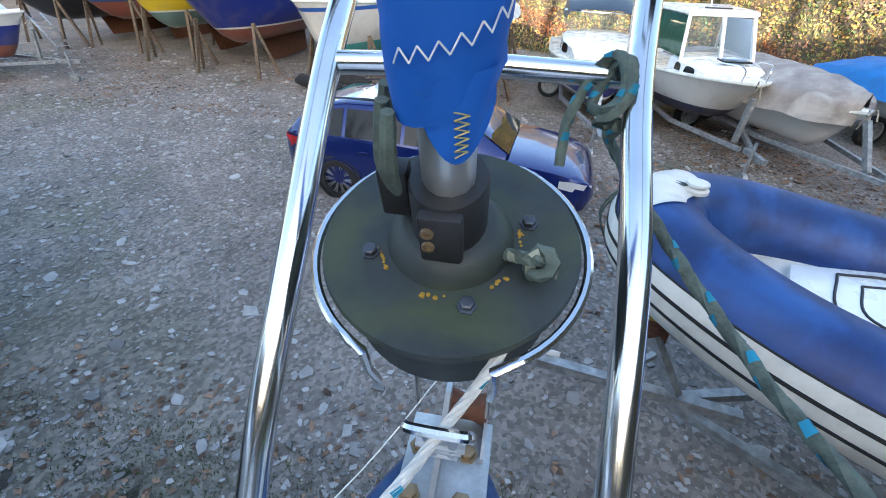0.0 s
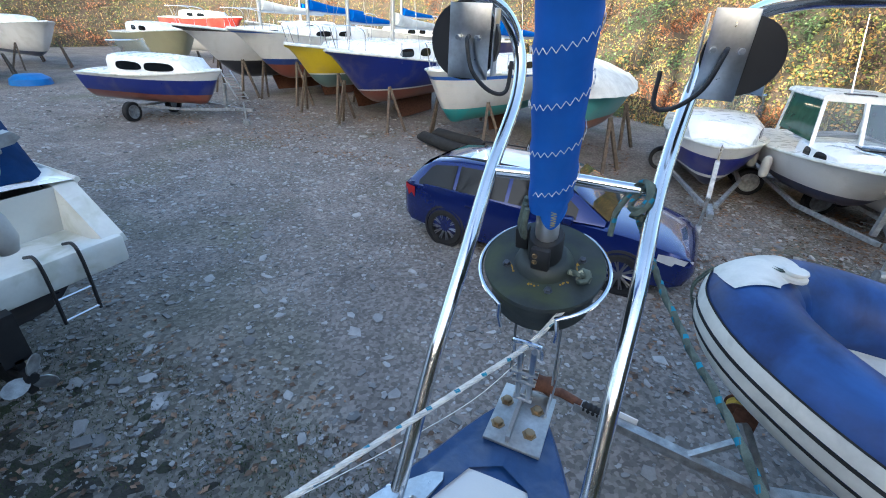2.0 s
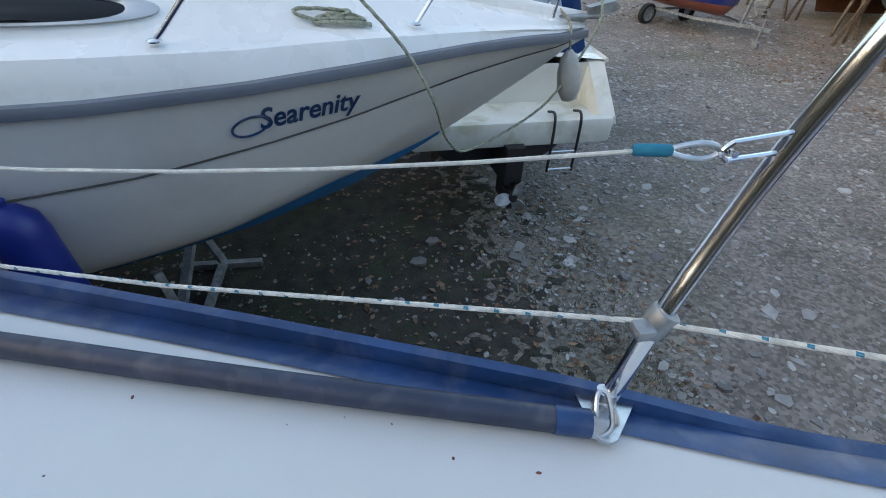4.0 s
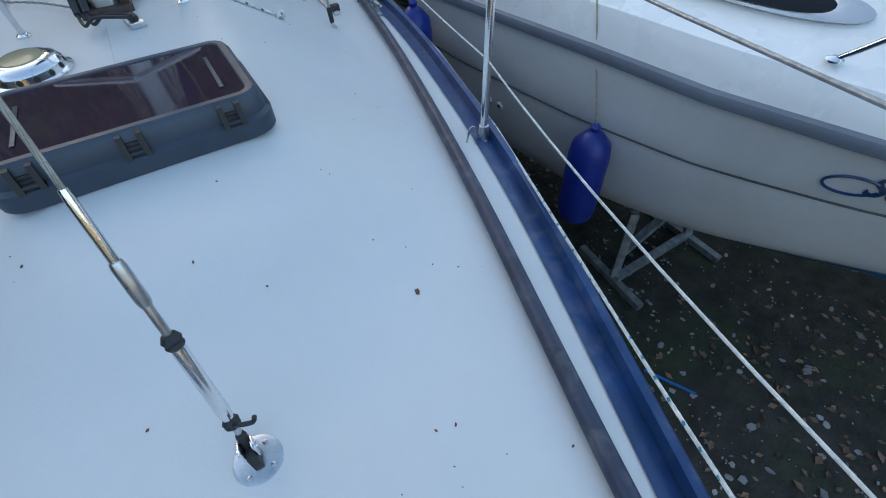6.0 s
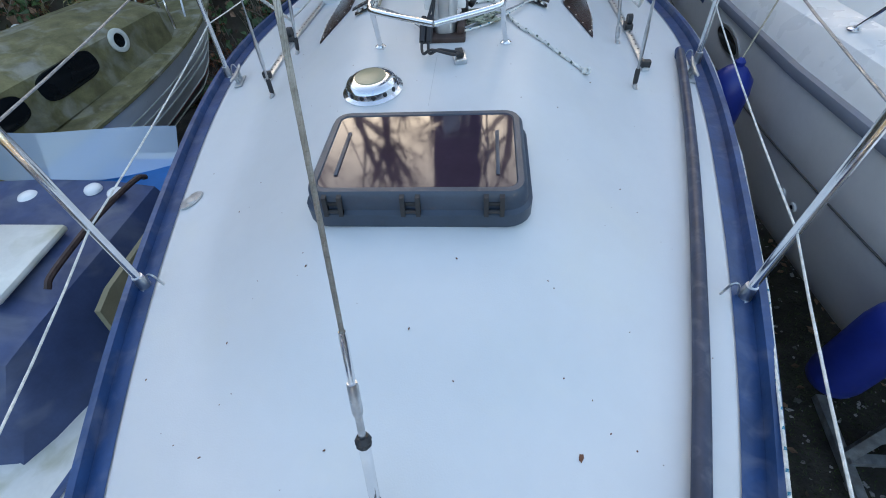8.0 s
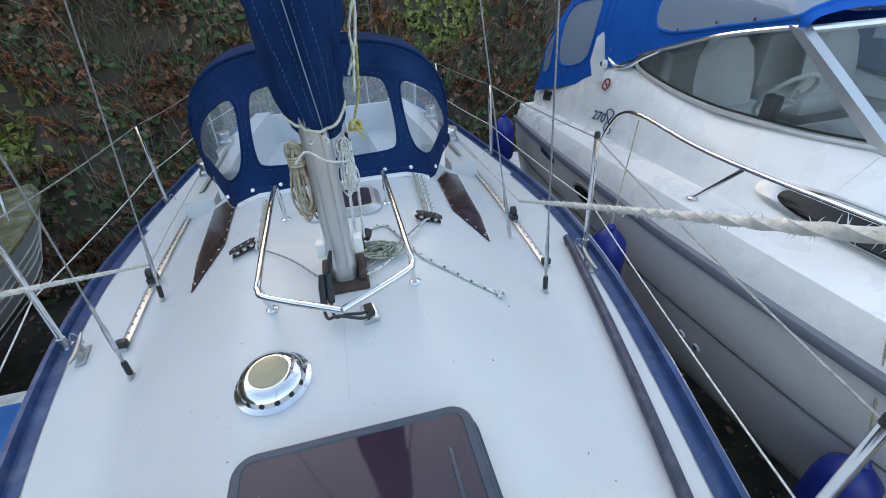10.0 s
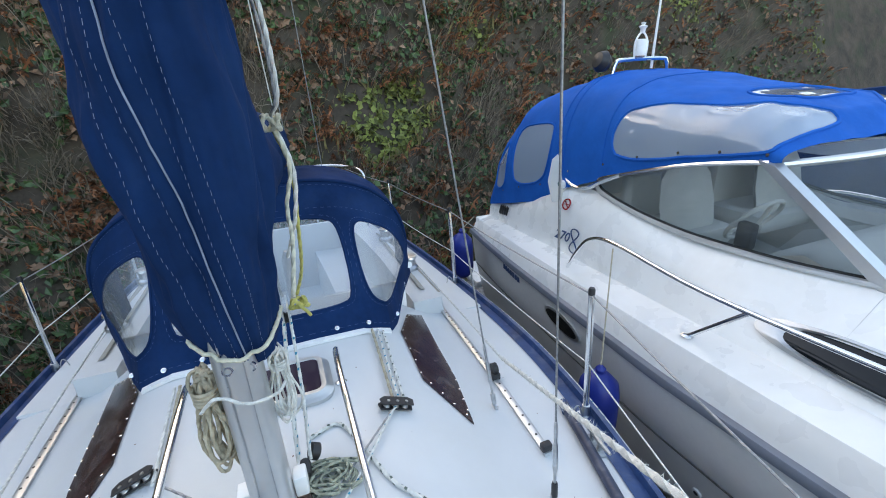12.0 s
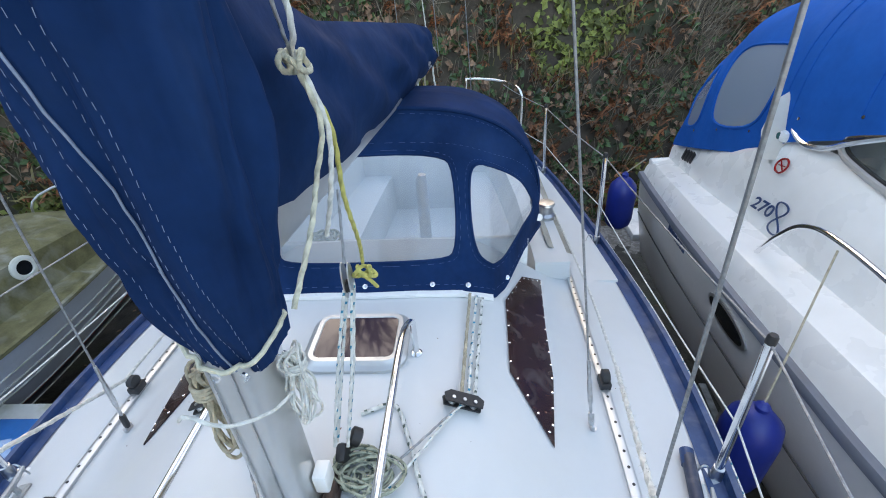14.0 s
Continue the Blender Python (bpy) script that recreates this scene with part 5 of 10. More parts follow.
# the collar round the mast: front half, tapering to a point below
def collar(u, v):
    """u: angle round the front, v: height."""
    a = math.pi * (u * 1.24 - 0.12)
    low = 3.478 + 0.26 * abs(u - 0.5) ** 1.5
    z = low + (5.0 - low) * v
    h = (z - 3.478)
    r = interp(h, [0, 0.05, 0.12, 0.2, 0.35, 0.5, 0.7, 1.4], [0.078, 0.090, 0.112, 0.132, 0.152, 0.154, 0.147, 0.12])
    r -= 0.042 * smooth01((0.52 - u) / 0.4) * min(1, h / 0.15)
    wave = noise.noise((u * 4, h * 2.5, 5.0))
    fold = 0.009 * math.sin(u * 19 + h * 2.0 + wave * 5) * min(1, h * 4) + 0.0055 * math.sin(u * 47 - h * 3.0 + wave * 9) * min(1, h * 3) + 0.020 * noise.noise((u * 6, h * 4, 2.0)) + 0.009 * noise.noise((u * 20, h * 9, 8.0)) + 0.004 * noise.noise((u * 45, h * 22, 3.0))
    c = MAST_C + RAKE * (z - MAST_C.z)
    return Vector((c.x - 0.022 - (r + fold) * math.cos(a), c.y - 0.02 + (r * 0.95 + fold) * math.sin(a), z))
g = Geo()
g.grid(collar, 120, 90)
part("mast_collar", g, M["covernavy"], COVER, "navy canvas front wrapped round the mast", 60)
g = Geo()
g.loft([cover_ring(t) for t in np.linspace(0, 1, 44)])
part("boom_cover", g, M["covernavy"], COVER, "navy canvas cover along the boom", 60)
g = Geo()
STITCH = mat("dull_thread", (0.22, 0.27, 0.36), 0.8, var=0.2, scale=12)
def zip_u(v):
    return interp(v, [0, 0.4, 1], [0.47, 0.60, 0.68])
zl = [collar(zip_u(v), v) + Vector((0, 0.004, 0)) for v in np.linspace(0.02, 1, 60)]
g.tube(zl, 0.0019, 6)
part("zip", g, STITCH, COVER, "pale front zip")
for du in (-0.10, -0.045, 0.045, 0.12):
    g = Geo()
    for k in range(95):
        g.tube([collar(zip_u(k / 100) + du, k / 100) + Vector((0, 0.002, 0)), collar(zip_u(k / 100) + du, k / 100 + 0.006) + Vector((0, 0.002, 0))], 0.0004, 4, cap=False)
    tagged(part("seam", g, STITCH, COVER, "pale stitched seam"), kind="stuff")
g = Geo()
g.tube([collar(u, 0.03) + Vector((0, 0.012, 0.0)) for u in np.linspace(0.0, 1.0, 40)], 0.0048, 8)
part("lacing_rope", g, M["ropec"], COVER, "cream lacing rope round the foot")
for u in (0.47, 0.60):
    g = Geo()
    p = collar(u, 0.006)
    m = Matrix.Translation(p + Vector((0, 0.003, 0))) @ Matrix.Rotation(radians(-90), 4, "X")
    g.spin([(0.013, 0), (0.012, 0.004), (0.007, 0.004), (0.007, 0.001)], m, 14)
    part("eyelet", g, M["steel"], COVER, "brass and steel eyelet")
g = Geo()
g.loft([[Vector((-0.03 - 0.17 * t + x, -3.62 - 2.65 * t, 3.67 - 0.12 * t + z)) for x, z in ((0.045, 0.055), (-0.045, 0.055), (-0.05, 0), (-0.03, -0.05), (0.03, -0.05), (0.05, 0))] for t in (0, 1)])
part("boom", g, M["alu"], YACHT, "aluminium boom under the cover")


# ---------- the motor cruiser alongside to port ----------
CX = -3.10
SY = [0.45, 0.2, -0.1, -0.45, -1.1, -1.6, -2.2, -2.8, -3.4, -4.0, -5.0, -5.8, -6.5, -6.95]
SB = [0.02, 0.20, 0.33, 0.48, 0.84, 1.00, 1.14, 1.21, 1.24, 1.24, 1.18, 1.13, 1.06, 1.00]
def sea_b(y):
    return interp(-y, [-a for a in SY], SB)
def sea_sheer(y):
    return interp(-y, [-0.44, 0.1, 1.1, 1.6, 2.2, 2.8, 3.4, 4.0, 5.0, 5.8, 6.95], [2.495, 2.525, 2.54, 2.52, 2.512, 2.515, 2.49, 2.45, 2.385, 2.34, 2.27])
def sea_keel(y):
    return interp(-y, [-0.42, -0.2, 0.2, 0.7, 1.2, 2.0, 3.0, 4.5, 7.6], [2.47, 2.31, 2.05, 1.74, 1.46, 1.14, 0.90, 0.76, 0.68])
PV, PX = [0, 0.18, 0.36, 0.44, 0.74, 0.76, 1.0], [0, 0.42, 0.78, 0.84, 0.945, 0.955, 1.0]
def sea_pt(y, v, sgn=1):
    zs, zk = sea_sheer(y), sea_keel(y)
    fl = smooth01((0.42 - y) / 3.3)
    px = interp(v, PV, PX) * fl + v ** 1.15 * (1 - fl)
    return Vector((CX + sgn * sea_b(y) * px, y, zk + (zs - zk) * v))
def sea_side(y, z):
    """The hull's starboard side at a height."""
    v = (z - sea_keel(y)) / (sea_sheer(y) - sea_keel(y))
    return sea_pt(y, max(0, min(1, v)))
STRAKE = mat("strake_vinyl", (0.17, 0.19, 0.23), 0.4, var=0.12, scale=2.0, dirt=(0.10, 0.10, 0.10), dirt_amt=0.25, dscale=4)
GROOVE = mat("groove_dark", (0.09, 0.09, 0.085), 0.8, var=0.3, scale=4)
SEA = thing("motor_cruiser", (CX, -3.5, 0.0), "white motor cruiser with bright blue canopy standing ashore alongside", "motor boat")
ysea = list(np.linspace(0.45, -6.95, 60))
VV = [1, 0.92, 0.84, 0.77, 0.755, 0.745, 0.73, 0.62, 0.52, 0.44, 0.40, 0.36, 0.27, 0.18, 0.09, 0]
g = Geo()
rings = []
for y in ysea:
    def kn(v):
        return 0.004 if 0.735 < v < 0.76 else 0.0
    rings.append([sea_pt(y, v) - Vector((kn(v), 0, 0)) for v in VV] + [sea_pt(y, v, -1) + Vector((kn(v), 0, 0)) for v in VV[::-1][1:]])
g.loft(rings, closed=False)
g.add(rings[-1], [tuple(range(len(rings[-1])))])
part("hull", g, banded("cruiser_hull", [(0.3, (0.012, 0.11, 0.30)), (2.7, (0.84, 0.83, 0.80))], 0.35, 0.3, dirt=(0.5, 0.5, 0.46)), SEA, "white hull with blue antifouling", 30)
g = Geo()
for sgn in (-1, 1):
    rings = []
    for y in [0.465] + ysea[1:]:
        p = sea_pt(y, 1, sgn)
        rings.append([p + Vector((sgn * dx, 0, dz)) for dx, dz in ((-0.005, -0.012), (0.022, -0.006), (0.026, 0.02), (0.016, 0.042), (-0.03, 0.046))])
    gg = Geo()
    gg.loft(rings, closed=False)
    part("rubbing_strake", gg, STRAKE, SEA, "grey rubbing strake")
    gg = Geo()
    # dark bead along the moulded groove
    gg.tube([sea_pt(y, 0.75, sgn) for y in ysea[1:]], 0.0055, 6)
    part("hull_groove", gg, GROOVE, SEA, "thin dark moulded line along the hull")
g = Geo()
rings = []
for y in [v for v in ysea if v < -0.45]:
    lo = [k * (0.05 + 0.22 * smooth01((-0.5 - y) / 0.9)) for k in (1, 0.66, 0.33, 0)]
    rings.append([sea_pt(y, v) + Vector((0.003, 0, -0.004)) for v in lo] + [sea_pt(y, v, -1) + Vector((-0.003, 0, -0.004)) for v in lo[::-1][1:]])
g.loft(rings, closed=False)
part("antifouling", g, mat("blue_antifouling", (0.012, 0.20, 0.50), 0.7, var=0.2, scale=4, dirt=(0.2, 0.22, 0.22), dirt_amt=0.3), SEA, "bright blue antifouling on the bottom", 30)
# deck, trunk and coamings
def sea_sill(y):
    """Inset and height of the window sill, or of the edge of the cabin top, over the rubbing strake."""
    b = sea_b(y)
    inset = interp(-y, [-0.42, 0.5, 1.2, 2.0, 2.8, 3.5, 3.9, 4.4, 5.05, 5.5, 6.1, 6.95], [0.012, 0.42, 0.62, 0.74, 0.72, 0.64, 0.57, 0.49, 0.38, 0.36, 0.30, 0.28])
    rise = interp(-y, [-0.42, 0.2, 1.0, 2.0, 2.8, 3.5, 3.9, 4.4, 5.05, 5.35, 5.6, 6.1, 6.95], [0.03, 0.10, 0.23, 0.40, 0.50, 0.565, 0.575, 0.575, 0.71, 0.72, 0.68, 0.48, 0.30])
    return min(inset, b * 0.92), rise
def sea_deck_row(y, sgn):
    b, zs = sea_b(y), sea_sheer(y) + 0.044
    inset, rise = sea_sill(y)
    hb = interp(-y, [-0.42, 0.3, 1.2, 2.2, 4.0, 5.1, 6.2, 6.95], [0.012, 0.05, 0.11, 0.16, 0.19, 0.17, 0.15, 0.12])
    hb = min(hb, rise * 0.7)
    s1, s2 = min(0.14, b * 0.16), min(0.29, b * 0.32, inset * 0.8)
    base, sill = Vector((b - s2, 0, zs + hb + 0.012)), Vector((b - inset, 0, zs + rise))
    face = [base.lerp(sill, f) + Vector((0.018 * math.sin(math.pi * f), 0, 0.012 * math.sin(math.pi * f))) for f in (0, 0.5, 0.92)]
    row = [(b - 0.02, zs), (b - 0.028 - s1 * 0.08, zs + hb * 0.5), (b - s1 * 0.55, zs + hb * 0.9), (b - s1, zs + hb)] + [(p.x, p.z) for p in face] + [(sill.x - 0.03, sill.z + 0.012)]
    if y > -3.5:
        mid = sill.x - 0.03
        row += [(mid * 0.7, sill.z + 0.05 + rise * 0.05), (mid * 0.35, sill.z + 0.065 + rise * 0.08), (0, sill.z + 0.07 + rise * 0.09)]
    return [(CX + sgn * x, y, z) for x, z in row]
for sgn in (-1, 1):
    g = Geo()
    g.loft([sea_deck_row(y, sgn) for y in [0.44] + list(np.linspace(0.38, -3.48, 44))], closed=False)
    part("foredeck", g, M["gel"], SEA, "white moulded foredeck", 35)
    g = Geo()
    rows = []
    for y in np.linspace(-3.48, -6.93, 44):
        r = [Vector(p) for p in sea_deck_row(min(y, -3.51), sgn)]
        for p in r:
            p.y = y
        rows.append(r + [r[-1] + Vector((-sgn * 0.05, 0, -0.02)), r[-1] + Vector((-sgn * 0.07, 0, -0.5)), Vector((CX, y, r[-1].z - 0.75))])
    g.loft(rows, closed=False)
    part("cockpit_side", g, M["gel"], SEA, "white cockpit coaming", 35)
g = Geo()
g.box((CX, -3.53, 2.76), (1.1, 0.05, 0.70), 0.01)
part("dash_bulkhead", g, M["gel"], SEA)
g = Geo()
g.box((CX, -6.90, 2.15), (1.9, 0.10, 0.6), 0.02)
g.box((CX, -7.25, 1.55), (1.9, 0.6, 0.10), 0.03)
part("transom", g, M["gel"], SEA, "white transom with bathing platform")
# windscreen: teardrop side lights under a chrome rail, raked pillar and front panes
SILL = [(-5.16, 0.775, 3.20), (-5.05, 0.795, 3.160), (-4.75, 0.775, 3.100), (-4.4, 0.745, 3.068), (-4.08, 0.715, 3.072), (-3.8, 0.665, 3.080), (-3.5, 0.60, 3.105)]
RAIL = [(-5.16, 0.775, 3.20), (-5.10, 0.785, 3.245), (-4.93, 0.775, 3.305), (-4.49, 0.758, 3.445), (-4.16, 0.745, 3.520), (-4.0, 0.738, 3.548)]
for sgn in (-1, 1):
    low = curve([(CX + sgn * x, y, z) for y, x, z in SILL], 6)
    high = curve([(CX + sgn * x, y, z) for y, x, z in RAIL], 6)
    peak, toe = high[-1], low[-1]
    def low_at(y):
        return Vector((interp(y, [p.y for p in low], [p.x for p in low]), y, interp(y, [p.y for p in low], [p.z for p in low])))
    def high_at(y):
        if y > peak.y:
            return peak.lerp(toe, (y - peak.y) / (toe.y - peak.y))
        return Vector((interp(y, [p.y for p in high], [p.x for p in high]), y, interp(y, [p.y for p in high], [p.z for p in high])))
    g = Geo()
    g.loft([[low_at(y).lerp(high_at(y), k / 4) for k in range(5)] for y in np.linspace(-5.155, -3.505, 34)], closed=False)
    ob = part("side_window", g, M["pane"], SEA, "tinted side window")
    ob.visible_shadow = False
    g = Geo()
    g.tube([p + Vector((sgn * 0.006, 0, -0.004)) for p in low], 0.017, 8)
    part("window_seal", g, M["alu"], SEA, "grey metal window frame")
    g = Geo()
    g.tube([p + Vector((-sgn * 0.008, 0, 0.012)) for p in low], 0.011, 8)
    part("window_gasket", g, M["rubber"], SEA, "black window gasket")
    g = Geo()
    g.tube([p + Vector((sgn * 0.010, 0, 0.014)) for p in high[3:]], 0.014, 8)
    part("screen_rail", g, M["steel"], SEA, "chrome screen rail")
    g = Geo()
    rings = []
    for t in np.linspace(-0.02, 1.12, 8):
        p = peak.lerp(toe, t)
        w = 0.038 + 0.016 * t
        rings.append([p + Vector((sgn * 0.022, w, 0.0)), p + Vector((sgn * 0.028, -w, 0.010)), p + Vector((-sgn * 0.022, -w, 0.022)), p + Vector((-sgn * 0.03, w, 0.012))])
    g.loft(rings)
    part("screen_pillar", g, M["alu"], SEA, "broad silver windscreen pillar")
    g = Geo()
    def front(u, v):
        lo = Vector((toe.x + (CX - toe.x) * u, toe.y + 0.42 * math.sin(u * math.pi / 2), toe.z + 0.05 * u))
        hi = Vector((peak.x + (CX - peak.x) * u, peak.y + 0.22 * math.sin(u * math.pi / 2), peak.z + 0.06 * u))
        return lo.lerp(hi, v)
    g.grid(front, 14, 5)
    ob = part("front_window", g, M["pane"], SEA, "tinted front windscreen")
    ob.visible_shadow = False
    g = Geo()
    g.tube([front(u, 1.0) for u in np.linspace(0, 1, 15)], 0.020, 8)
    part("screen_top_rail", g, M["alu"], SEA, "silver windscreen top rail")
    g = Geo()
    g.tube([front(u, 0.0) + Vector((0, 0, 0.006)) for u in np.linspace(0, 1, 15)], 0.018, 8)
    part("screen_base", g, M["rubber"], SEA, "black windscreen base gasket")
# canopy
def can_pt(a, s):
    ang = math.pi * a
    y = interp(s, [0, 0.22, 0.45, 0.56, 0.60, 0.82, 1], [-3.95, -4.45, -5.10, -5.50, -5.65, -6.38, -6.86])
    hw = interp(s, [0, 0.25, 0.45, 0.58, 0.82, 1], [0.745, 0.765, 0.785, 0.80, 0.83, 0.80])
    z0 = interp(s, [0, 0.22, 0.40, 0.45, 0.56, 0.63, 0.82, 1], [3.570, 3.478, 3.325, 3.25, 3.10, 2.93, 2.74, 2.60])
    z1 = interp(s, [0, 0.06, 0.14, 0.22, 0.45, 0.56, 0.60, 0.82, 0.93, 1], [3.635, 3.76, 3.82, 3.835, 3.925, 3.955, 3.945, 3.76, 3.48, 2.80])
    cx = -math.cos(ang)
    x = math.copysign(abs(cx) ** 0.6, cx) * hw
    lift = abs(math.sin(ang)) ** 0.58
    sag_ = 0.030 * math.sin(math.pi * max(0, min(1, (s - 0.02) / 0.54))) * math.sin(ang) ** 2 - 0.02 * math.exp(-((s - 0.72) / 0.06) ** 2) * math.sin(ang)
    wob = 0.012 * noise.noise((x * 3, y * 3, 1)) + 0.006 * noise.noise((x * 9, y * 9, 4))
    return Vector((CX - x, y, z0 + (z1 - z0) * lift + wob * min(1, lift * 2) - sag_ * 0.4))
CAN = thing("cruiser_canopy", (CX, -5.6, 2.6), "bright blue canvas canopy with clear vinyl panels over the cruiser's cockpit", "boat canopy")
HALF = [[(0.007, 0.03), (0.20, 0.022), (0.455, 0.03), (0.455, 0.07), (0.36, 0.15), (0.19, 0.425), (0.008, 0.44)], [(0.014, 0.635), (0.17, 0.625), (0.19, 0.80), (0.016, 0.81)], [(0.02, 0.85), (0.18, 0.85), (0.12, 0.93), (0.02, 0.94)]]
CP = [blunt(p) for p in HALF] + [blunt([(1 - a, s_) for a, s_ in p]) for p in HALF] + [blunt([(0.44, 0.13), (0.56, 0.13), (0.56, 0.26), (0.44, 0.26)])]
def in_can(a, s):
    return any(inside(p, a, s) for p in CP)
NA, NS = 300, 160
vs = [can_pt(i / NA, j / NS) for i in range(NA + 1) for j in range(NS + 1)]
fc, fp = [], []
for i in range(NA):
    for j in range(NS):
        q = (i * (NS + 1) + j, (i + 1) * (NS + 1) + j, (i + 1) * (NS + 1) + j + 1, i * (NS + 1) + j + 1)
        (fp if in_can((i + .5) / NA, (j + .5) / NS) else fc).append(q)
g = Geo()
g.add(vs, fc)
part("canvas", g, M["canvasblue"], CAN, "bright blue canvas", 60)
g = Geo()
g.add(vs, fp)
ob = part("vinyl_panel", g, M["vinyl"], CAN, "hazy clear vinyl panels, sky reflection in their tint", 60)
ob.visible_shadow = False
for poly in CP:
    g = Geo()
    dense = [(p[0] + (q[0] - p[0]) * f, p[1] + (q[1] - p[1]) * f) for p, q in zip(poly, poly[1:] + poly[:1]) for f in (0, 0.34, 0.67)]
    g.tube([can_pt(*p) for p in dense + dense[:1]], 0.011, 6, cap=False)
    part("binding", g, M["canvasblue"], CAN)
for s_ in (0.455, 0.575, 0.60):
    g = Geo()
    g.tube([can_pt(a, s_) + Vector((0, 0, 0.002)) for a in np.linspace(0.015, 0.985, 80)], 0.006, 5)
    part("seam", g, M["canvasblue"], CAN, "raised canvas seam")
for sgn in (-1, 1):
    g = Geo()
    g.tube(curve([Vector((CX + sgn * x, y, z)) for x, y, z in ((0.52, -5.88, 3.70), (0.60, -5.87, 3.63), (0.70, -5.80, 3.48), (0.755, -5.66, 3.29), (0.785, -5.50, 3.165), (0.800, -5.36, 3.135), (0.800, -5.22, 3.165), (0.795, -5.08, 3.245), (0.785, -4.93, 3.318))], 6), 0.016, 8)
    part("arch_tube", g, M["steel"], SEA, "stainless arch tube")
    g = Geo()
    g.box((CX + sgn * 0.79, -5.57, 3.12), (0.07, 0.13, 0.07), 0.025)
    nl = part("side_light", g, M["gel"], SEA, "white side light housing")
    g = Geo()
    g.box((CX + sgn * 0.815, -5.59, 3.12), (0.045, 0.09, 0.045), 0.015)
    part("lens", g, mat("green_lens", (0.01, 0.09, 0.09), 0.12, var=0.1), nl, "dark green lens")
for k in range(9):
    for sgn in (1, -1):
        g = Geo()
        p = can_pt(0.010 if sgn > 0 else 0.990, 0.03 + k * 0.105)
        g.spin([(0.009, 0), (0.009, 0.003), (0, 0.004)], Matrix.Translation(p + Vector((sgn * 0.004, 0, 0.02))) @ Matrix.Rotation(radians(80 * sgn), 4, "Y"), 10)
        part("stud", g, M["steel"], CAN, "chrome press stud")
# radar arch hoop with lamp and aerial
g = Geo()
g.tube(curve([(CX - 0.20, -5.60, 3.93), (CX - 0.18, -5.60, 4.01), (CX - 0.12, -5.60, 4.035), (CX + 0.26, -5.60, 4.035), (CX + 0.33, -5.60, 4.01), (CX + 0.36, -5.60, 3.92)], 5), 0.016, 8)
hoop = part("light_hoop", g, M["steel"], SEA, "stainless hoop over the canopy")
g = Geo()
lx, ly = -3.00, -5.60
g.spin([(0.0, 0), (0.05, 0), (0.05, 0.10), (0.035, 0.12), (0, 0.12)], Matrix.Translation((lx, ly, 4.06)), 16)
g.tube(curve([(lx - 0.055, ly, 4.03), (lx - 0.06, ly, 4.16), (lx, ly, 4.23), (lx + 0.06, ly, 4.16), (lx + 0.055, ly, 4.03)], 4), 0.008, 7)
g.spin([(0.018, 0), (0.022, 0.03), (0.035, 0.05), (0.012, 0.06), (0.02, 0.075), (0, 0.08)], Matrix.Translation((lx, ly, 4.22)), 12)
part("mast_lamp", g, M["gel"], hoop, "white all-round lamp in a guard")
g = Geo()
g.tube([(CX - 0.05, -5.62, 3.96), (CX - 0.06, -5.62, 4.4), (CX - 0.12, -5.65, 6.0)], [0.012, 0.009, 0.004], 7)
part("aerial", g, M["gel"], hoop, "white whip aerial")
g = Geo()
g.spin([(0, -0.06), (0.06, -0.05), (0.085, 0), (0.06, 0.05), (0, 0.06)], Matrix.Translation((CX + 0.40, -5.68, 4.03)) @ Matrix.Rotation(radians(70), 4, "Y"), 14)
part("horn", g, M["black"], hoop, "black lamp housing")
# side lights in the hull and trunk: long oval portlights
def oval_on_trunk(y0, y1, z_of, name, ma, parent, label, hgt, out=0.0, grow=0.0):
    g = Geo()
    pts, rings = [], []
    n = 40
    for f, dx in ((1.0 + grow, -0.004), (1.0 + grow, 0.024 + out), (0.9, 0.030 + out)) + (((0.84, 0.012),) if "frame" in name else ((0.5, 0.032 + out), (0.02, 0.032 + out))):
        ring = []
        for k in range(n):
            t = 2 * math.pi * k / n
            u, v = math.copysign(abs(math.cos(t)) ** 0.55, math.cos(t)) * f, math.copysign(abs(math.sin(t)) ** 0.8, math.sin(t)) * f
            y = (y0 + y1) / 2 + u * (y1 - y0) / 2
            r = sea_deck_row(y, 1)
            w = 0.33 + v * hgt
            p = Vector(r[4]).lerp(Vector(r[6]), max(-0.3, min(1.3, w)))
            ring.append(p + Vector((dx, 0, dx * 0.5)))
        rings.append(ring)
    g.loft(rings, True, "frame" not in name)
    return part(name, g, M[ma], parent, label)
fr = oval_on_trunk(-3.80, -1.96, None, "portlight_frame", "alu", SEA, "grey oval portlight frame", 0.215, 0.0, 0.0)
oval_on_trunk(-3.74, -2.02, None, "portlight_pane", "darkpane", fr, "dark oval cabin window", 0.165, -0.010)
def oval_on_hull(yc, zc, ry, rz, name, ma, parent, label, out):
    g = Geo()
    rings = []
    for f, dx in ((1, -0.01), (1, out), (0.85, out + 0.002), (0.02, out + 0.002)):
        rings.append([sea_side(yc + ry * f * math.cos(t), zc + rz * f * math.sin(t)) + Vector((dx, 0, 0)) for t in np.linspace(0, 2 * math.pi, 28, False)])
    g.loft(rings)
    return part(name, g, M[ma], parent, label)
h = oval_on_hull(-4.95, 2.235, 0.235, 0.08, "hull_port_frame", "alu", SEA, "grey hull port frame", 0.012)
oval_on_hull(-4.95, 2.235, 0.205, 0.062, "hull_port_pane", "darkpane", h, "dark hull port", 0.016)
for y in (-3.72, -3.593):
    h = oval_on_hull(y, 1.848, 0.028, 0.028, "skin_fitting", "gel", SEA, "white skin fitting", 0.012)
    oval_on_hull(y, 1.848, 0.014, 0.014, "outlet", "black", h, "", 0.015)
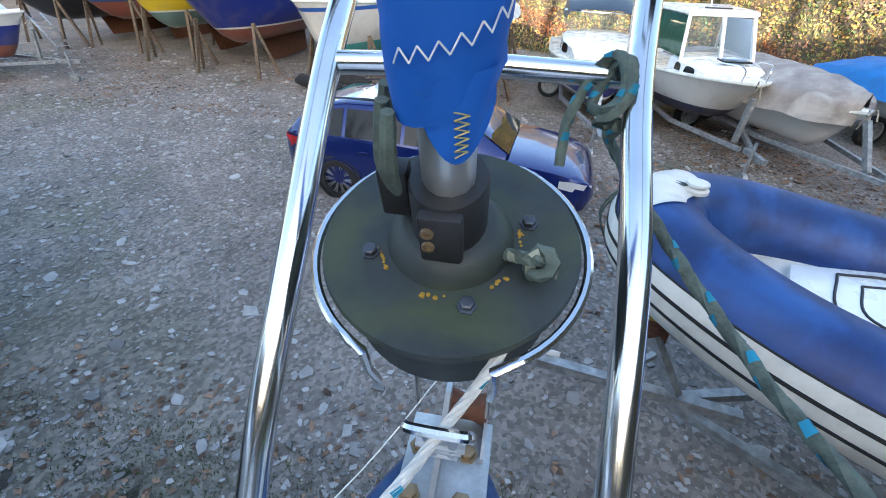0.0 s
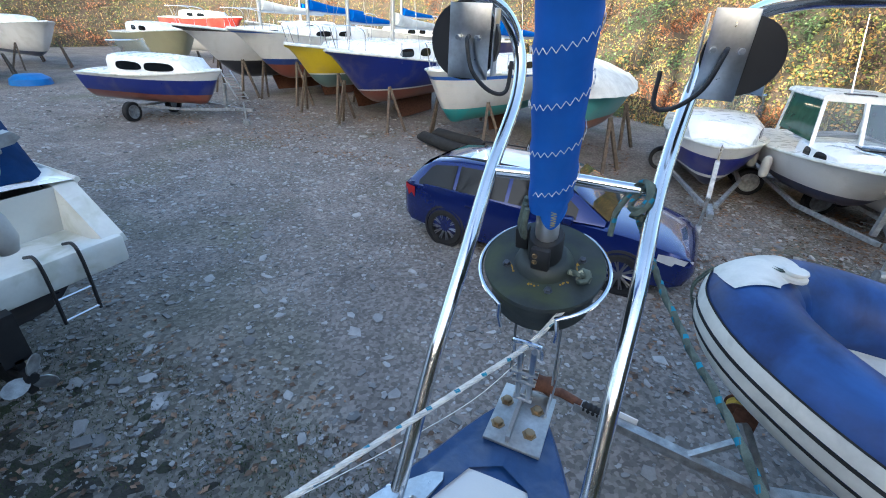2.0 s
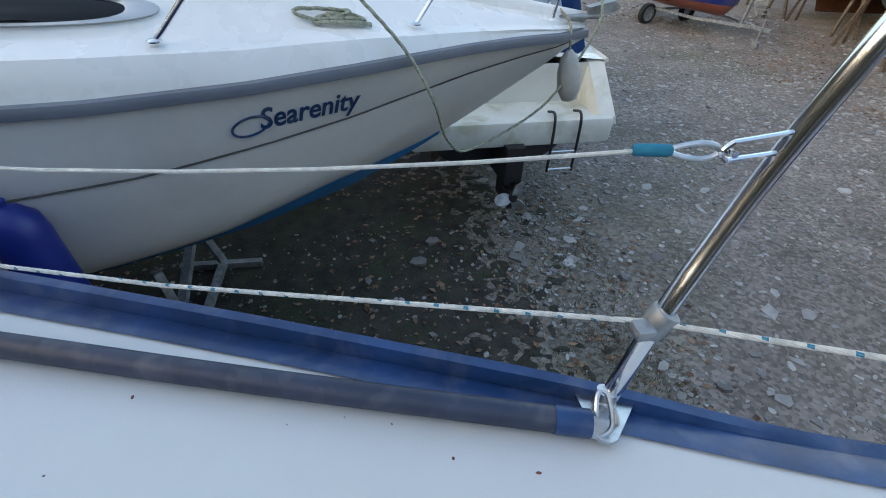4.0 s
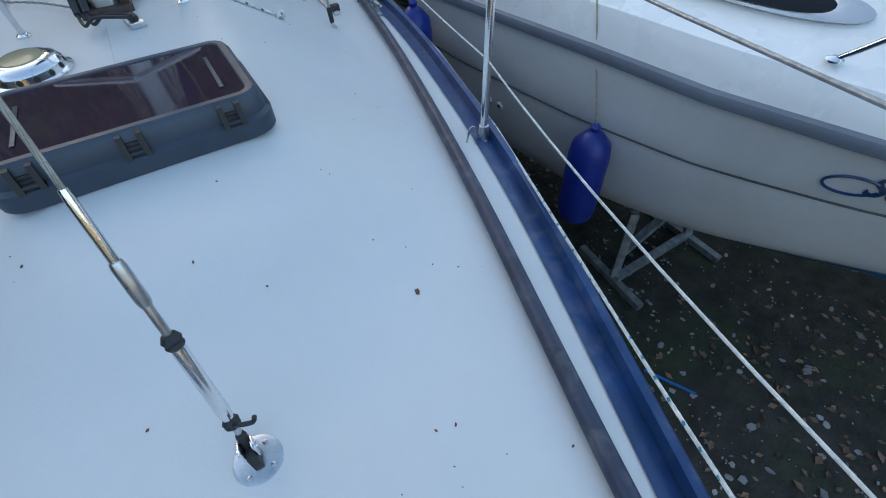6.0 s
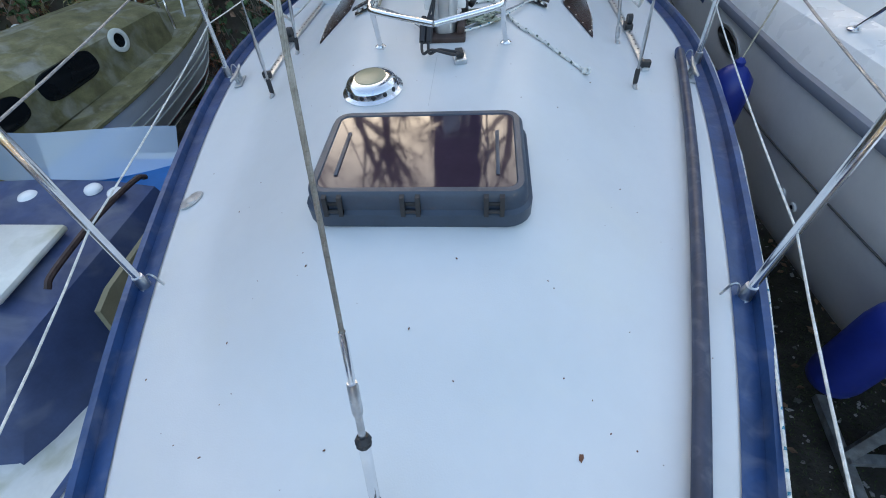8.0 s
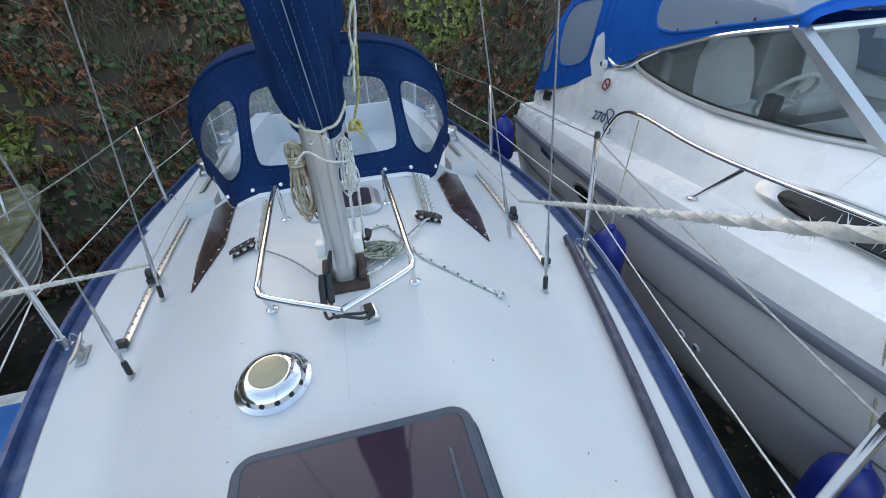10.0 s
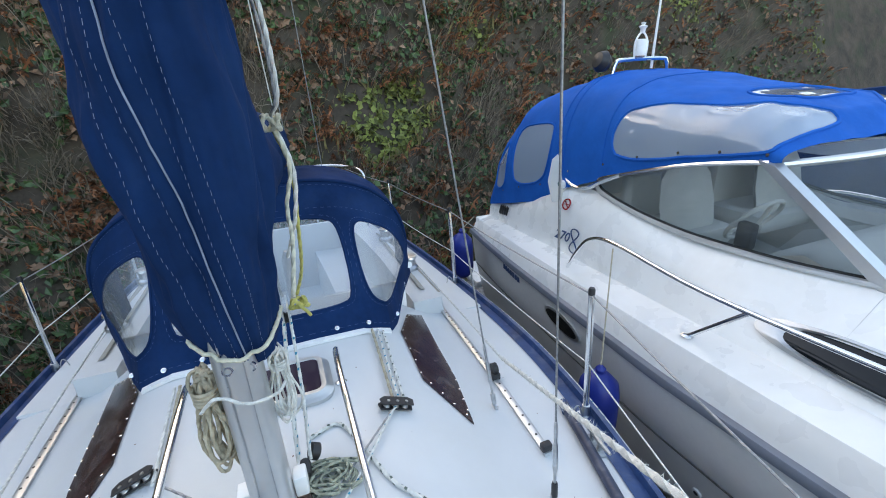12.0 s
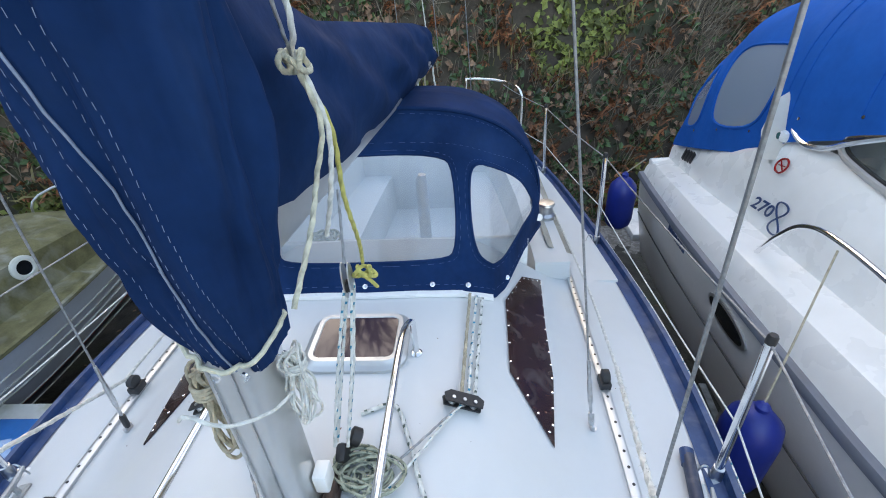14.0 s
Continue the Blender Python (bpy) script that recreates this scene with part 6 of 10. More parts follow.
# cabin top hatches and non-slip, rope on the foredeck
g = Geo()
za, zb = sea_deck_row(-1.55, 1)[10][2], sea_deck_row(-1.95, 1)[10][2]
m = Matrix.Translation((CX, -1.75, (za + zb) / 2 + 0.025)) @ Matrix.Rotation(math.atan2(za - zb, 0.4), 4, "X")
g.box((0, 0, 0), (0.62, 0.5, 0.04), 0.012, m)
fh = part("foredeck_hatch", g, M["alu"], SEA, "aluminium framed foredeck hatch")
g = Geo()
g.box((0, 0, 0.022), (0.54, 0.42, 0.006), 0.002, m)
part("pane", g, M["darkpane"], fh)
# guard rail
for sgn in (1, -1):
    def rp(y, dz, inset=0.16):
        return Vector((CX + sgn * max(0.03, sea_b(y) - inset), y, sea_sheer(y) + dz))
    g = Geo()
    line = [Vector((CX + sgn * (sea_b(-5.1) - 0.155), -5.12, 2.595)), rp(-4.96, 0.42, 0.12), rp(-4.80, 0.555, 0.105), rp(-4.54, 0.60, 0.09)] + [rp(y, d, i) for y, d, i in ((-3.9, 0.545, 0.10), (-3.0, 0.53, 0.12), (-2.2, 0.54, 0.13), (-1.5, 0.56, 0.14), (-0.6, 0.60, 0.12), (0.1, 0.62, 0.08), (0.42, 0.63, 0.04))]
    g.tube(curve(line, 6), 0.0125, 10)
    rl = part("guard_rail", g, M["steel"], SEA, "stainless guard rail")
    for y, fy in ((-3.68, -3.985), (-1.58, -1.93), (-0.42, -0.775), (0.28, 0.17)):
        g = Geo()
        a = rp(fy, interp(fy, [-4, -2, -0.78, 0.2], [0.24, 0.21, 0.15, 0.07]), 0.15)
        b3 = rp(y, interp(y, [-3.9, -3.0, -2.2, -1.5, -0.6, 0.1], [0.545, 0.53, 0.54, 0.56, 0.60, 0.62]), interp(y, [-3.9, -2.2, -0.6, 0.1], [0.10, 0.13, 0.12, 0.08]))
        g.tube([a, b3], 0.0115, 9)
        part("stanchion", g, M["steel"], rl)
        g = Geo()
        g.spin([(0.032, 0), (0.032, 0.006), (0.016, 0.014)], Matrix.Translation(a), 12)
        part("foot", g, M["steel"], rl)
# bow fitting and anchor
g = Geo()
g.box((CX, 0.34, 2.615), (0.10, 0.42, 0.03), 0.01)
g.prism([(0.44, 2.61), (0.62, 2.64), (0.66, 2.67), (0.62, 2.71), (0.44, 2.67)], 0, CX - 0.035, CX + 0.035)
part("bow_roller", g, M["galv"], SEA, "galvanised bow roller")
ANC = thing("anchor_fender", (CX + 0.12, 0.33, 2.09), "weathered grey fender bag hanging under the cruiser's bow", "fender")
g = Geo()
g.spin([(0, 0), (0.05, 0.02), (0.085, 0.10), (0.085, 0.22), (0.06, 0.33), (0.02, 0.38), (0, 0.385)], Matrix.Translation((CX + 0.13, 0.37, 2.08)) @ Matrix.Rotation(radians(10), 4, "X") @ Matrix.Scale(0.95, 4), 18)
part("bag", g, M["greyfender"], ANC)
g = Geo()
g.tube(curve([(CX + 0.13, 0.31, 2.43), (CX + 0.15, 0.29, 2.52), (CX + 0.12, 0.28, 2.60), (CX + 0.02, 0.24, 2.66)], 4), 0.009, 6)
part("lanyard", g, M["ropeb"], ANC)
# interior: seats, dash, wheel
g = Geo()
g.box((CX + 0.40, -4.75, 2.92), (0.55, 0.5, 0.14), 0.05)
g.box((CX + 0.40, -4.98, 3.12), (0.55, 0.14, 0.36), 0.05)
part("helm_seat", g, M["seat"], SEA, "cream vinyl helm seat")
g = Geo()
g.box((CX - 0.42, -4.75, 2.92), (0.6, 0.5, 0.14), 0.05)
g.box((CX - 0.42, -4.98, 3.15), (0.6, 0.14, 0.40), 0.05)
part("companion_seat", g, M["seat"], SEA, "cream vinyl seat with teal stripe")
g = Geo()
g.loft([[(CX + sx, y, z) for y, z in ((-3.5, 3.02), (-3.85, 3.10), (-4.05, 3.02), (-4.08, 2.6), (-3.5, 2.6))] for sx in (-0.56, 0.56)])
part("dashboard", g, M["seat"], SEA, "cream dashboard")
g = Geo()
m = Matrix.Translation((CX + 0.33, -4.28, 3.12)) @ Matrix.Rotation(radians(55), 4, "X")
g.tube([m @ Vector((0.17 * math.cos(a), 0.17 * math.sin(a), 0)) for a in np.linspace(0, 2 * math.pi, 33)], 0.014, 8)
for a in (90, 210, 330):
    g.tube([m @ Vector((0, 0, -0.03)), m @ Vector((0.165 * math.cos(radians(a)), 0.165 * math.sin(radians(a)), 0))], 0.012, 6)
part("steering_wheel", g, M["seat"], SEA, "cream steering wheel")
g = Geo()
g.box((CX + 0.55, -4.16, 3.10), (0.06, 0.10, 0.16), 0.02)
part("throttle", g, M["black"], SEA, "black throttle lever box")
g = Geo()
g.box((CX, -5.1, 2.45), (1.5, 3.1, 0.04), 0.01)
part("cockpit_sole", g, M["seat"], SEA)
for sgn in (-1, 1):
    g = Geo()
    g.loft([[(CX + sgn * x, y, z) for x, z in ((0.66, 2.45), (0.65, 2.80), (0.62, 2.96), (0.58, 2.98))] for y in (-4.0, -4.6, -5.3, -6.2)], closed=False)
    part("cockpit_lining", g, M["seat"], SEA, "cream moulded cockpit lining")
    for y, wv in ((-4.62, 0.46), (-5.55, 0.9)):
        g = Geo()
        g.loft([[(CX + sgn * 0.44 + x * wv / 2 * k, y - 0.10 * t - dy, 2.98 + 0.42 * t) for x, dy in ((-1, 0), (-0.7, 0.07), (0.7, 0.07), (1, 0), (0.7, -0.05), (-0.7, -0.05))] for t, k in ((0, 1), (0.4, 1.05), (0.8, 0.92), (1, 0.6))])
        part("seat_back", g, M["seat"], SEA, "cream moulded bucket seat back")


# name on the bow, number and warning disc on the quarter
def text_mesh(body, size, shear):
    cu = bpy.data.curves.new("lettering", "FONT")
    cu.body, cu.size, cu.shear, cu.resolution_u = body, size, shear, 3
    cu.offset = 0.004 * size / 0.2
    tmp = new("lettering", cu)
    me = tmp.to_mesh()
    vs_, fs_ = [tuple(v.co) for v in me.vertices], [tuple(p.vertices) for p in me.polygons]
    tmp.to_mesh_clear()
    bpy.data.objects.remove(tmp)
    return vs_, fs_
vs_, fs_ = text_mesh("Searenity", 0.165, 0.35)
wid = max(v[0] for v in vs_)
g = Geo()
g.add([sea_side(-1.60 + v[0] * 0.50 / wid, 2.315 + v[1] + v[0] * 0.03) + Vector((0.006, 0, 0)) for v in vs_], fs_)
part("name_lettering", g, M["navy"], SEA, "navy italic name on the bow", 0)
g = Geo()
g.tube([sea_side(-1.655 + 0.085 * math.cos(t) + 0.02, 2.34 + 0.05 * math.sin(t) + 0.02 * math.cos(t)) + Vector((0.006, 0, 0)) for t in np.linspace(0.6, 5.9, 26)], 0.006, 5)
part("flourish", g, M["navy"], SEA, "navy looped flourish before the name")
def quarter(y, w):
    r = sea_deck_row(y, 1)
    return Vector(r[4]).lerp(Vector(r[6]), w) + Vector((0.024, 0, 0.013)) * min(1.0, math.sin(math.pi * max(0.05, min(0.95, w))) + 0.25)
g = Geo()
ring = [quarter(-5.43 + 0.047 * math.cos(t), 0.80 + 0.09 * math.sin(t)) for t in np.linspace(0, 2 * math.pi, 25)]
g.tube(ring, 0.006, 5, cap=False)
g.tube([quarter(-5.455, 0.85), quarter(-5.405, 0.75)], 0.004, 5)
g.tube([quarter(-5.46, 0.80), quarter(-5.40, 0.80)], 0.003, 5)
part("warning_disc", g, M["red"], SEA, "red and white round warning sticker")
vs_, fs_ = text_mesh("270", 0.15, 0.3)
wid = max(v[0] for v in vs_)
g = Geo()
g.add([quarter(-5.52 + v[0] * 0.22 / wid, 0.20 + v[1] * 1.5) for v in vs_], fs_)
part("model_number", g, M["navy"], SEA, "navy slanting model number", 0)
g = Geo()
g.tube([quarter(-5.25 + 0.05 * math.sin(2 * t), 0.26 + 0.19 * math.cos(t)) for t in np.linspace(0, 2 * math.pi, 40)], 0.0055, 5)
part("model_mark", g, M["navy"], SEA)
g = Geo()
for k in range(7):
    g.box((0, 0, 0), (0.004, 0.035, 0.05), 0.0, Matrix.Translation(sea_side(-5.95 + k * 0.05, 2.27) + Vector((0.003, 0, 0))))
part("maker_bars", g, M["navy"], SEA, "navy maker's mark as plain bars")
for k in range(4):
    g = Geo()
    g.box((0, 0, 0), (0.01, 0.035, 0.11), 0.004, Matrix.Translation(quarter(-6.42 - k * 0.055, 0.55)) @ Matrix.Rotation(radians(-25), 4, "X"))
    part("vent_slot", g, M["black"], SEA, "dark louvre slot")
# trestle under the cruiser
STAND = thing("boat_stand", (-3.4, -2.6, 0), "grey timber and steel boat stand under the cruiser", "boat stand")
def beam(geo, p, q, w=0.07):
    p, q = Vector(p), Vector(q)
    d = (q - p).normalized()
    s = d.cross(Vector((0, 0, 1)))
    s = s.normalized() if s.length > 0.01 else Vector((1, 0, 0))
    u = s.cross(d)
    geo.loft([[c + s * a + u * b for a, b in ((-w / 2, -w / 2), (w / 2, -w / 2), (w / 2, w / 2), (-w / 2, w / 2))] for c in (p, q)])
for p, q in (((-2.83, -2.40, 0.06), (-2.92, -3.25, 0.06)), ((-3.93, -2.36, 0.06), (-3.97, -3.2, 0.06)), ((-2.86, -2.75, 0.10), (-3.95, -2.75, 0.10)), ((-2.88, -2.78, 0.10), (-2.95, -2.85, 0.85)), ((-3.94, -2.75, 0.10), (-3.80, -2.85, 0.85)), ((-2.90, -2.82, 0.35), (-3.85, -2.82, 0.75))):
    g = Geo()
    beam(g, p, q)
    part("beam", g, M["galv"], STAND, "", 0)
STAND2 = copy_thing(STAND, Matrix.Translation((-3.4, -5.6, 0)))
# blue fenders between the boats
def fender(x, y, ztop, zb, r, name="fender", label="dark blue cylindrical fender hanging on a lanyard", ma="fender", hang=None, tilt=0):
    f = thing(name, (x, y, zb), label, "fender", "fenders between the boats")
    hgt = ztop - zb
    g = Geo()
    m = Matrix.Translation((x, y, zb)) @ Matrix.Rotation(radians(tilt), 4, "X")
    g.spin([(0.0, 0.0), (r * 0.55, 0.015), (r * 0.9, 0.06), (r, 0.12), (r, hgt - 0.16), (r * 0.9, hgt - 0.08), (r * 0.5, hgt - 0.025), (r * 0.2, hgt), (0, hgt)], m, 24)
    part("body", g, M[ma], f)
    g = Geo()
    g.spin([(r * 0.22, 0), (r * 0.25, 0.03), (r * 0.1, 0.05)], m @ Matrix.Translation((0, 0, hgt - 0.01)), 10)
    part("eye", g, M[ma], f)
    if hang:
        g = Geo()
        g.tube([m @ Vector((0, 0, hgt + 0.03)), Vector(hang)], 0.005, 6)
        part("lanyard", g, M["ropeb"], f, "grey lanyard")
fender(-1.885, -2.66, 2.16, 1.50, 0.115, hang=(-1.96, -2.98, 3.03))
fender(-1.66, -4.20, 2.42, 1.88, 0.12, hang=(-1.965, -4.54, 2.99))
fender(-1.815, -6.57, 2.44, 1.92, 0.12, hang=(-1.98, -6.6, 2.58))


# ---------- the yard ahead: car, inflatable, trailers, laid-up boats ----------
def wheel(parent, m, r=0.32, w=0.21, rim_mat="rim", spokes=10):
    g = Geo()
    g.spin([(r * 0.70, -w / 2), (r * 0.93, -w / 2), (r, -w * 0.36), (r, w * 0.36), (r * 0.93, w / 2), (r * 0.70, w / 2), (r * 0.70, -w / 2)], m, 32, False)
    wh = part("wheel", g, M["tyre"], parent, "black tyre")
    g = Geo()
    g.spin([(r * 0.70, -w * 0.42), (r * 0.71, w * 0.44), (r * 0.66, w * 0.44), (r * 0.64, w * 0.12), (r * 0.30, w * 0.06), (0.004, w * 0.06)], m, 32, False)
    part("rim", g, M["black"] if spokes else M[rim_mat], wh, "dark wheel barrel")
    for k in range(spokes):
        g = Geo()
        a = 2 * math.pi * k / spokes
        for off in (-0.07, 0.07):
            p = [m @ Vector((math.cos(a + off * q) * rr, math.sin(a + off * q) * rr, w * h_)) for rr, q, h_ in ((r * 0.14, 1.5, 0.30), (r * 0.4, 1.0, 0.36), (r * 0.67, 1.3, 0.42))]
            g.tube(p, [r * 0.045, r * 0.036, r * 0.036], 5)
        part("spoke", g, M[rim_mat], wh, "alloy twin spoke")
    g = Geo()
    g.spin([(r * 0.16, w * 0.24), (r * 0.15, w * 0.36), (0, w * 0.37)], m, 14)
    part("hub", g, M[rim_mat], wh)
    return wh


# estate car: local x forward, built at the origin
CAR = thing("estate_car", (0, 0, 0), "dark metallic blue estate car parked on the gravel", "car")
XS = [-2.25, -2.20, -2.05, -1.80, -1.55, -1.38, -1.1, -0.6, 0.0, 0.5, 0.95, 1.30, 1.38, 1.7, 2.0, 2.16, 2.26]
ZB = [0.45, 0.36, 0.26, 0.24, 0.22, 0.20, 0.19, 0.19, 0.19, 0.19, 0.19, 0.19, 0.20, 0.22, 0.24, 0.28, 0.42]
ZW = [0.78, 0.93, 0.98, 0.985, 0.985, 0.98, 0.975, 0.96, 0.94, 0.925, 0.915, 0.90, 0.895, 0.85, 0.78, 0.70, 0.58]
HW = [0.70, 0.80, 0.86, 0.89, 0.90, 0.905, 0.905, 0.905, 0.905, 0.905, 0.90, 0.895, 0.89, 0.87, 0.82, 0.74, 0.60]
g = Geo()
rings = []
for x, b, t, w in zip(XS, ZB, ZW, HW):
    sec = [(-w * 0.86, b), (-w * 0.985, b + 0.05), (-w, b + (t - b) * 0.35), (-w * 1.005, b + (t - b) * 0.62), (-w * 0.985, b + (t - b) * 0.80), (-w * 0.95, t - 0.015), (-w * 0.86, t + 0.010), (-w * 0.45, t + 0.035), (0, t + 0.045)]
    sec = sec + [(-a, c) for a, c in sec[::-1][1:]]
    rings.append([(x, a, c) for a, c in sec])
rr = []
for i in range(len(rings) - 1):
    for t in (0, 0.5):
        rr.append([tuple(np.array(p) * (1 - t) + np.array(q) * t) for p, q in zip(rings[i], rings[i + 1])])
rr.append(rings[-1])
g.loft(rr)
part("body", g, M["carpaint"], CAR, "metallic blue body shell", 50)
GX = [-2.12, -1.95, -1.75, -1.3, -0.7, -0.1, 0.30, 0.62, 1.05]
GZ = [1.02, 1.22, 1.34, 1.405, 1.425, 1.42, 1.385, 1.27, 0.98]
GW = [0.72, 0.68, 0.64, 0.625, 0.63, 0.63, 0.62, 0.66, 0.74]
g = Geo()
rings = []
for x, z, w in zip(GX, GZ, GW):
    zb = 0.93
    wb = 0.855 if -2.0 < x < 0.9 else 0.80
    rings.append([(x, -wb, zb), (x, -w - (wb - w) * 0.12, zb + (z - zb) * 0.86), (x, -w * 0.9, zb + (z - zb) * 0.975), (x, -w * 0.5, z), (x, 0, z + 0.012), (x, w * 0.5, z), (x, w * 0.9, zb + (z - zb) * 0.975), (x, w + (wb - w) * 0.12, zb + (z - zb) * 0.86), (x, wb, zb)])
g.loft(rings)
part("cabin", g, M["carpaint"], CAR, "metallic blue roof and pillars", 45)
for sgn in (-1, 1):
    def side(x, f):
        i = max(0, min(len(GX) - 2, sum(1 for v in GX if v <= x) - 1))
        t = (x - GX[i]) / (GX[i + 1] - GX[i])
        z, w = GZ[i] + (GZ[i + 1] - GZ[i]) * t, GW[i] + (GW[i + 1] - GW[i]) * t
        wb = 0.855
        return Vector((x, sgn * (wb + (w + (wb - w) * 0.12 - wb) * f + 0.008), 0.93 + (z - 0.93) * 0.86 * f))
    for nm, a, b, e0, e1 in (("quarter_window", -1.92, -1.30, 0.35, 0.98), ("rear_door_window", -1.24, -0.42, 0.98, 0.98), ("front_door_window", -0.36, 0.66, 0.98, 0.62)):
        g = Geo()
        g.loft([[side(x, 0.10), side(x, max(0.15, interp((x - a) / (b - a), [0, 0.3, 0.7, 1], [e0, 0.97, 0.97, e1]) - 0.02))] for x in np.linspace(a, b, 9)], closed=False)
        part(nm, g, M["darkpane"], CAR, "dark tinted side glass")
    g = Geo()
    g.tube([(-1.7, sgn * 0.60, 1.40), (-1.3, sgn * 0.59, 1.445), (-0.2, sgn * 0.60, 1.455), (0.1, sgn * 0.60, 1.43)], 0.014, 6)
    part("roof_rail", g, M["black"], CAR, "black roof rail")
    for x in (-0.95, 0.10):
        g = Geo()
        g.box((x, sgn * 0.905, 0.79), (0.17, 0.02, 0.025), 0.006)
        part("door_handle", g, M["carpaint"], CAR)
    g = Geo()
    g.box((0.58, sgn * 0.96, 0.97), (0.14, 0.16, 0.11), 0.03)
    part("door_mirror", g, M["carpaint"], CAR)
    g = Geo()
    g.loft([[(x, sgn * y, z) for z in (z0, z1)] for x, y, z0, z1 in ((1.78, 0.865, 0.66, 0.76), (1.95, 0.835, 0.62, 0.755), (2.12, 0.75, 0.60, 0.70), (2.22, 0.62, 0.58, 0.66))], closed=False)
    part("headlight", g, M["lamp"], CAR, "clear headlight")
    g = Geo()
    g.loft([[(x, sgn * y, z) for z in (0.72, 0.90)] for x, y in ((-1.98, 0.872), (-2.12, 0.835), (-2.22, 0.77), (-2.25, 0.6))], closed=False)
    part("tail_light", g, M["red"], CAR, "red tail light")
    for x in (-1.38, 1.38):
        g = Geo()
        g.spin([(0.365, -0.02), (0.365, 0.012), (0.33, 0.014), (0.33, -0.02), (0.365, -0.02)], Matrix.Translation((x, sgn * 0.895, 0.335)) @ Matrix.Rotation(radians(-90 * sgn), 4, "X"), 28, False)
        part("wheel_arch", g, M["black"], CAR, "dark wheel arch")
        wheel(CAR, Matrix.Translation((x, sgn * 0.815, 0.32)) @ Matrix.Rotation(radians(-90 * sgn), 4, "X"))
g = Geo()
g.grid(lambda u, v: (interp(v, [0, 1], [1.08, 0.40]), (u - 0.5) * interp(v, [0, 1], [1.42, 1.20]), interp(v, [0, 1], [0.975, 1.365]) + 0.02 - 0.03 * abs(u - 0.5)), 8, 6)
part("windscreen", g, M["darkpane"], CAR, "windscreen")
g = Geo()
g.grid(lambda u, v: (interp(v, [0, 1], [-2.16, -1.86]), (u - 0.5) * 1.2, interp(v, [0, 1], [1.02, 1.31])), 6, 4)
part("rear_window", g, M["darkpane"], CAR, "dark rear window")
g = Geo()
g.box((-2.255, 0, 0.62), (0.012, 0.52, 0.11), 0.003)
part("number_plate", g, M["gel"], CAR, "plain number plate")
# pale lamp glass colour stands in for the reflection on the roof
g = Geo()
g.grid(lambda u, v: (interp(u, [0, 1], [-1.2, 0.05]), (v - 0.5) * 0.9, 1.44 - 0.02 * abs(v - 0.5)), 6, 4)
part("glass_roof", g, M["lamp"], CAR, "glass roof with its pale reflection in the colour")
CAR.matrix_world = pose(-1.02, 6.15, 0, 0, 0, -5.0)

# rigid inflatable on its trailer
RIB = thing("inflatable_boat", (0, 0, 0), "navy and white rigid inflatable boat on a road trailer", "inflatable boat")
def rib_axis(t, sgn):
    """Tube centre: t 0 at the nose to 1 at the stern; local bow along +y."""
    y = interp(t, [0, 0.06, 0.16, 0.32, 0.55, 1], [-0.04, -0.13, -0.44, -1.05, -2.0, -4.2])
    x = interp(t, [0, 0.06, 0.16, 0.32, 0.55, 1], [0.0, 0.25, 0.50, 0.68, 0.75, 0.75])
    z = interp(t, [0, 0.1, 0.3, 0.6, 1], [0.26, 0.22, 0.10, 0.0, 0.0])
    return Vector((sgn * x, y, z))
for sgn in (-1, 1):
    line = curve([rib_axis(t, sgn) for t in (0, 0.06, 0.16, 0.32, 0.55, 0.78, 1)], 7)
    def tube_ring(i, a0, a1, off, n=20):
        p = line[i]
        d = (line[min(i + 1, len(line) - 1)] - line[max(i - 1, 0)]).normalized()
        if i == 0:
            d = Vector((sgn, 0, 0))
        out = d.cross(Vector((0, 0, 1))).normalized() * (1 if sgn < 0 else -1)
        up = Vector((0, 0, 1))
        r = 0.30 + off
        return [p + (out * math.cos(a) + up * math.sin(a)) * r for a in np.linspace(a0, a1, n)]
    g = Geo()
    g.loft([tube_ring(i, 0, 2 * math.pi * 23 / 24, 0, 24) for i in range(len(line))])
    tb = part("tube", g, M["hypalon"], RIB, "navy inflated side tube", 60)
    for a0, a1, ma, off in ((0.44, 0.48, "rubber", 0.008), (0.17, 0.44, "ribwhite", 0.006), (0.10, 0.17, "rubber", 0.010), (-0.16, 0.10, "ribwhite", 0.006), (-0.23, -0.16, "rubber", 0.010), (-0.62, -0.23, "ribwhite", 0.006)):
        g = Geo()
        rings = []
        for i in range(len(line)):
            rings.append(tube_ring(i, a0, a1, off, 6))
        g.loft(rings, closed=False)
        part("band", g, M[ma], tb, "rubbing band along the tube")
    g = Geo()
    g.loft([tube_ring(i, interp(i, [0, 4, 9], [0.5, 0.75, 1.15]), interp(i, [0, 7], [2.2, 1.8]), 0.007, 12) for i in range(8)], closed=False)
    part("bow_patch", g, M["ribwhite"], tb, "white bow patch round the nose")
g = Geo()
g.spin([(0.0, 0.0), (0.075, 0.0), (0.075, 0.02), (0.05, 0.03), (0.05, 0.045), (0.07, 0.05), (0.065, 0.062), (0, 0.064)], Matrix.Translation((0.0, -0.20, 0.53)), 24)
part("bow_bollard", g, M["ribwhite"], RIB, "grey bow bollard")
g = Geo()
g.grid(lambda u, v: Vector(((u - 0.5) * (0.5 + 0.9 * min(1, v * 4)), -0.5 - v * 3.6, 0.10)), 4, 8)
part("floor", g, M["ribwhite"], RIB, "white inner floor")
g = Geo()
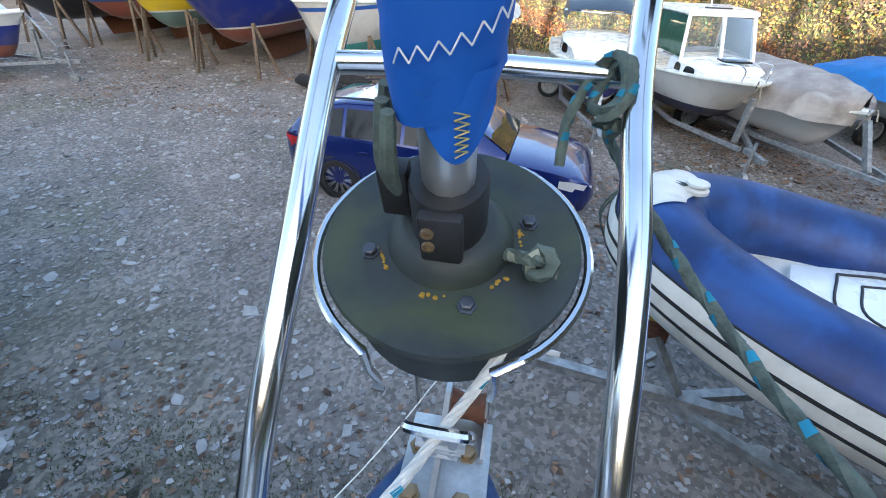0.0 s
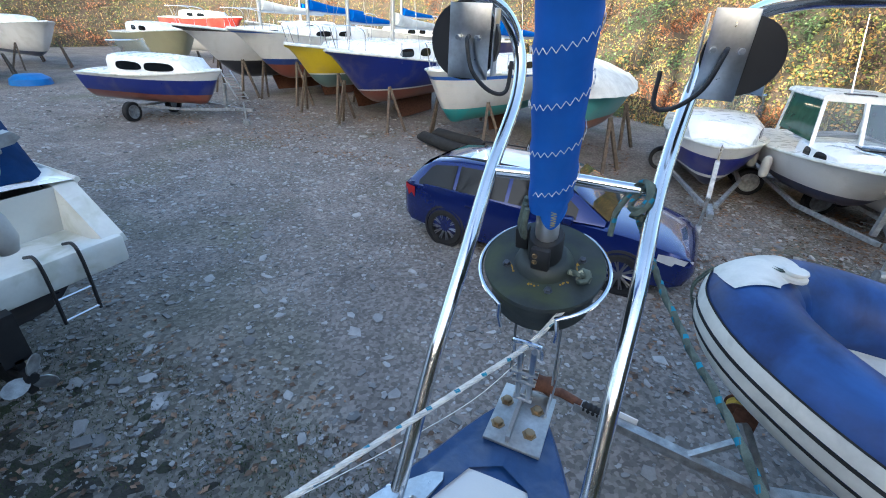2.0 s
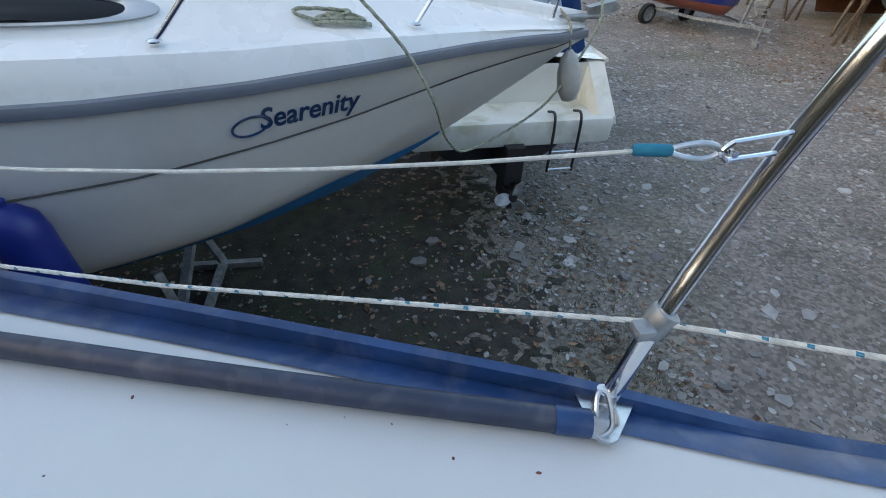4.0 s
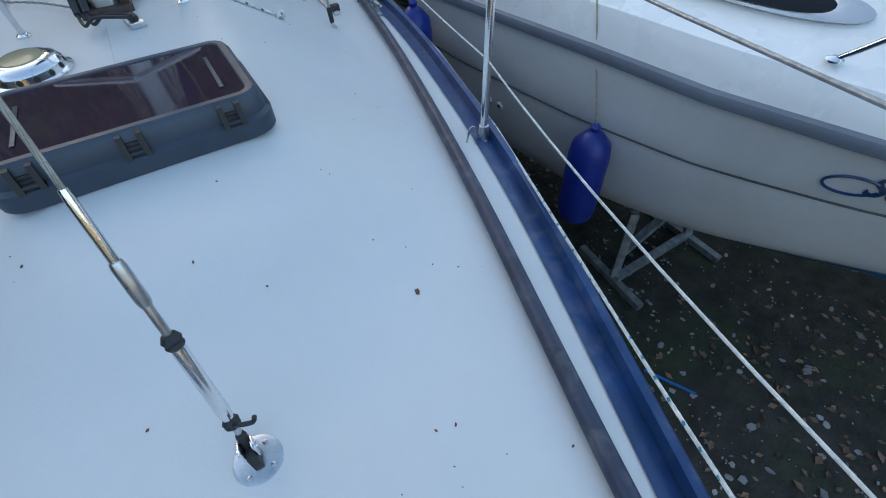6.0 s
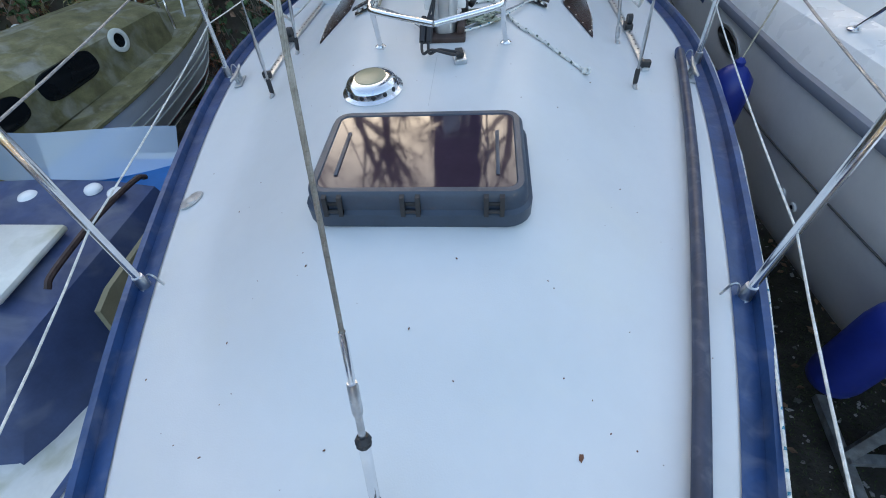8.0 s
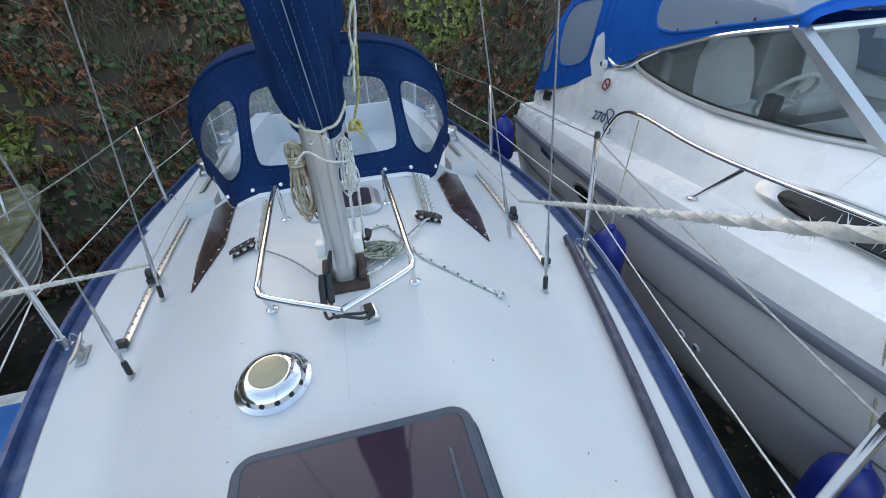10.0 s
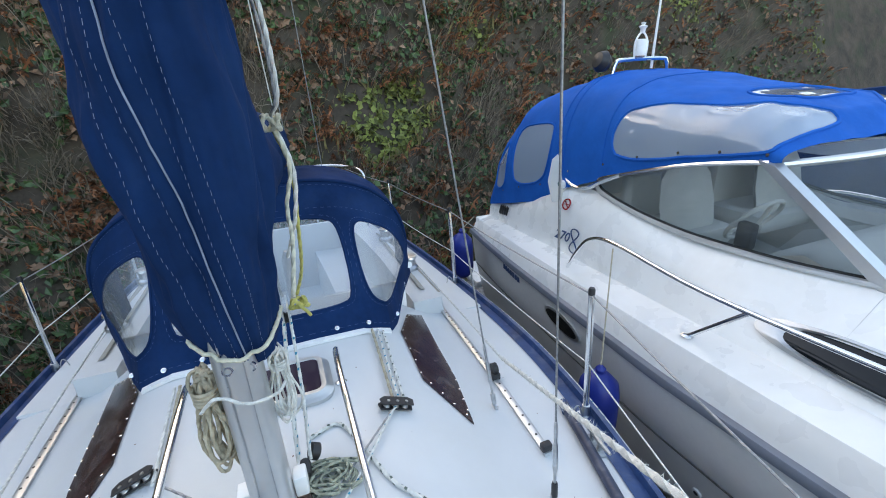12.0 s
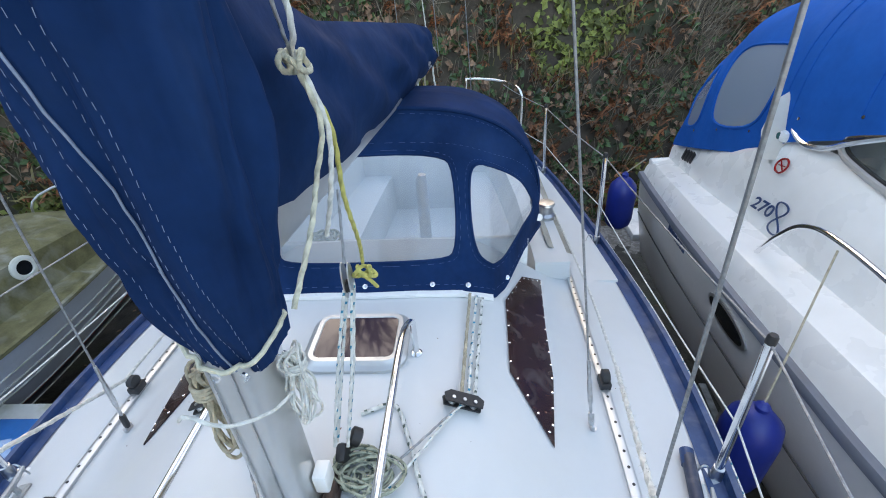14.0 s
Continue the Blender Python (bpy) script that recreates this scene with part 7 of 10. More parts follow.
g.loft([[(x * f, -1.5 + (y + 1.5) * f, z) for x, y in ((-0.20, -0.85), (0.20, -0.85), (0.46, -1.35), (0.46, -2.2), (-0.46, -2.2), (-0.46, -1.35))] for f, z in ((1, 0.08), (1, 0.145), (0.97, 0.155), (0.5, 0.162))])
part("locker", g, M["gel"], RIB, "white bow locker lid")
g = Geo()
for k in (1.0, 0.72):
    g.tube(curve([(0.22 * k, -1.5 + 0.42 * k, 0.164), (0.36 * k, -1.5 + 0.1 * k, 0.164), (0.30 * k, -1.5 - 0.30 * k, 0.164), (-0.30 * k, -1.5 - 0.30 * k, 0.164), (-0.36 * k, -1.5 + 0.1 * k, 0.164), (-0.22 * k, -1.5 + 0.42 * k, 0.164), (0.22 * k, -1.5 + 0.42 * k, 0.164)], 6), 0.008, 6)
part("locker_seal", g, M["black"], RIB, "dark oval locker seal")
g = Geo()
g.loft([[(0, y + 0.25, zk), (0.30 * f, y, zk + 0.16), (0.66 * f, y, 0.02), (-0.66 * f, y, 0.02), (-0.30 * f, y, zk + 0.16)] for y, f, zk in ((-0.25, 0.15, -0.10), (-0.8, 0.7, -0.50), (-1.6, 1.0, -0.74), (-4.1, 1.05, -0.88))])
part("hull", g, M["gelold"], RIB, "white rigid hull under the tubes")
RIB.matrix_world = pose(1.0, 2.53, 1.47, 0, 0, 65)
RM = pose(1.25, 2.08, 0, 0, 0, 80)

TRL = thing("boat_trailer", (0, 0, 0), "galvanised boat trailer with rusty winch and jockey wheel", "boat trailer")
def rail(parent, p, q, w=0.07, ma="galv", name="rail", label=""):
    g = Geo()
    beam(g, p, q, w)
    return part(name, g, M[ma], parent, label, 0)
rail(TRL, (0, 1.15, 0.55), (0, -0.6, 0.55), 0.08, label="galvanised drawbar")
for sgn in (-1, 1):
    rail(TRL, (0, -0.1, 0.52), (sgn * 0.62, -1.4, 0.50), 0.07)
    rail(TRL, (sgn * 0.62, -1.4, 0.50), (sgn * 0.62, -4.0, 0.50), 0.07)
    wheel(TRL, Matrix.Translation((sgn * 0.88, -2.6, 0.30)) @ Matrix.Rotation(radians(-90 * sgn), 4, "X"), 0.30, 0.17, "galv", 0)
rail(TRL, (-0.62, -1.5, 0.52), (0.62, -1.5, 0.52), 0.07)
rail(TRL, (-0.62, -2.6, 0.45), (0.62, -2.6, 0.45), 0.07)
rail(TRL, (0, -0.19, 0.54), (0.20, 0.06, 0.90), 0.07, name="winch_post")
rail(TRL, (0, 0.30, 0.56), (0.14, 0.02, 0.80), 0.045, name="brace")
g = Geo()
g.spin([(0.02, -0.06), (0.085, -0.06), (0.085, -0.052), (0.04, -0.048), (0.04, 0.04), (0.085, 0.045), (0.085, 0.053), (0.02, 0.053)], Matrix.Translation((0.265, 0.108, 0.95)) @ Matrix.Rotation(radians(90), 4, "Y"), 20)
wi = part("winch", g, M["rust"], TRL, "rusty winch drum")
g = Geo()
g.spin([(0.042, -0.046), (0.070, -0.042), (0.072, 0.034), (0.042, 0.038)], Matrix.Translation((0.265, 0.108, 0.95)) @ Matrix.Rotation(radians(90), 4, "Y"), 20)
part("strap", g, mat("yellow_webbing", (0.46, 0.29, 0.03), 0.85, var=0.3, scale=30, bump=0.002, bscale=200), wi, "yellow webbing strap on the drum")
g = Geo()
g.box((0.20, 0.05, 0.93), (0.014, 0.15, 0.15), 0.004)
g.box((0.33, 0.05, 0.93), (0.014, 0.15, 0.15), 0.004)
g.box((0.265, 0.00, 0.89), (0.14, 0.05, 0.03), 0.004)
part("winch_frame", g, M["rust"], wi)
g = Geo()
g.tube([(-0.01, -0.21, 1.26), (-0.01, -0.22, 1.10)], 0.03, 10)
g.spin([(0.02, -0.05), (0.06, -0.05), (0.065, 0.05), (0.02, 0.05)], Matrix.Translation((-0.01, -0.24, 1.09)) @ Matrix.Rotation(radians(90), 4, "Y"), 18)
part("keel_roller", g, M["rubber"], TRL, "black rubber keel roller")
g = Geo()
g.tube([(0, 1.1, 0.58), (0, 1.28, 0.60), (0, 1.36, 0.57)], [0.035, 0.04, 0.03], 10)
part("hitch", g, M["rust"], TRL, "rusty coupling head")
g = Geo()
g.spin([(0.030, 0.0), (0.046, 0.01), (0.038, 0.03), (0.048, 0.05), (0.038, 0.07), (0.048, 0.09), (0.038, 0.11), (0.046, 0.13), (0.030, 0.15)], Matrix.Translation((0, 0.94, 0.575)) @ Matrix.Rotation(radians(-90), 4, "X"), 16)
part("gaiter", g, M["rubber"], TRL, "black ribbed rubber gaiter")
g = Geo()
g.box((0.055, 0.75, 0.60), (0.012, 0.16, 0.07), 0.002)
part("plate", g, M["gel"], TRL, "small white plate")
TRL.matrix_world = RM


# hull generator for the laid-up boats: local bow along +y, z from the ground
def boat_hull(L, B, zk, zs_bow, zs_mid, zs_st, stem=0.22, transom=0.75, full=0.5, deep=0.0, n=26):
    rings = []
    for i in range(n + 1):
        s = i / n
        y = L / 2 - s * L
        b = B / 2 * (1 - (1 - min(1, s / 0.5)) ** 2.0) ** 0.75 * (1 - (1 - transom) * max(0, (s - 0.5) / 0.5) ** 2) + 0.02
        zs = interp(s, [0, 0.5, 1], [zs_bow, zs_mid, zs_st])
        k = zk + (zs_bow - 0.05 - zk) * (1 - smooth01(s / stem)) ** 1.5 if s < stem else zk + deep * max(0, (s - 0.6) / 0.4) ** 1.5
        e = full + 0.5 * (1 - smooth01(s / 0.45))
        row = []
        for v in np.linspace(1, 0, 12):
            row.append((b * v ** e, y, k + (zs - k) * v ** 1.25))
        rings.append(row + [(-x, yy, z) for x, yy, z in row[::-1][1:]])
    return rings


def laid_up(name, label, place, L, B, zk, zs, bands, keel=None, deck=True, cabin=None, mast=None, cover=None, stands=4, stem=0.22, transom=0.75, full=0.5, trailer=False, rail_h=0.0, screen=None, fore_rail=True, deep=0.0, tongue=1.25, pane=0.2):
    bt = thing(name, (0, 0, 0), label, "sailing boat" if mast else "boat", "boats laid up in the yard")
    rings = boat_hull(L, B, zk, *zs, stem=stem, transom=transom, full=full, deep=deep)
    g = Geo()
    g.loft(rings, closed=False)
    g.add(rings[-1], [tuple(range(len(rings[-1])))])
    part("hull", g, banded(name + "_paint", bands), bt)
    if deck:
        g = Geo()
        g.loft([[(p[0] * f, p[1], p[2] + 0.02 + 0.07 * (1 - f * f)) for p, f in ((r[0], 0.985), (r[0], 0.6), (r[0], 0.2), (r[-1], 0.2), (r[-1], 0.6), (r[-1], 0.985))] for r in rings], closed=False)
        part("deck", g, M["gel"], bt, "white deck")
        for sgn in (0, -1):
            g = Geo()
            g.tube([Vector(r[sgn]) + Vector((0, 0, 0.015)) for r in rings], 0.03, 6)
            part("gunwale", g, M["gelold"], bt)
    if keel:
        y0, y1, zt = keel
        g = Geo()
        g.loft([[(sx * w, y, z) for sx, y in ((0, y0 - (zt - z) * 0.4), (1, (y0 * 2 + y1) / 3), (0.8, (y0 + 2 * y1) / 3), (0, y1), (-0.8, (y0 + 2 * y1) / 3), (-1, (y0 * 2 + y1) / 3))] for z, w in ((zt + 0.2, 0.14), (0.08, 0.09))])
        part("keel", g, M["rust"], bt, "dull red keel")
    if cabin:
        for k, (y0, y1, w, z0, z1) in enumerate(cabin):
            g = Geo()
            g.loft([[(x * ww, y, z) for x, z in ((1.0, z0), (0.97, z0 + (z1 - z0) * 0.75), (0.85, z1 - 0.02), (0.4, z1 + 0.03), (-0.4, z1 + 0.03), (-0.85, z1 - 0.02), (-0.97, z0 + (z1 - z0) * 0.75), (-1.0, z0))] for y, ww, z1 in ((y0, w * 0.62, z0 + 0.05), (y0 - (y0 - y1) * 0.15, w * 0.78, z1 - 0.04), (y0 - (y0 - y1) * 0.5, w, z1), (y1, w, z1))])
            cb = part("cabin", g, M["gel"], bt, "white coachroof")
            for sgn in (-1, 1):
                for f in (0.36, 0.72 if pane > 0.25 else 0.65):
                    d = y0 - y1
                    fit_ = lambda t, h: (sgn * (w * interp(t, [0, 0.15, 0.5, 1], [0.62, 0.78, 1, 1]) * (1 - 0.04 * h)), y0 - t * d, z0 + (z1 - z0) * h)
                    edge_ = blunt([(f - pane / 2 + 0.03, 0.70), (f - pane / 2, 0.30), (f + pane / 2, 0.26), (f + pane / 2 - 0.01, 0.74)], 0.2)
                    g = Geo()
                    g.loft([[Vector(fit_(*p)) + Vector((sgn * o, 0, 0)) for p in edge_] for o in (-0.03, 0.012)])
                    part("window", g, M["darkpane"], cb, "dark cabin window")
    if screen:
        y, w, z0, z1 = screen
        g = Geo()
        g.loft([[Vector((x * w, y + 0.35 * (1 - abs(x) ** 2) - (0.28 if z == z1 else 0), z)) for x in np.linspace(-1, 1, 9)] for z in (z0, z1)], closed=False)
        ob = part("windscreen", g, M["pane"], bt, "clear windscreen")
        ob.visible_shadow = False
        g = Geo()
        g.tube([Vector((x * w, y + 0.35 * (1 - abs(x) ** 2) - 0.28, z1)) for x in np.linspace(-1, 1, 9)], 0.018, 6)
        part("screen_rail", g, M["steel"], bt)
    if mast:
        y, hgt = mast
        g = Geo()
        g.tube([(0, y, zs[1] + 0.2), (0, y - 0.1, hgt)], [0.07, 0.055], 10)
        ms = part("mast", g, M["alu"], bt, "aluminium mast")
        g = Geo()
        g.tube([(0, y - 0.1, zs[1] + 1.0), (0, y - L * 0.38, zs[1] + 0.95)], 0.055, 8)
        part("boom", g, M["alu"], bt)
        g = Geo()
        cw = M["canvasblue"] if cover == "blue" else M["tarpwhite"]
        g.tube([(0, y - 0.15, zs[1] + 1.25), (0, y - L * 0.15, zs[1] + 1.12), (0, y - L * 0.36, zs[1] + 1.05)], [0.20, 0.15, 0.08], 10)
        part("sail_cover", g, cw, bt, "canvas boom cover")
        for sx, yy in ((-1, 0), (1, 0), (0, 1)):
            g = Geo()
            g.tube([(0, y - 0.1, hgt - 0.3), (sx * B * 0.42, y - 0.1, zs[1]) if yy == 0 else (0, L / 2 - 0.1, zs[0])], 0.006, 5)
            part("stay", g, M["wire"], bt)
        for yy in (y - 1.0, y - 2.3, y + 1.0):
            for sgn in (-1, 1):
                g = Geo()
                wx = interp(-yy, [-p[0][1] for p in rings], [p[0][0] for p in rings]) - 0.05
                g.tube([(sgn * wx, yy, zs[1]), (sgn * wx, yy, zs[1] + 0.6)], 0.013, 6)
                part("stanchion", g, M["steel"], bt)
    if fore_rail and mast:
        g = Geo()
        zb = zs[0]
        g.tube(curve([(-0.55, L / 2 - 1.1, zb), (-0.5, L / 2 - 1.0, zb + 0.6), (0, L / 2 + 0.1, zb + 0.65), (0.5, L / 2 - 1.0, zb + 0.6), (0.55, L / 2 - 1.1, zb)], 6), 0.014, 7)
        g.tube([(-0.15, L / 2 - 0.3, zb), (-0.14, L / 2 - 0.1, zb + 0.62)], 0.013, 6)
        g.tube([(0.15, L / 2 - 0.3, zb), (0.14, L / 2 - 0.1, zb + 0.62)], 0.013, 6)
        part("pulpit", g, M["steel"], bt, "stainless pulpit")
    if trailer:
        for sgn in (-1, 1):
            rail(bt, (sgn * 0.1, L / 2 + tongue - 0.35, 0.5), (sgn * B * 0.32, L / 2 - 1.2, 0.48), 0.07, name="trailer_rail")
            rail(bt, (sgn * B * 0.32, L / 2 - 1.2, 0.48), (sgn * B * 0.32, -L / 2 + 0.6, 0.48), 0.07, name="trailer_rail")
            wheel(bt, Matrix.Translation((sgn * B * 0.44, -L * 0.12, 0.31)) @ Matrix.Rotation(radians(-90 * sgn), 4, "X"), 0.31, 0.18, "galv", 0)
        rail(bt, (-B * 0.4, -L * 0.12, 0.42), (B * 0.4, -L * 0.12, 0.42), 0.07, name="axle")
        rail(bt, (0, L / 2 + tongue - 0.35, 0.5), (0, L / 2 + tongue + 0.25, 0.5), 0.09, name="drawbar")
        rail(bt, (0, L / 2 + tongue - 0.75, 0.5), (0, L / 2 + 0.06, zk + 0.72), 0.08, name="winch_post")
        g = Geo()
        g.tube([(0.09, L / 2 + tongue, 0.75), (0.09, L / 2 + tongue, 0.2)], 0.028, 8)
        g.spin([(0.03, -0.04), (0.11, -0.04), (0.11, 0.04), (0.03, 0.04)], Matrix.Translation((0.09, L / 2 + tongue, 0.115)) @ Matrix.Rotation(radians(90), 4, "Y"), 16)
        part("jockey_wheel", g, M["galv"], bt, "jockey wheel")
        g = Geo()
        g.tube(curve([(0, L / 2 - 0.05, zs[0] - 0.25), (0, L / 2 + 0.1, zk + 0.9), (0, L / 2 + 0.2, zk + 0.75)], 4), 0.012, 5)
        part("winch_strap", g, M["ropeb"], bt)
    else:
        rnd_ = random.Random(len(name))
        for k in range(stands):
            sgn = -1 if k % 2 else 1
            yy = L * (0.27 if k < 2 else -0.2)
            wx = B * (0.36 if k < 2 else 0.46)
            top = (sgn * wx, yy, zk + (zs[1] - zk) * 0.50)
            for dx, dy in ((0.10, 0.30), (0.42, -0.28)):
                g = Geo()
                beam(g, top, (sgn * (wx + dx), yy + dy, 0.0), 0.08)
                part("shore", g, M["wood"], bt, "weathered timber shore", 0)
    bt.matrix_world = place
    return bt


WHITE, RED_AF, NAVY_P, BLUE_P, TEAL = (0.74, 0.74, 0.72), (0.26, 0.075, 0.05), (0.012, 0.018, 0.06), (0.012, 0.028, 0.22), (0.06, 0.42, 0.42)
def bow_at(x, y, heading, L):
    """Place so that the bow stands over (x, y); heading: degrees, 0 along +y, anticlockwise."""
    a = radians(heading)
    return Matrix.Translation((x + math.sin(a) * L / 2, y - math.cos(a) * L / 2, 0)) @ Matrix.Rotation(a, 4, "Z")


laid_up("blue_sloop", "navy blue sailing boat with red antifouling on timber shores", bow_at(-8.5, 10.3, 174, 7.6), 7.6, 2.6, 0.75, (2.42, 2.05, 2.0),
        [(1.22, RED_AF), (1.26, WHITE), (2.5, BLUE_P)], keel=(0.6, -2.0, 0.8), cabin=[(2.2, -1.2, 0.95, 2.05, 2.62)], mast=(0.6, 9.5), cover="white", stem=0.35)
laid_up("white_sloop", "white sailing boat with blue sheer stripe and turquoise bottom", bow_at(-5.3, 10.4, 168, 7.4), 7.4, 2.5, 0.62, (2.13, 1.95, 1.9),
        [(1.08, TEAL), (1.90, WHITE), (1.99, (0.03, 0.12, 0.45)), (2.3, WHITE)], keel=(0.5, -1.6, 0.7), cabin=[(1.6, -1.4, 0.9, 1.95, 2.4)], mast=(0.4, 9.0), cover="blue", stem=0.2, full=0.42)
laid_up("yellow_sloop", "yellow sailing boat with grey-green bottom on shores", bow_at(-11.0, 11.4, 172, 6.6), 6.6, 2.3, 0.95, (2.42, 2.1, 2.05),
        [(1.45, (0.13, 0.22, 0.22)), (1.50, WHITE), (2.5, (0.62, 0.47, 0.015))], keel=(0.3, -1.5, 1.0), cabin=[(1.4, -1.2, 0.85, 2.1, 2.5)], mast=(0.3, 9.0), cover="blue", stem=0.3)
laid_up("white_red_yacht", "white sailing yacht with blue boot top and red antifouling", bow_at(-14.1, 12.0, 170, 9.0), 9.0, 2.9, 0.9, (2.75, 2.4, 2.3),
        [(1.50, RED_AF), (1.72, (0.02, 0.06, 0.25)), (2.62, WHITE), (2.68, (0.03, 0.12, 0.45)), (2.9, WHITE)], keel=(0.6, -2.2, 0.95), cabin=[(2.2, -1.6, 1.0, 2.4, 2.85)], mast=(0.8, 12), cover="blue", stem=0.32)
laid_up("black_white_yacht", "white topsided yacht with black bottom laid up ashore", bow_at(-17.2, 12.2, 165, 9.0), 9.0, 2.9, 0.7, (2.74, 2.35, 2.25),
        [(1.45, (0.012, 0.014, 0.022)), (2.55, (0.62, 0.63, 0.63)), (2.9, (0.03, 0.025, 0.025))], keel=(0.6, -2.2, 0.8), cabin=[(2.2, -1.6, 1.0, 2.35, 2.75)], mast=(0.8, 12), cover="white", stem=0.35)
laid_up("cabin_cruiser", "small blue and white cabin boat with red bottom on a trailer", bow_at(-12.35, 9.93, 282, 4.6), 4.6, 2.0, 0.55, (1.62, 1.42, 1.4),
        [(0.88, RED_AF), (1.34, BLUE_P), (1.8, WHITE)], cabin=[(1.75, -1.1, 0.80, 1.42, 1.98)], screen=(-0.7, 0.72, 1.95, 2.38), tongue=0.7, pane=0.34, trailer=True, stem=0.2, transom=0.9, full=0.4)
teal = laid_up("covered_dayboat", "teal and orange round-bilged boat under a white tarpaulin", bow_at(-1.45, 9.9, 181, 6.0), 6.0, 2.3, 0.85, (1.95, 1.85, 1.85),
        [(1.32, (0.38, 0.12, 0.05)), (1.88, (0.10, 0.36, 0.34)), (2.1, WHITE)], deck=False, stem=0.12, transom=0.6, full=0.45)
def tarp(name, label, place, L, B, z0, ridge, ma, seed, hang=0.28):
    """A cover draped over a boat with a ridge and wrinkles."""
    g = Geo()
    def f(u, v):
        y = L / 2 - u * L
        b = B / 2 * (1 - (1 - min(1, u / 0.4)) ** 2) ** 0.6 * (1 - 0.2 * max(0, (u - 0.5) / 0.5) ** 2) + 0.05
        t = v * 2 - 1
        drop = hang * smooth01((abs(t) - 0.8) / 0.2)
        r = ridge * math.sin(math.pi * min(1, max(0.03, u)) ** 0.6) ** 0.5
        return Vector((t * b * 1.03, y, z0 + r * (1 - abs(t) ** 1.4) - drop + 0.05 * noise.noise((t * 3, y * 2.5, seed))))
    g.grid(f, 40, 30)
    ob = solo(name, g, ma, label, "tarpaulin", at=(0, 0, 0), smooth=60)
    ob.matrix_world = place
tarp("white_tarpaulin", "white wrinkled tarpaulin tied over the teal boat", bow_at(-1.45, 9.85, 181, 6.1), 6.1, 2.4, 2.0, 0.62, M["tarpwhite"], 3, 0.08)
cd = laid_up("blue_white_cuddy", "white cuddy cabin motor boat with navy hull on a trailer", bow_at(1.6, 9.2, 178, 4.9), 4.9, 2.1, 0.42, (1.36, 1.28, 1.2),
        [(0.66, NAVY_P), (0.72, WHITE), (1.12, (0.014, 0.022, 0.20)), (1.6, WHITE)], cabin=[(1.9, -0.2, 0.85, 1.3, 1.72)], screen=(-0.1, 0.85, 1.70, 2.12), trailer=True, stem=0.16, transom=0.95, full=0.32)
g = Geo()
g.loft([[(x * w, y, z) for x, z in ((1, 1.95), (0.9, z1 - 0.06), (0.5, z1), (-0.5, z1), (-0.9, z1 - 0.06), (-1, 1.95))] for y, w, z1 in ((-0.1, 0.80, 2.16), (-0.5, 0.85, 2.36), (-1.7, 0.85, 2.40))], closed=False)
ob = part("canopy_roof", g, M["hatchgrey"], cd, "grey-blue canopy")
pl = laid_up("pilot_boat", "white pilothouse fishing boat with navy bottom on a trailer", bow_at(3.95, 8.2, 187, 5.0), 5.0, 2.15, 0.55, (1.46, 1.26, 1.15),
        [(0.84, (0.02, 0.03, 0.08)), (1.6, WHITE)], cabin=[(1.9, 0.5, 0.75, 1.26, 1.62)], trailer=True, stem=0.30, transom=0.95, full=0.26, tongue=0.75)
ORIGIN[pl] = Vector((0, 0, 0))
g = Geo()
g.loft([[(x * w, y, z) for x, y in ((0.62, 0.62), (-0.62, 0.62), (-0.72, -0.75), (0.72, -0.75))] for z, w in ((2.30, 1.02), (2.33, 1.10), (2.39, 1.08), (2.42, 0.95))])
rf_ = part("wheelhouse_roof", g, M["gel"], pl, "white wheelhouse roof")
g = Geo()
g.tube([(0.05, 0.1, 2.40), (0.08, 0.0, 2.75), (0.16, -0.25, 3.75)], [0.018, 0.012, 0.006], 6)
part("aerial", g, M["gel"], rf_, "white whip aerial")
g = Geo()
g.box((0.05, 0.42, 2.425), (0.5, 0.10, 0.03), 0.01)
part("roof_hatch", g, M["black"], rf_, "dark roof hatch edge")
for sx in (-1, 1):
    g = Geo()
    g.tube(curve([(sx * 0.62, 1.25, 1.38), (sx * 0.60, 1.28, 1.62), (sx * 0.42, 2.05, 1.72), (sx * 0.22, 2.35, 1.70), (sx * 0.20, 2.36, 1.46)], 5), 0.012, 6)
    part("bow_rail", g, M["steel"], pl, "low stainless bow rail")
for (x0, y0), (x1, y1) in (((0.70, 0.95), (0.62, 0.58)), ((-0.70, 0.95), (-0.62, 0.58)), ((0, 1.1), (0, 0.66)), ((0.74, -0.7), (0.70, -0.7)), ((-0.74, -0.7), (-0.70, -0.7))):
    g = Geo()
    beam(g, (x0, y0, 1.5), (x1, y1, 2.32), 0.06)
    part("window_post", g, M["gel"], pl)
for sx in (-1, 1):
    g = Geo()
    g.loft([[(sx * 0.69, 0.93, 1.6), (sx * 0.62, 0.58, 2.30)], [(sx * 0.03, 1.06, 1.6), (sx * 0.03, 0.64, 2.30)]], closed=False)
    part("front_window", g, M["pane"], pl, "clear wheelhouse window").visible_shadow = False
    g = Geo()
    g.loft([[(sx * 0.71, 0.90, 1.6), (sx * 0.63, 0.56, 2.30)], [(sx * 0.74, -0.68, 1.6), (sx * 0.70, -0.68, 2.30)]], closed=False)
    part("side_window", g, mat("green_glass", (0.03, 0.10, 0.06), 0.06, var=0.2), pl, "green tinted side window")
g = Geo()
g.box((0, 1.55, 1.68), (0.5, 0.32, 0.03), 0.01)
part("fore_hatch", g, M["darkpane"], pl, "dark fore hatch")
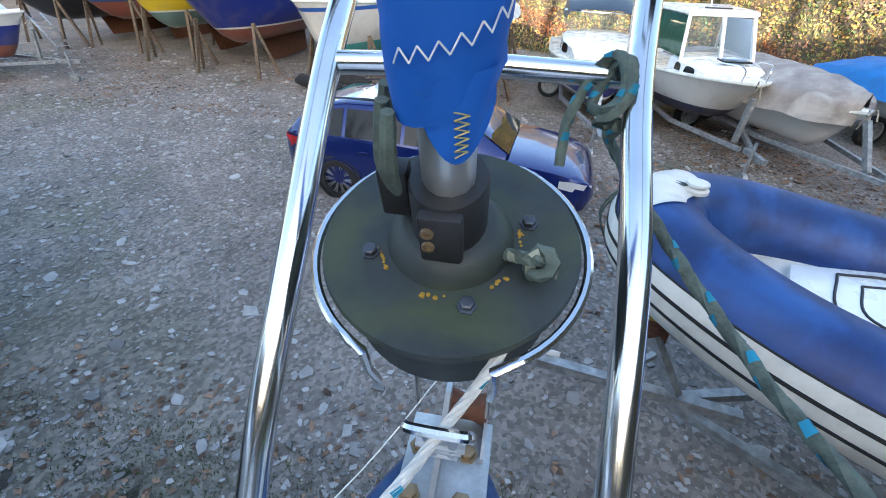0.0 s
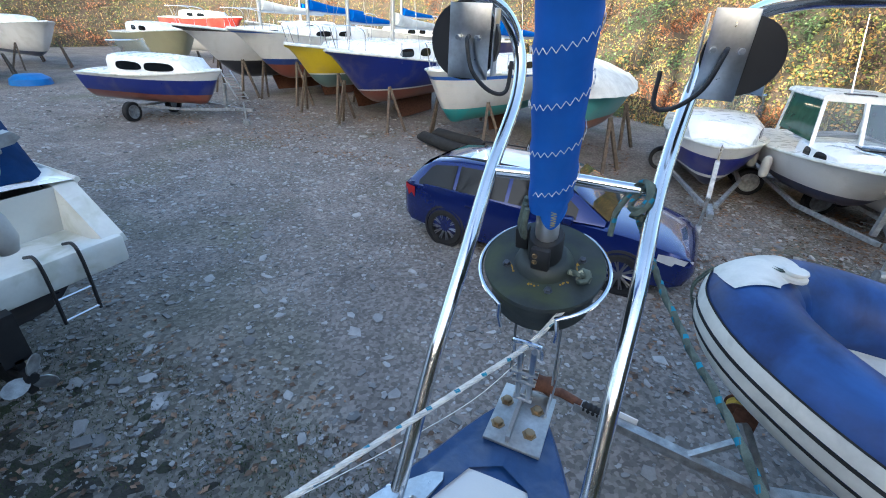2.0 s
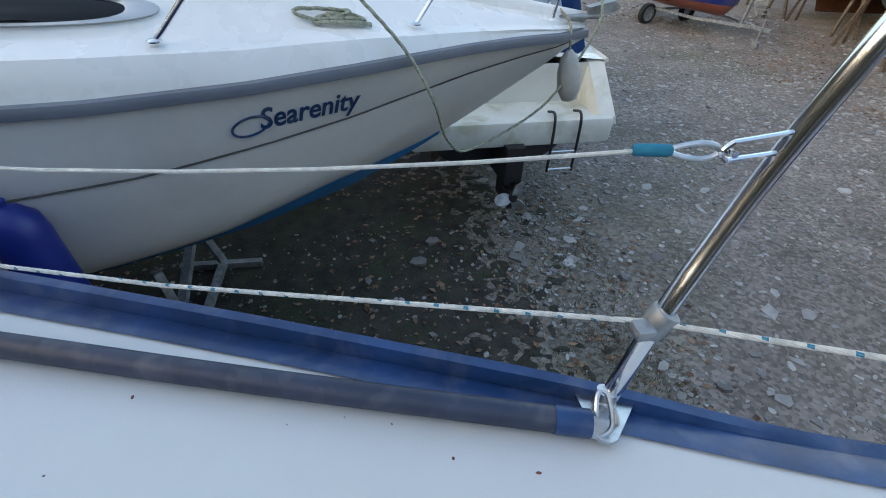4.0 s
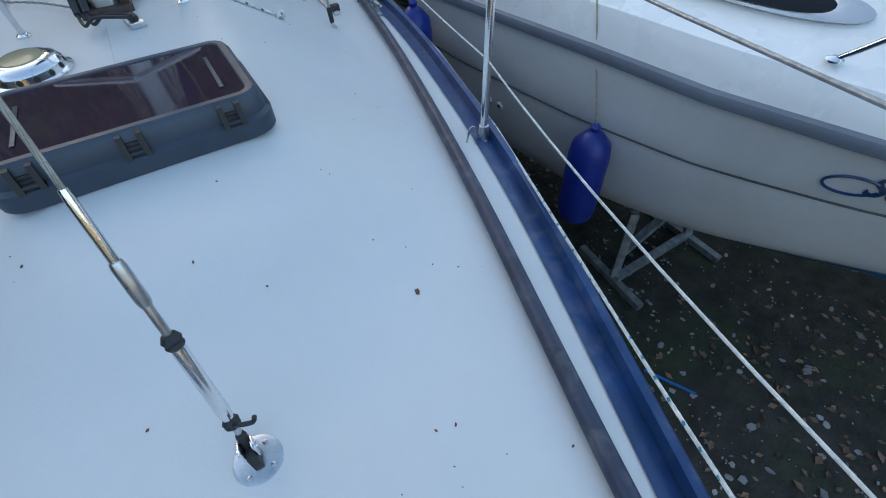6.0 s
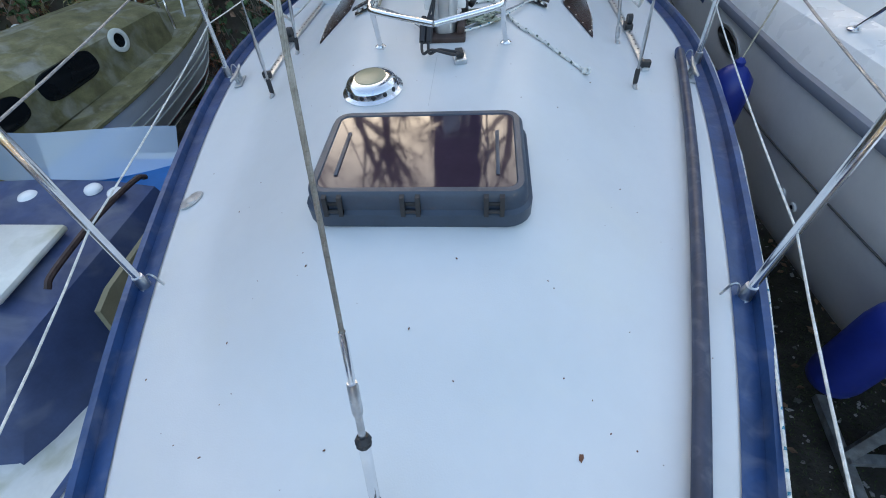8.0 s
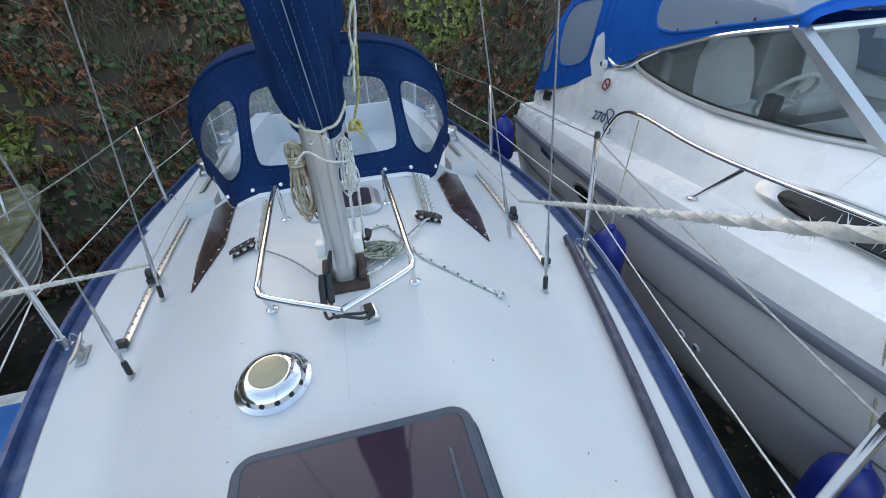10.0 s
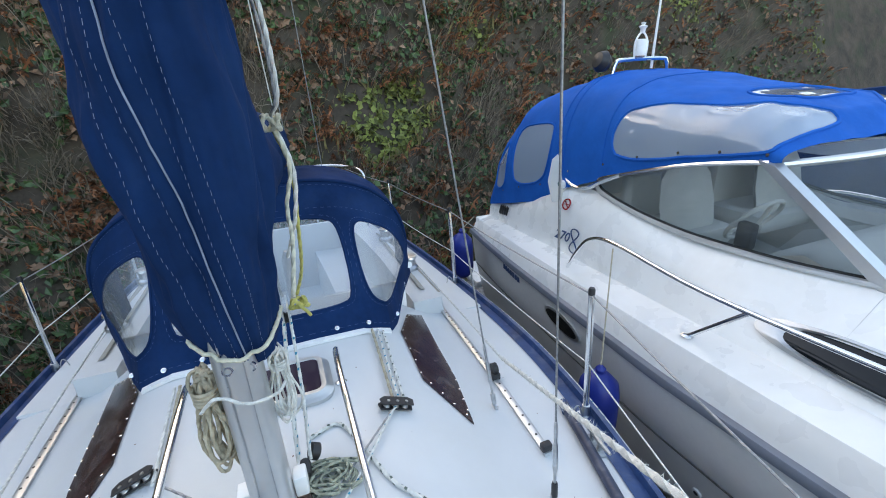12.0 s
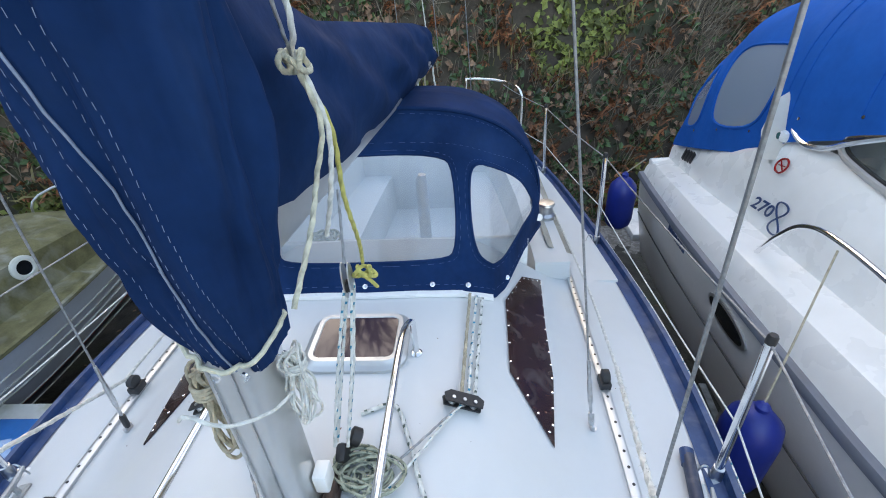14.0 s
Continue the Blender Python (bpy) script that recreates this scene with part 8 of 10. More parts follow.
for k, y in enumerate((0.5, -0.3)):
    fx = 1.12
    f = thing("fender", (0, 0, 0), "grey-white fender hanging on the pilothouse boat", "fender", "fenders between the boats")
    g = Geo()
    g.spin([(0, 0), (0.07, 0.04), (0.09, 0.12), (0.09, 0.36), (0.06, 0.44), (0, 0.47)], Matrix.Identity(4), 16)
    part("body", g, M["greyfender"], f)
    f.matrix_world = pl.matrix_world @ Matrix.Translation((fx, y, 0.72))
gb = laid_up("covered_sports_boat", "white sports boat under a grey tarpaulin on a trailer", bow_at(5.45, 7.7, 194, 5.0), 5.0, 2.0, 0.46, (1.26, 1.18, 1.15), [(1.6, WHITE)], trailer=True, stem=0.18, transom=0.95, full=0.32)
tarp("grey_tarpaulin", "grey-brown weathered tarpaulin over the sports boat", bow_at(5.40, 7.75, 194, 5.0), 5.0, 2.1, 1.34, 0.34, M["tarpgrey"], 6)
laid_up("tarped_boat", "white open boat under a bright blue tarpaulin", bow_at(9.3, 7.5, 198, 5.2), 5.2, 2.1, 0.40, (1.2, 1.1, 1.1), [(1.4, WHITE)], trailer=True, stem=0.18, full=0.35)
tarp("blue_tarpaulin", "bright blue plastic tarpaulin over the open boat", bow_at(9.3, 7.5, 198, 5.3), 5.3, 2.3, 1.25, 0.55, M["tarpblue"], 9)
# distant hulls at the far end of the yard
CAMO = mat("camouflage_hull", (0.26, 0.26, 0.17), 0.8, var=0.3, scale=1.2, dirt=(0.5, 0.5, 0.42), dirt_amt=0.8, dscale=0.7)
for i, (x, y, hd, L, zs, bands, lab, nm) in enumerate(((-20.5, 15.5, 255, 8.0, (2.4, 2.1, 2.0), [(0.9, (0.1, 0.1, 0.08)), (2.6, (0.33, 0.32, 0.20))], "drab camouflage painted launch on blocks", "launch"),
                                                    (-26, 24, 270, 7.0, (2.9, 2.7, 2.7), [(2.0, WHITE), (3.2, (0.5, 0.04, 0.03))], "red and white workboat far across the yard", "workboat"),
                                                    (-25, 9.5, 265, 7.5, (2.0, 1.8, 1.8), [(0.9, (0.05, 0.05, 0.06)), (2.2, WHITE)], "white cruiser far across the yard", "far_cruiser"),
                                                    (-29, 14.0, 265, 8.5, (2.4, 2.1, 2.1), [(0.9, (0.03, 0.05, 0.12)), (2.6, WHITE)], "white yacht far across the yard", "far_yacht"),
                                                    (-20, 18.5, 172, 8.5, (2.8, 2.4, 2.3), [(1.4, RED_AF), (3, WHITE)], "white yacht behind the front row", "rear_yacht"),
                                                    (-9.5, 19.5, 172, 8.5, (2.8, 2.4, 2.3), [(1.4, RED_AF), (3, BLUE_P)], "blue yacht behind the front row", "rear_sloop"),
                                                    (-14.5, 20.5, 170, 8.5, (2.8, 2.4, 2.3), [(1.4, NAVY_P), (3, WHITE)], "white ketch behind the front row", "rear_ketch"))):
    laid_up(nm, lab, bow_at(x, y, hd, L), L, 2.7, 0.6, zs, bands, cabin=[(1.8, -1.4, 0.95, zs[1], zs[1] + 0.5)], mast=(0.5, 9.5 + i % 3) if nm.startswith("rear") else None, cover="blue", stem=0.3)
# ladder, bag of cloth and inflatable lying about
LAD = thing("ladder", (0, 0, 0), "aluminium ladder leaning low under the white yacht", "ladder")
for sx in (-0.2, 0.2):
    rail(LAD, (sx, 0, 0.1), (sx, 2.6, 0.9), 0.05, "alu", "stile")
for k in range(8):
    rail(LAD, (-0.2, 0.2 + k * 0.3, 0.16 + k * 0.092), (0.2, 0.2 + k * 0.3, 0.16 + k * 0.092), 0.03, "alu", "rung")
LAD.matrix_world = pose(-15.2, 13.2, 0, 0, 0, 60)
g = Geo()
for a, b in (((-5.9, 11.1, 0.2), (-3.9, 10.3, 0.2)), ((-5.7, 11.7, 0.2), (-3.9, 11.3, 0.2))):
    a, b = Vector(a), Vector(b)
    g.tube([a, a.lerp(b, 0.1) + Vector((0, 0, 0.06)), a.lerp(b, 0.5), a.lerp(b, 0.9), b], [0.08, 0.16, 0.17, 0.16, 0.09], 12)
solo("folded_inflatable", g, M["rubber"], "black inflatable dinghy lying under the white sloop", "inflatable boat")
g = Geo()
g.spin([(0.0, 0.45), (0.5, 0.42), (0.75, 0.25), (0.8, 0.0)], Matrix.Translation((-25.5, 10.8, 0)), 12)
solo("blue_bag", g, M["tarpblue"], "bright blue crumpled sheet on the ground", "tarpaulin")

# motor boat showing its transom, ahead to port
TB = laid_up("transom_cruiser", "white motor cruiser with navy canopy seen by its transom", bow_at(-11.2, 0.50, 90, 6.3), 6.3, 2.45, 0.55, (2.1, 1.85, 1.78), [(0.80, (0.02, 0.02, 0.03)), (2.3, (0.70, 0.70, 0.64))], stem=0.2, transom=0.96, full=0.30)
g = Geo()
g.box((0, -3.42, 1.20), (2.30, 0.62, 0.30), 0.05)
part("bathing_platform", g, M["gelold"], TB, "weathered white bathing platform")
for sx in (-1, 1):
    g = Geo()
    g.loft([[(sx * x, y, z) for x, z in ((1.20, 1.25), (1.17, z1), (0.98, z1), (0.92, 1.25))] for y, z1 in ((-2.7, 1.85), (-3.15, 1.78), (-3.68, 1.34))])
    part("quarter_moulding", g, M["gelold"], TB, "white stepped quarter moulding")
g = Geo()
g.loft([[(x * w, y, z) for x, z in ((1, 1.78), (0.98, z1 - 0.25), (0.8, z1), (-0.8, z1), (-0.98, z1 - 0.25), (-1, 1.78))] for y, w, z1 in ((-3.0, 1.10, 1.85), (-2.2, 1.12, 2.75), (-1.0, 1.12, 3.0), (0.4, 1.08, 2.95), (0.9, 1.0, 2.5))], closed=False)
cn = part("canopy", g, M["covernavy"], TB, "navy canvas cockpit canopy")
for sx in (-1, 1):
    g = Geo()
    g.loft([[(sx * 1.135, y, z) for z in (2.0, z1)] for y, z1 in ((-1.9, 2.45), (-1.6, 2.62), (-0.4, 2.70))], closed=False)
    part("canopy_window", g, M["vinyl"], cn, "clear canopy window")
g = Geo()
g.grid(lambda u, v: Vector(((u - 0.5) * 1.5, -2.80 + v * 0.52 - 0.022, 2.10 + v * 0.55)), 4, 3)
part("canopy_window", g, M["vinyl"], cn, "clear canopy window")
for sx in (0.42, 0.72):
    g = Geo()
    g.tube(curve([(sx, -3.55, 1.38), (sx, -3.72, 1.42), (sx, -3.78, 1.25), (sx, -3.78, 0.75)], 4), 0.016, 6)
    part("ladder_rail", g, M["black"], TB)
for z in (0.78, 1.0):
    g = Geo()
    g.tube([(0.42, -3.78, z), (0.72, -3.78, z)], 0.014, 6)
    part("ladder_step", g, M["steel"], TB)
g = Geo()
g.loft([[(x, y, z) for x, y in ((-0.14, -3.35), (0.14, -3.35), (0.10, -3.85), (-0.10, -3.85))] for z in (1.1, 0.65)])
g.loft([[(x, y, z) for x, y in ((-0.05, -3.4), (0.05, -3.4), (0.03, -3.85), (-0.03, -3.85))] for z in (0.68, 0.32)])
g.tube([(0, -3.45, 0.52), (0, -3.8, 0.52), (0, -3.95, 0.52)], [0.03, 0.08, 0.05], 10)
od = part("outdrive", g, M["black"], TB, "black outdrive leg")
for k in range(3):
    a = k * 2 * math.pi / 3 + 0.4
    g = Geo()
    m = Matrix.Translation((0, -3.93, 0.52)) @ Matrix.Rotation(a, 4, "Y") @ Matrix.Rotation(radians(30), 4, "Z")
    g.loft([[m @ Vector((x, y, z)) for x, z in [(0.075 * math.cos(t), 0.12 + 0.10 * math.sin(t)) for t in np.linspace(0, 6.283, 14, False)]] for y in (-0.006, 0.006)])
    part("propeller_blade", g, M["galv"], od, "pale propeller blade")
for sx in (-1, 1):
    for p, q, w in (((sx * 0.6, -2.9, 0.62), (sx * 0.6, -1.0, 0.62), 0.08), ((sx * 0.6, -1.8, 0.0), (sx * 0.6, -1.8, 0.62), 0.12), ((sx * 0.6, 1.4, 0.0), (sx * 0.6, 1.4, 0.62), 0.12)):
        rail(TB, p, q, w, "wood", "cradle_beam", "timber cradle beam")

# ---------- boats to starboard ----------
BC = thing("blue_cabin_cruiser", (3.1, -2.4, 0), "faded blue and white cabin cruiser lying to starboard", "motor boat")
rings = [[(x + 3.1, y - 2.6, z) for x, y, z in r] for r in boat_hull(5.4, 2.2, 0.35, 1.22, 1.10, 1.05, stem=0.2, transom=0.92, full=0.34)]
g = Geo()
g.loft(rings, closed=False)
g.add(rings[-1], [tuple(range(len(rings[-1])))])
part("hull", g, banded("cruiser_blue_hull", [(0.6, NAVY_P), (1.4, (0.02, 0.05, 0.22))]), BC, "blue hull")
g = Geo()
g.loft([[(3.1 + (p[0] - 3.1) * f, p[1], p[2] + 0.02) for p, f in ((r[0], 0.985), (r[0], 0.5), (r[-1], 0.5), (r[-1], 0.985))] for r in rings], closed=False)
part("deck", g, M["gelold"], BC, "white side deck")
for sx in (0, -1):
    for off, wd in ((0.10, 0.05),):
        g = Geo()
        g.loft([[(3.1 + (r[sx][0] - 3.1) * (1 - off - k * wd), r[sx][1], r[sx][2] + 0.03) for k in (0, 1)] for r in rings[3:]], closed=False)
        part("deck_stripe", g, M["navy"], BC, "blue deck stripe")
def cab_ring(y, w, z0, z1):
    return [(3.1 + x * w, y, z) for x, z in ((1.05, z0), (1.0, z0 + (z1 - z0) * 0.7), (0.93, z1 - 0.03), (0.6, z1 + 0.02), (0, z1 + 0.045), (-0.6, z1 + 0.02), (-0.93, z1 - 0.03), (-1.0, z0 + (z1 - z0) * 0.7), (-1.05, z0))]
g = Geo()
g.loft([cab_ring(-2.15, 0.62, 1.10, 1.14), cab_ring(-2.32, 0.68, 1.10, 1.45), cab_ring(-2.52, 0.74, 1.10, 1.70), cab_ring(-2.75, 0.80, 1.10, 1.745), cab_ring(-3.4, 0.86, 1.10, 1.76), cab_ring(-3.95, 0.88, 1.10, 1.76)])
part("cabin", g, M["bluedeck"], BC, "faded blue cabin top", 35)
for sx in (-1, 1):
    g = Geo()
    ln = [(3.1 + sx * 0.12, -2.26, 1.22), (3.1 + sx * 0.55, -2.25, 1.21), (3.1 + sx * 0.60, -2.52, 1.60), (3.1 + sx * 0.12, -2.52, 1.64)]
    c = sum((Vector(p) for p in ln), Vector()) / 4
    o = Vector((0, 0.03, 0.02))
    rr_ = []
    for f, d in ((1, -0.5), (1, 0.9), (0.88, 1.0)):
        pts = []
        for i in range(4):
            a, b = Vector(ln[i]), Vector(ln[(i + 1) % 4])
            pts += [c + (a.lerp(b, t) - c) * f + o * d for t in (0.12, 0.5, 0.88)]
        rr_.append(pts)
    g.loft(rr_)
    wf = part("front_window_frame", g, M["steel"], BC, "metal window frame")
    g = Geo()
    pts = []
    for i in range(4):
        a, b = Vector(ln[i]), Vector(ln[(i + 1) % 4])
        pts += [c + (a.lerp(b, t) - c) * 0.87 + o * 1.12 for t in (0.15, 0.5, 0.85)]
    g.loft([pts, [p + o * 0.1 for p in pts]])
    part("pane", g, M["yellowed"], wf, "yellowed acrylic pane")
    g = Geo()
    xx = 3.1 + sx * 0.875
    g.loft([[(xx + sx * d, y, z) for y, z in ((-2.9, 1.28), (-2.95, 1.56), (-3.1, 1.6), (-3.6, 1.6), (-3.7, 1.55), (-3.7, 1.3), (-3.6, 1.25), (-3.0, 1.25))] for d in (-0.02, 0.02)])
    part("side_window", g, M["yellowed"], BC, "yellowed side window")
    g = Geo()
    g.tube(curve([(3.1 + sx * 0.72, -2.95, 1.79), (3.1 + sx * 0.72, -3.05, 1.83), (3.1 + sx * 0.74, -3.5, 1.86), (3.1 + sx * 0.75, -3.9, 1.83), (3.1 + sx * 0.75, -4.0, 1.78)], 5), 0.02, 7)
    part("handrail", g, M["teak"], BC, "dark wooden handrail")
g = Geo()
g.box((2.84, -3.12, 1.83), (0.58, 0.62, 0.05), 0.02)
part("roof_hatch", g, M["gelold"], BC, "white roof hatch lid")
for x, y, r in ((3.12, -3.76, 0.065), (2.66, -3.84, 0.06), (2.46, -3.80, 0.055)):
    g = Geo()
    g.spin([(r, 0), (r, 0.02), (r * 0.8, 0.035), (r * 0.4, 0.042), (0, 0.043)], Matrix.Translation((x, y, 1.785)), 20)
    part("roof_vent", g, M["gel"], BC, "white plastic roof vent")
g = Geo()
g.grid(lambda u, v: Vector((3.1 + (u - 0.5) * 1.85, -3.93 - 0.25 * abs(u - 0.5) ** 2 * 4 - v * 0.18, 1.77 + v * 0.33 * (1 - 0.35 * abs(u * 2 - 1) ** 3))), 24, 5)
ob = part("windscreen", g, M["vinyl"], BC, "clear curved acrylic windscreen")
ob.visible_shadow = False
g = Geo()
g.box((3.1, -4.55, 1.12), (1.9, 1.1, 0.06), 0.02)
part("cockpit_cover", g, M["tarpblue"], BC, "blue cockpit cover")

OB = thing("mossy_boat", (0, 0, 0), "old white clinker boat with moss-covered cabin lying to starboard", "boat")
rings = boat_hull(7.0, 2.3, 0.45, 1.66, 1.56, 1.62, stem=0.16, transom=0.7, full=0.42)
g = Geo()
g.loft(rings, closed=False)
g.add(rings[-1], [tuple(range(len(rings[-1])))])
part("hull", g, banded("mossy_boat_paint", [(0.82, (0.02, 0.022, 0.04)), (0.87, (0.35, 0.03, 0.03)), (1.7, (0.74, 0.76, 0.78))], dirt=(0.36, 0.34, 0.18), dirt_amt=0.25), OB, "dull white hull with red line and dark bottom")
for sx in (0, -1):
    for k, v in enumerate((0, 2, 3, 4, 6, 8)):
        g = Geo()
        g.tube([Vector(r[v] if sx == 0 else r[-1 - v]) + Vector((0.0, 0, 0.0)) for r in rings], 0.028 if k == 0 else 0.010, 6)
        part("rubbing_strake", g, M["mossdeck"] if k == 0 else M["gelold"], OB, "mossy rubbing strake" if k == 0 else "plank edge")
g = Geo()
g.loft([[(p[0] * f, p[1], p[2] - 0.03 + 0.08 * (1 - f)) for p, f in ((r[0], 0.98), (r[0], 0.4), (r[-1], 0.4), (r[-1], 0.98))] for r in rings], closed=False)
part("deck", g, M["mossdeck"], OB, "moss-covered deck")
g = Geo()
g.loft([[(x * w, y, z) for x, z in ((1.0, 1.58), (0.94, 1.58 + hh * 0.9), (0.8, 1.6 + hh), (0, 1.68 + hh), (-0.8, 1.6 + hh), (-0.94, 1.58 + hh * 0.9), (-1.0, 1.58))] for y, w, hh in ((2.3, 0.45, 0.22), (1.9, 0.66, 0.40), (0.0, 0.78, 0.50), (-2.4, 0.80, 0.54))])
cb = part("cabin", g, M["mossdeck"], OB, "moss-covered cabin")
for sx in (-1, 1):
    def cabin_w(y):
        return interp(y, [-2.4, 0, 1.9, 2.3], [0.80, 0.78, 0.66, 0.45]) * 0.965
    m = Matrix.Translation((sx * cabin_w(1.2), 1.2, 1.90)) @ Matrix.Rotation(radians(86 * sx), 4, "Y")
    g = Geo()
    g.spin([(0.07, 0), (0.12, 0.0), (0.12, 0.02), (0.105, 0.03), (0.075, 0.03), (0.07, 0.01)], m, 24, False)
    po = part("porthole", g, M["gelold"], cb, "round white-painted porthole")
    g = Geo()
    g.spin([(0.075, 0.008), (0.074, 0.012), (0, 0.012)], m, 18)
    part("pane", g, M["darkpane"], po)
    for y in (0.45, -0.45, -1.35):
        g = Geo()
        rim = [(0.36 * math.copysign(abs(math.cos(t)) ** 0.5, math.cos(t)), 0.13 * math.copysign(abs(math.sin(t)) ** 0.6, math.sin(t))) for t in np.linspace(0, 6.283, 24, False)]
        g.loft([[(sx * (cabin_w(y + a * f) + d - 0.012 * (c * f > 0)), y + a * f, 1.88 + c * f) for a, c in rim] for f, d in ((1.0, -0.03), (1.0, 0.018), (0.85, 0.022))])
        part("side_window", g, M["darkpane"], cb, "dark rounded cabin window")
for p in ((0.4, 2.55), (-0.4, 2.55)):
    g = Geo()
    g.tube([(p[0], p[1], 1.6), (p[0] * 0.8, p[1] + 0.25, 2.1)], 0.014, 7)
    part("stanchion", g, M["steel2"], OB, "dull metal stanchion")
g = Geo()
g.tube(curve([(-0.5, 2.2, 1.62), (-0.45, 2.35, 2.05), (0, 3.3, 2.1), (0.45, 2.35, 2.05), (0.5, 2.2, 1.62)], 6), 0.014, 7)
part("pulpit", g, M["steel2"], OB, "dull bow rail")
g = Geo()
g.tube([(0, 2.6, 1.62), (0, 2.62, 2.3)], 0.02, 8)
g.tube([(-0.16, 2.62, 2.22), (0.16, 2.62, 2.26)], 0.016, 8)
part("samson_post", g, M["steel2"], OB, "metal crossed post")
OB.matrix_world = bow_at(4.1, -8.6, 170, 7.0)
# navy canopied boat beyond the cruiser
NB = laid_up("navy_canopy_boat", "white motor boat with navy canopy beyond the blue canopied cruiser", bow_at(-6.3, -0.95, 2, 5.2), 5.2, 2.5, 0.6, (2.35, 2.15, 2.1), [(1.0, NAVY_P), (2.5, WHITE)], stem=0.2, transom=0.95, full=0.32)
g = Geo()
g.loft([[(x * w, y, z) for x, z in ((1, 2.5), (0.98, z1 - 0.25), (0.8, z1), (-0.8, z1), (-0.98, z1 - 0.25), (-1, 2.5))] for y, w, z1 in ((0.9, 1.0, 3.2), (0.5, 1.05, 3.72), (-1.0, 1.1, 3.78), (-2.15, 1.1, 3.62))], closed=False)
cn = part("canopy", g, M["covernavy"], NB, "navy canvas canopy")
g = Geo()
g.loft([[(x * w, y, z) for x, z in ((1.06, 2.1), (1, 2.55), (-1, 2.55), (-1.06, 2.1))] for y, w in ((1.5, 0.9), (0.6, 1.0), (-2.2, 1.1))], closed=False)
part("coaming", g, M["gel"], NB, "white coaming")
for sx in (-1, 1):
    for y0, y1 in ((0.45, -0.7), (-0.85, -2.0)):
        g = Geo()
        g.loft([[(sx * 1.085, y, z) for z in (2.75, 3.45)] for y in (y0, y1)], closed=False)
        part("canopy_window", g, M["vinyl"], cn, "clear canopy window")


# ---------- ropes, lines and small gear ----------
def resample(pts, step):
    pts = [Vector(p) for p in pts]
    out, carry = [pts[0].copy()], 0.0
    for a, b in zip(pts[:-1], pts[1:]):
        ln = (b - a).length
        d = step - carry
        while d <= ln:
            out.append(a.lerp(b, d / ln))
            d += step
        carry = ln - (d - step)
    if (out[-1] - pts[-1]).length > step * 0.3:
        out.append(pts[-1].copy())
    return out


def rope(name, pts, r, ma, label, fleck=None, parent=None, lay=3, fuzz=0, seed=1):
    """A laid or braided rope: a lobed section that turns along its length, flecks as short yarns."""
    line = resample(pts, max(0.008, r * 1.6))
    rings, side = [], None
    n = lay * 3
    frames_ = []
    for i, p in enumerate(line):
        d = (line[min(i + 1, len(line) - 1)] - line[max(i - 1, 0)]).normalized()
        side = d.orthogonal().normalized() if side is None else (side - d * side.dot(d)).normalized()
        up = d.cross(side)
        frames_.append((p, side, up))
        tw = i * (0.42 if lay < 9 else 0.16)
        rings.append([p + (side * math.cos(a + tw) + up * math.sin(a + tw)) * r * (1 + 0.13 * math.cos(lay * a)) for a in [k * 2 * math.pi / n for k in range(n)]])
    g = Geo()
    g.loft(rings)
    if parent is None:
        ob = solo(name, g, ma, label, "rope")
    else:
        ob = part(name, g, ma, parent, label)
    if fleck:
        g = Geo()
        step = max(2, int(0.024 / max(0.008, r * 1.6)))
        for i in range(1, len(frames_) - 2, step):
            a0 = i * 1.1
            rows = []
            for j in (0, 1):
                p, s_, u_ = frames_[i + j]
                rows.append([p + (s_ * math.cos(a0 + j * 0.5 + q) + u_ * math.sin(a0 + j * 0.5 + q)) * r * 1.14 for q in np.linspace(0, 1.5, 4)])
            g.loft(rows, closed=False)
        tagged(part("fleck", g, fleck, ob, "coloured yarns woven in the rope"), "coloured yarns woven in the rope", kind="stuff")
    if fuzz:
        g = Geo()
        rnd = random.Random(seed)
        for _ in range(fuzz):
            p, s_, u_ = frames_[rnd.randrange(len(frames_))]
            a = rnd.random() * 6.28
            o = s_ * math.cos(a) + u_ * math.sin(a)
            e = p + o * r * rnd.uniform(1.4, 2.1) + Vector((rnd.gauss(0, r * .5), rnd.gauss(0, r * .5), rnd.gauss(0, r * .5)))
            w = (s_ * -math.sin(a) + u_ * math.cos(a)) * r * 0.10
            g.add([p + o * r * 0.9 - w, p + o * r * 0.9 + w, e], [(0, 1, 2)])
        tagged(part("fuzz", g, ma, ob), kind="stuff")
    return ob


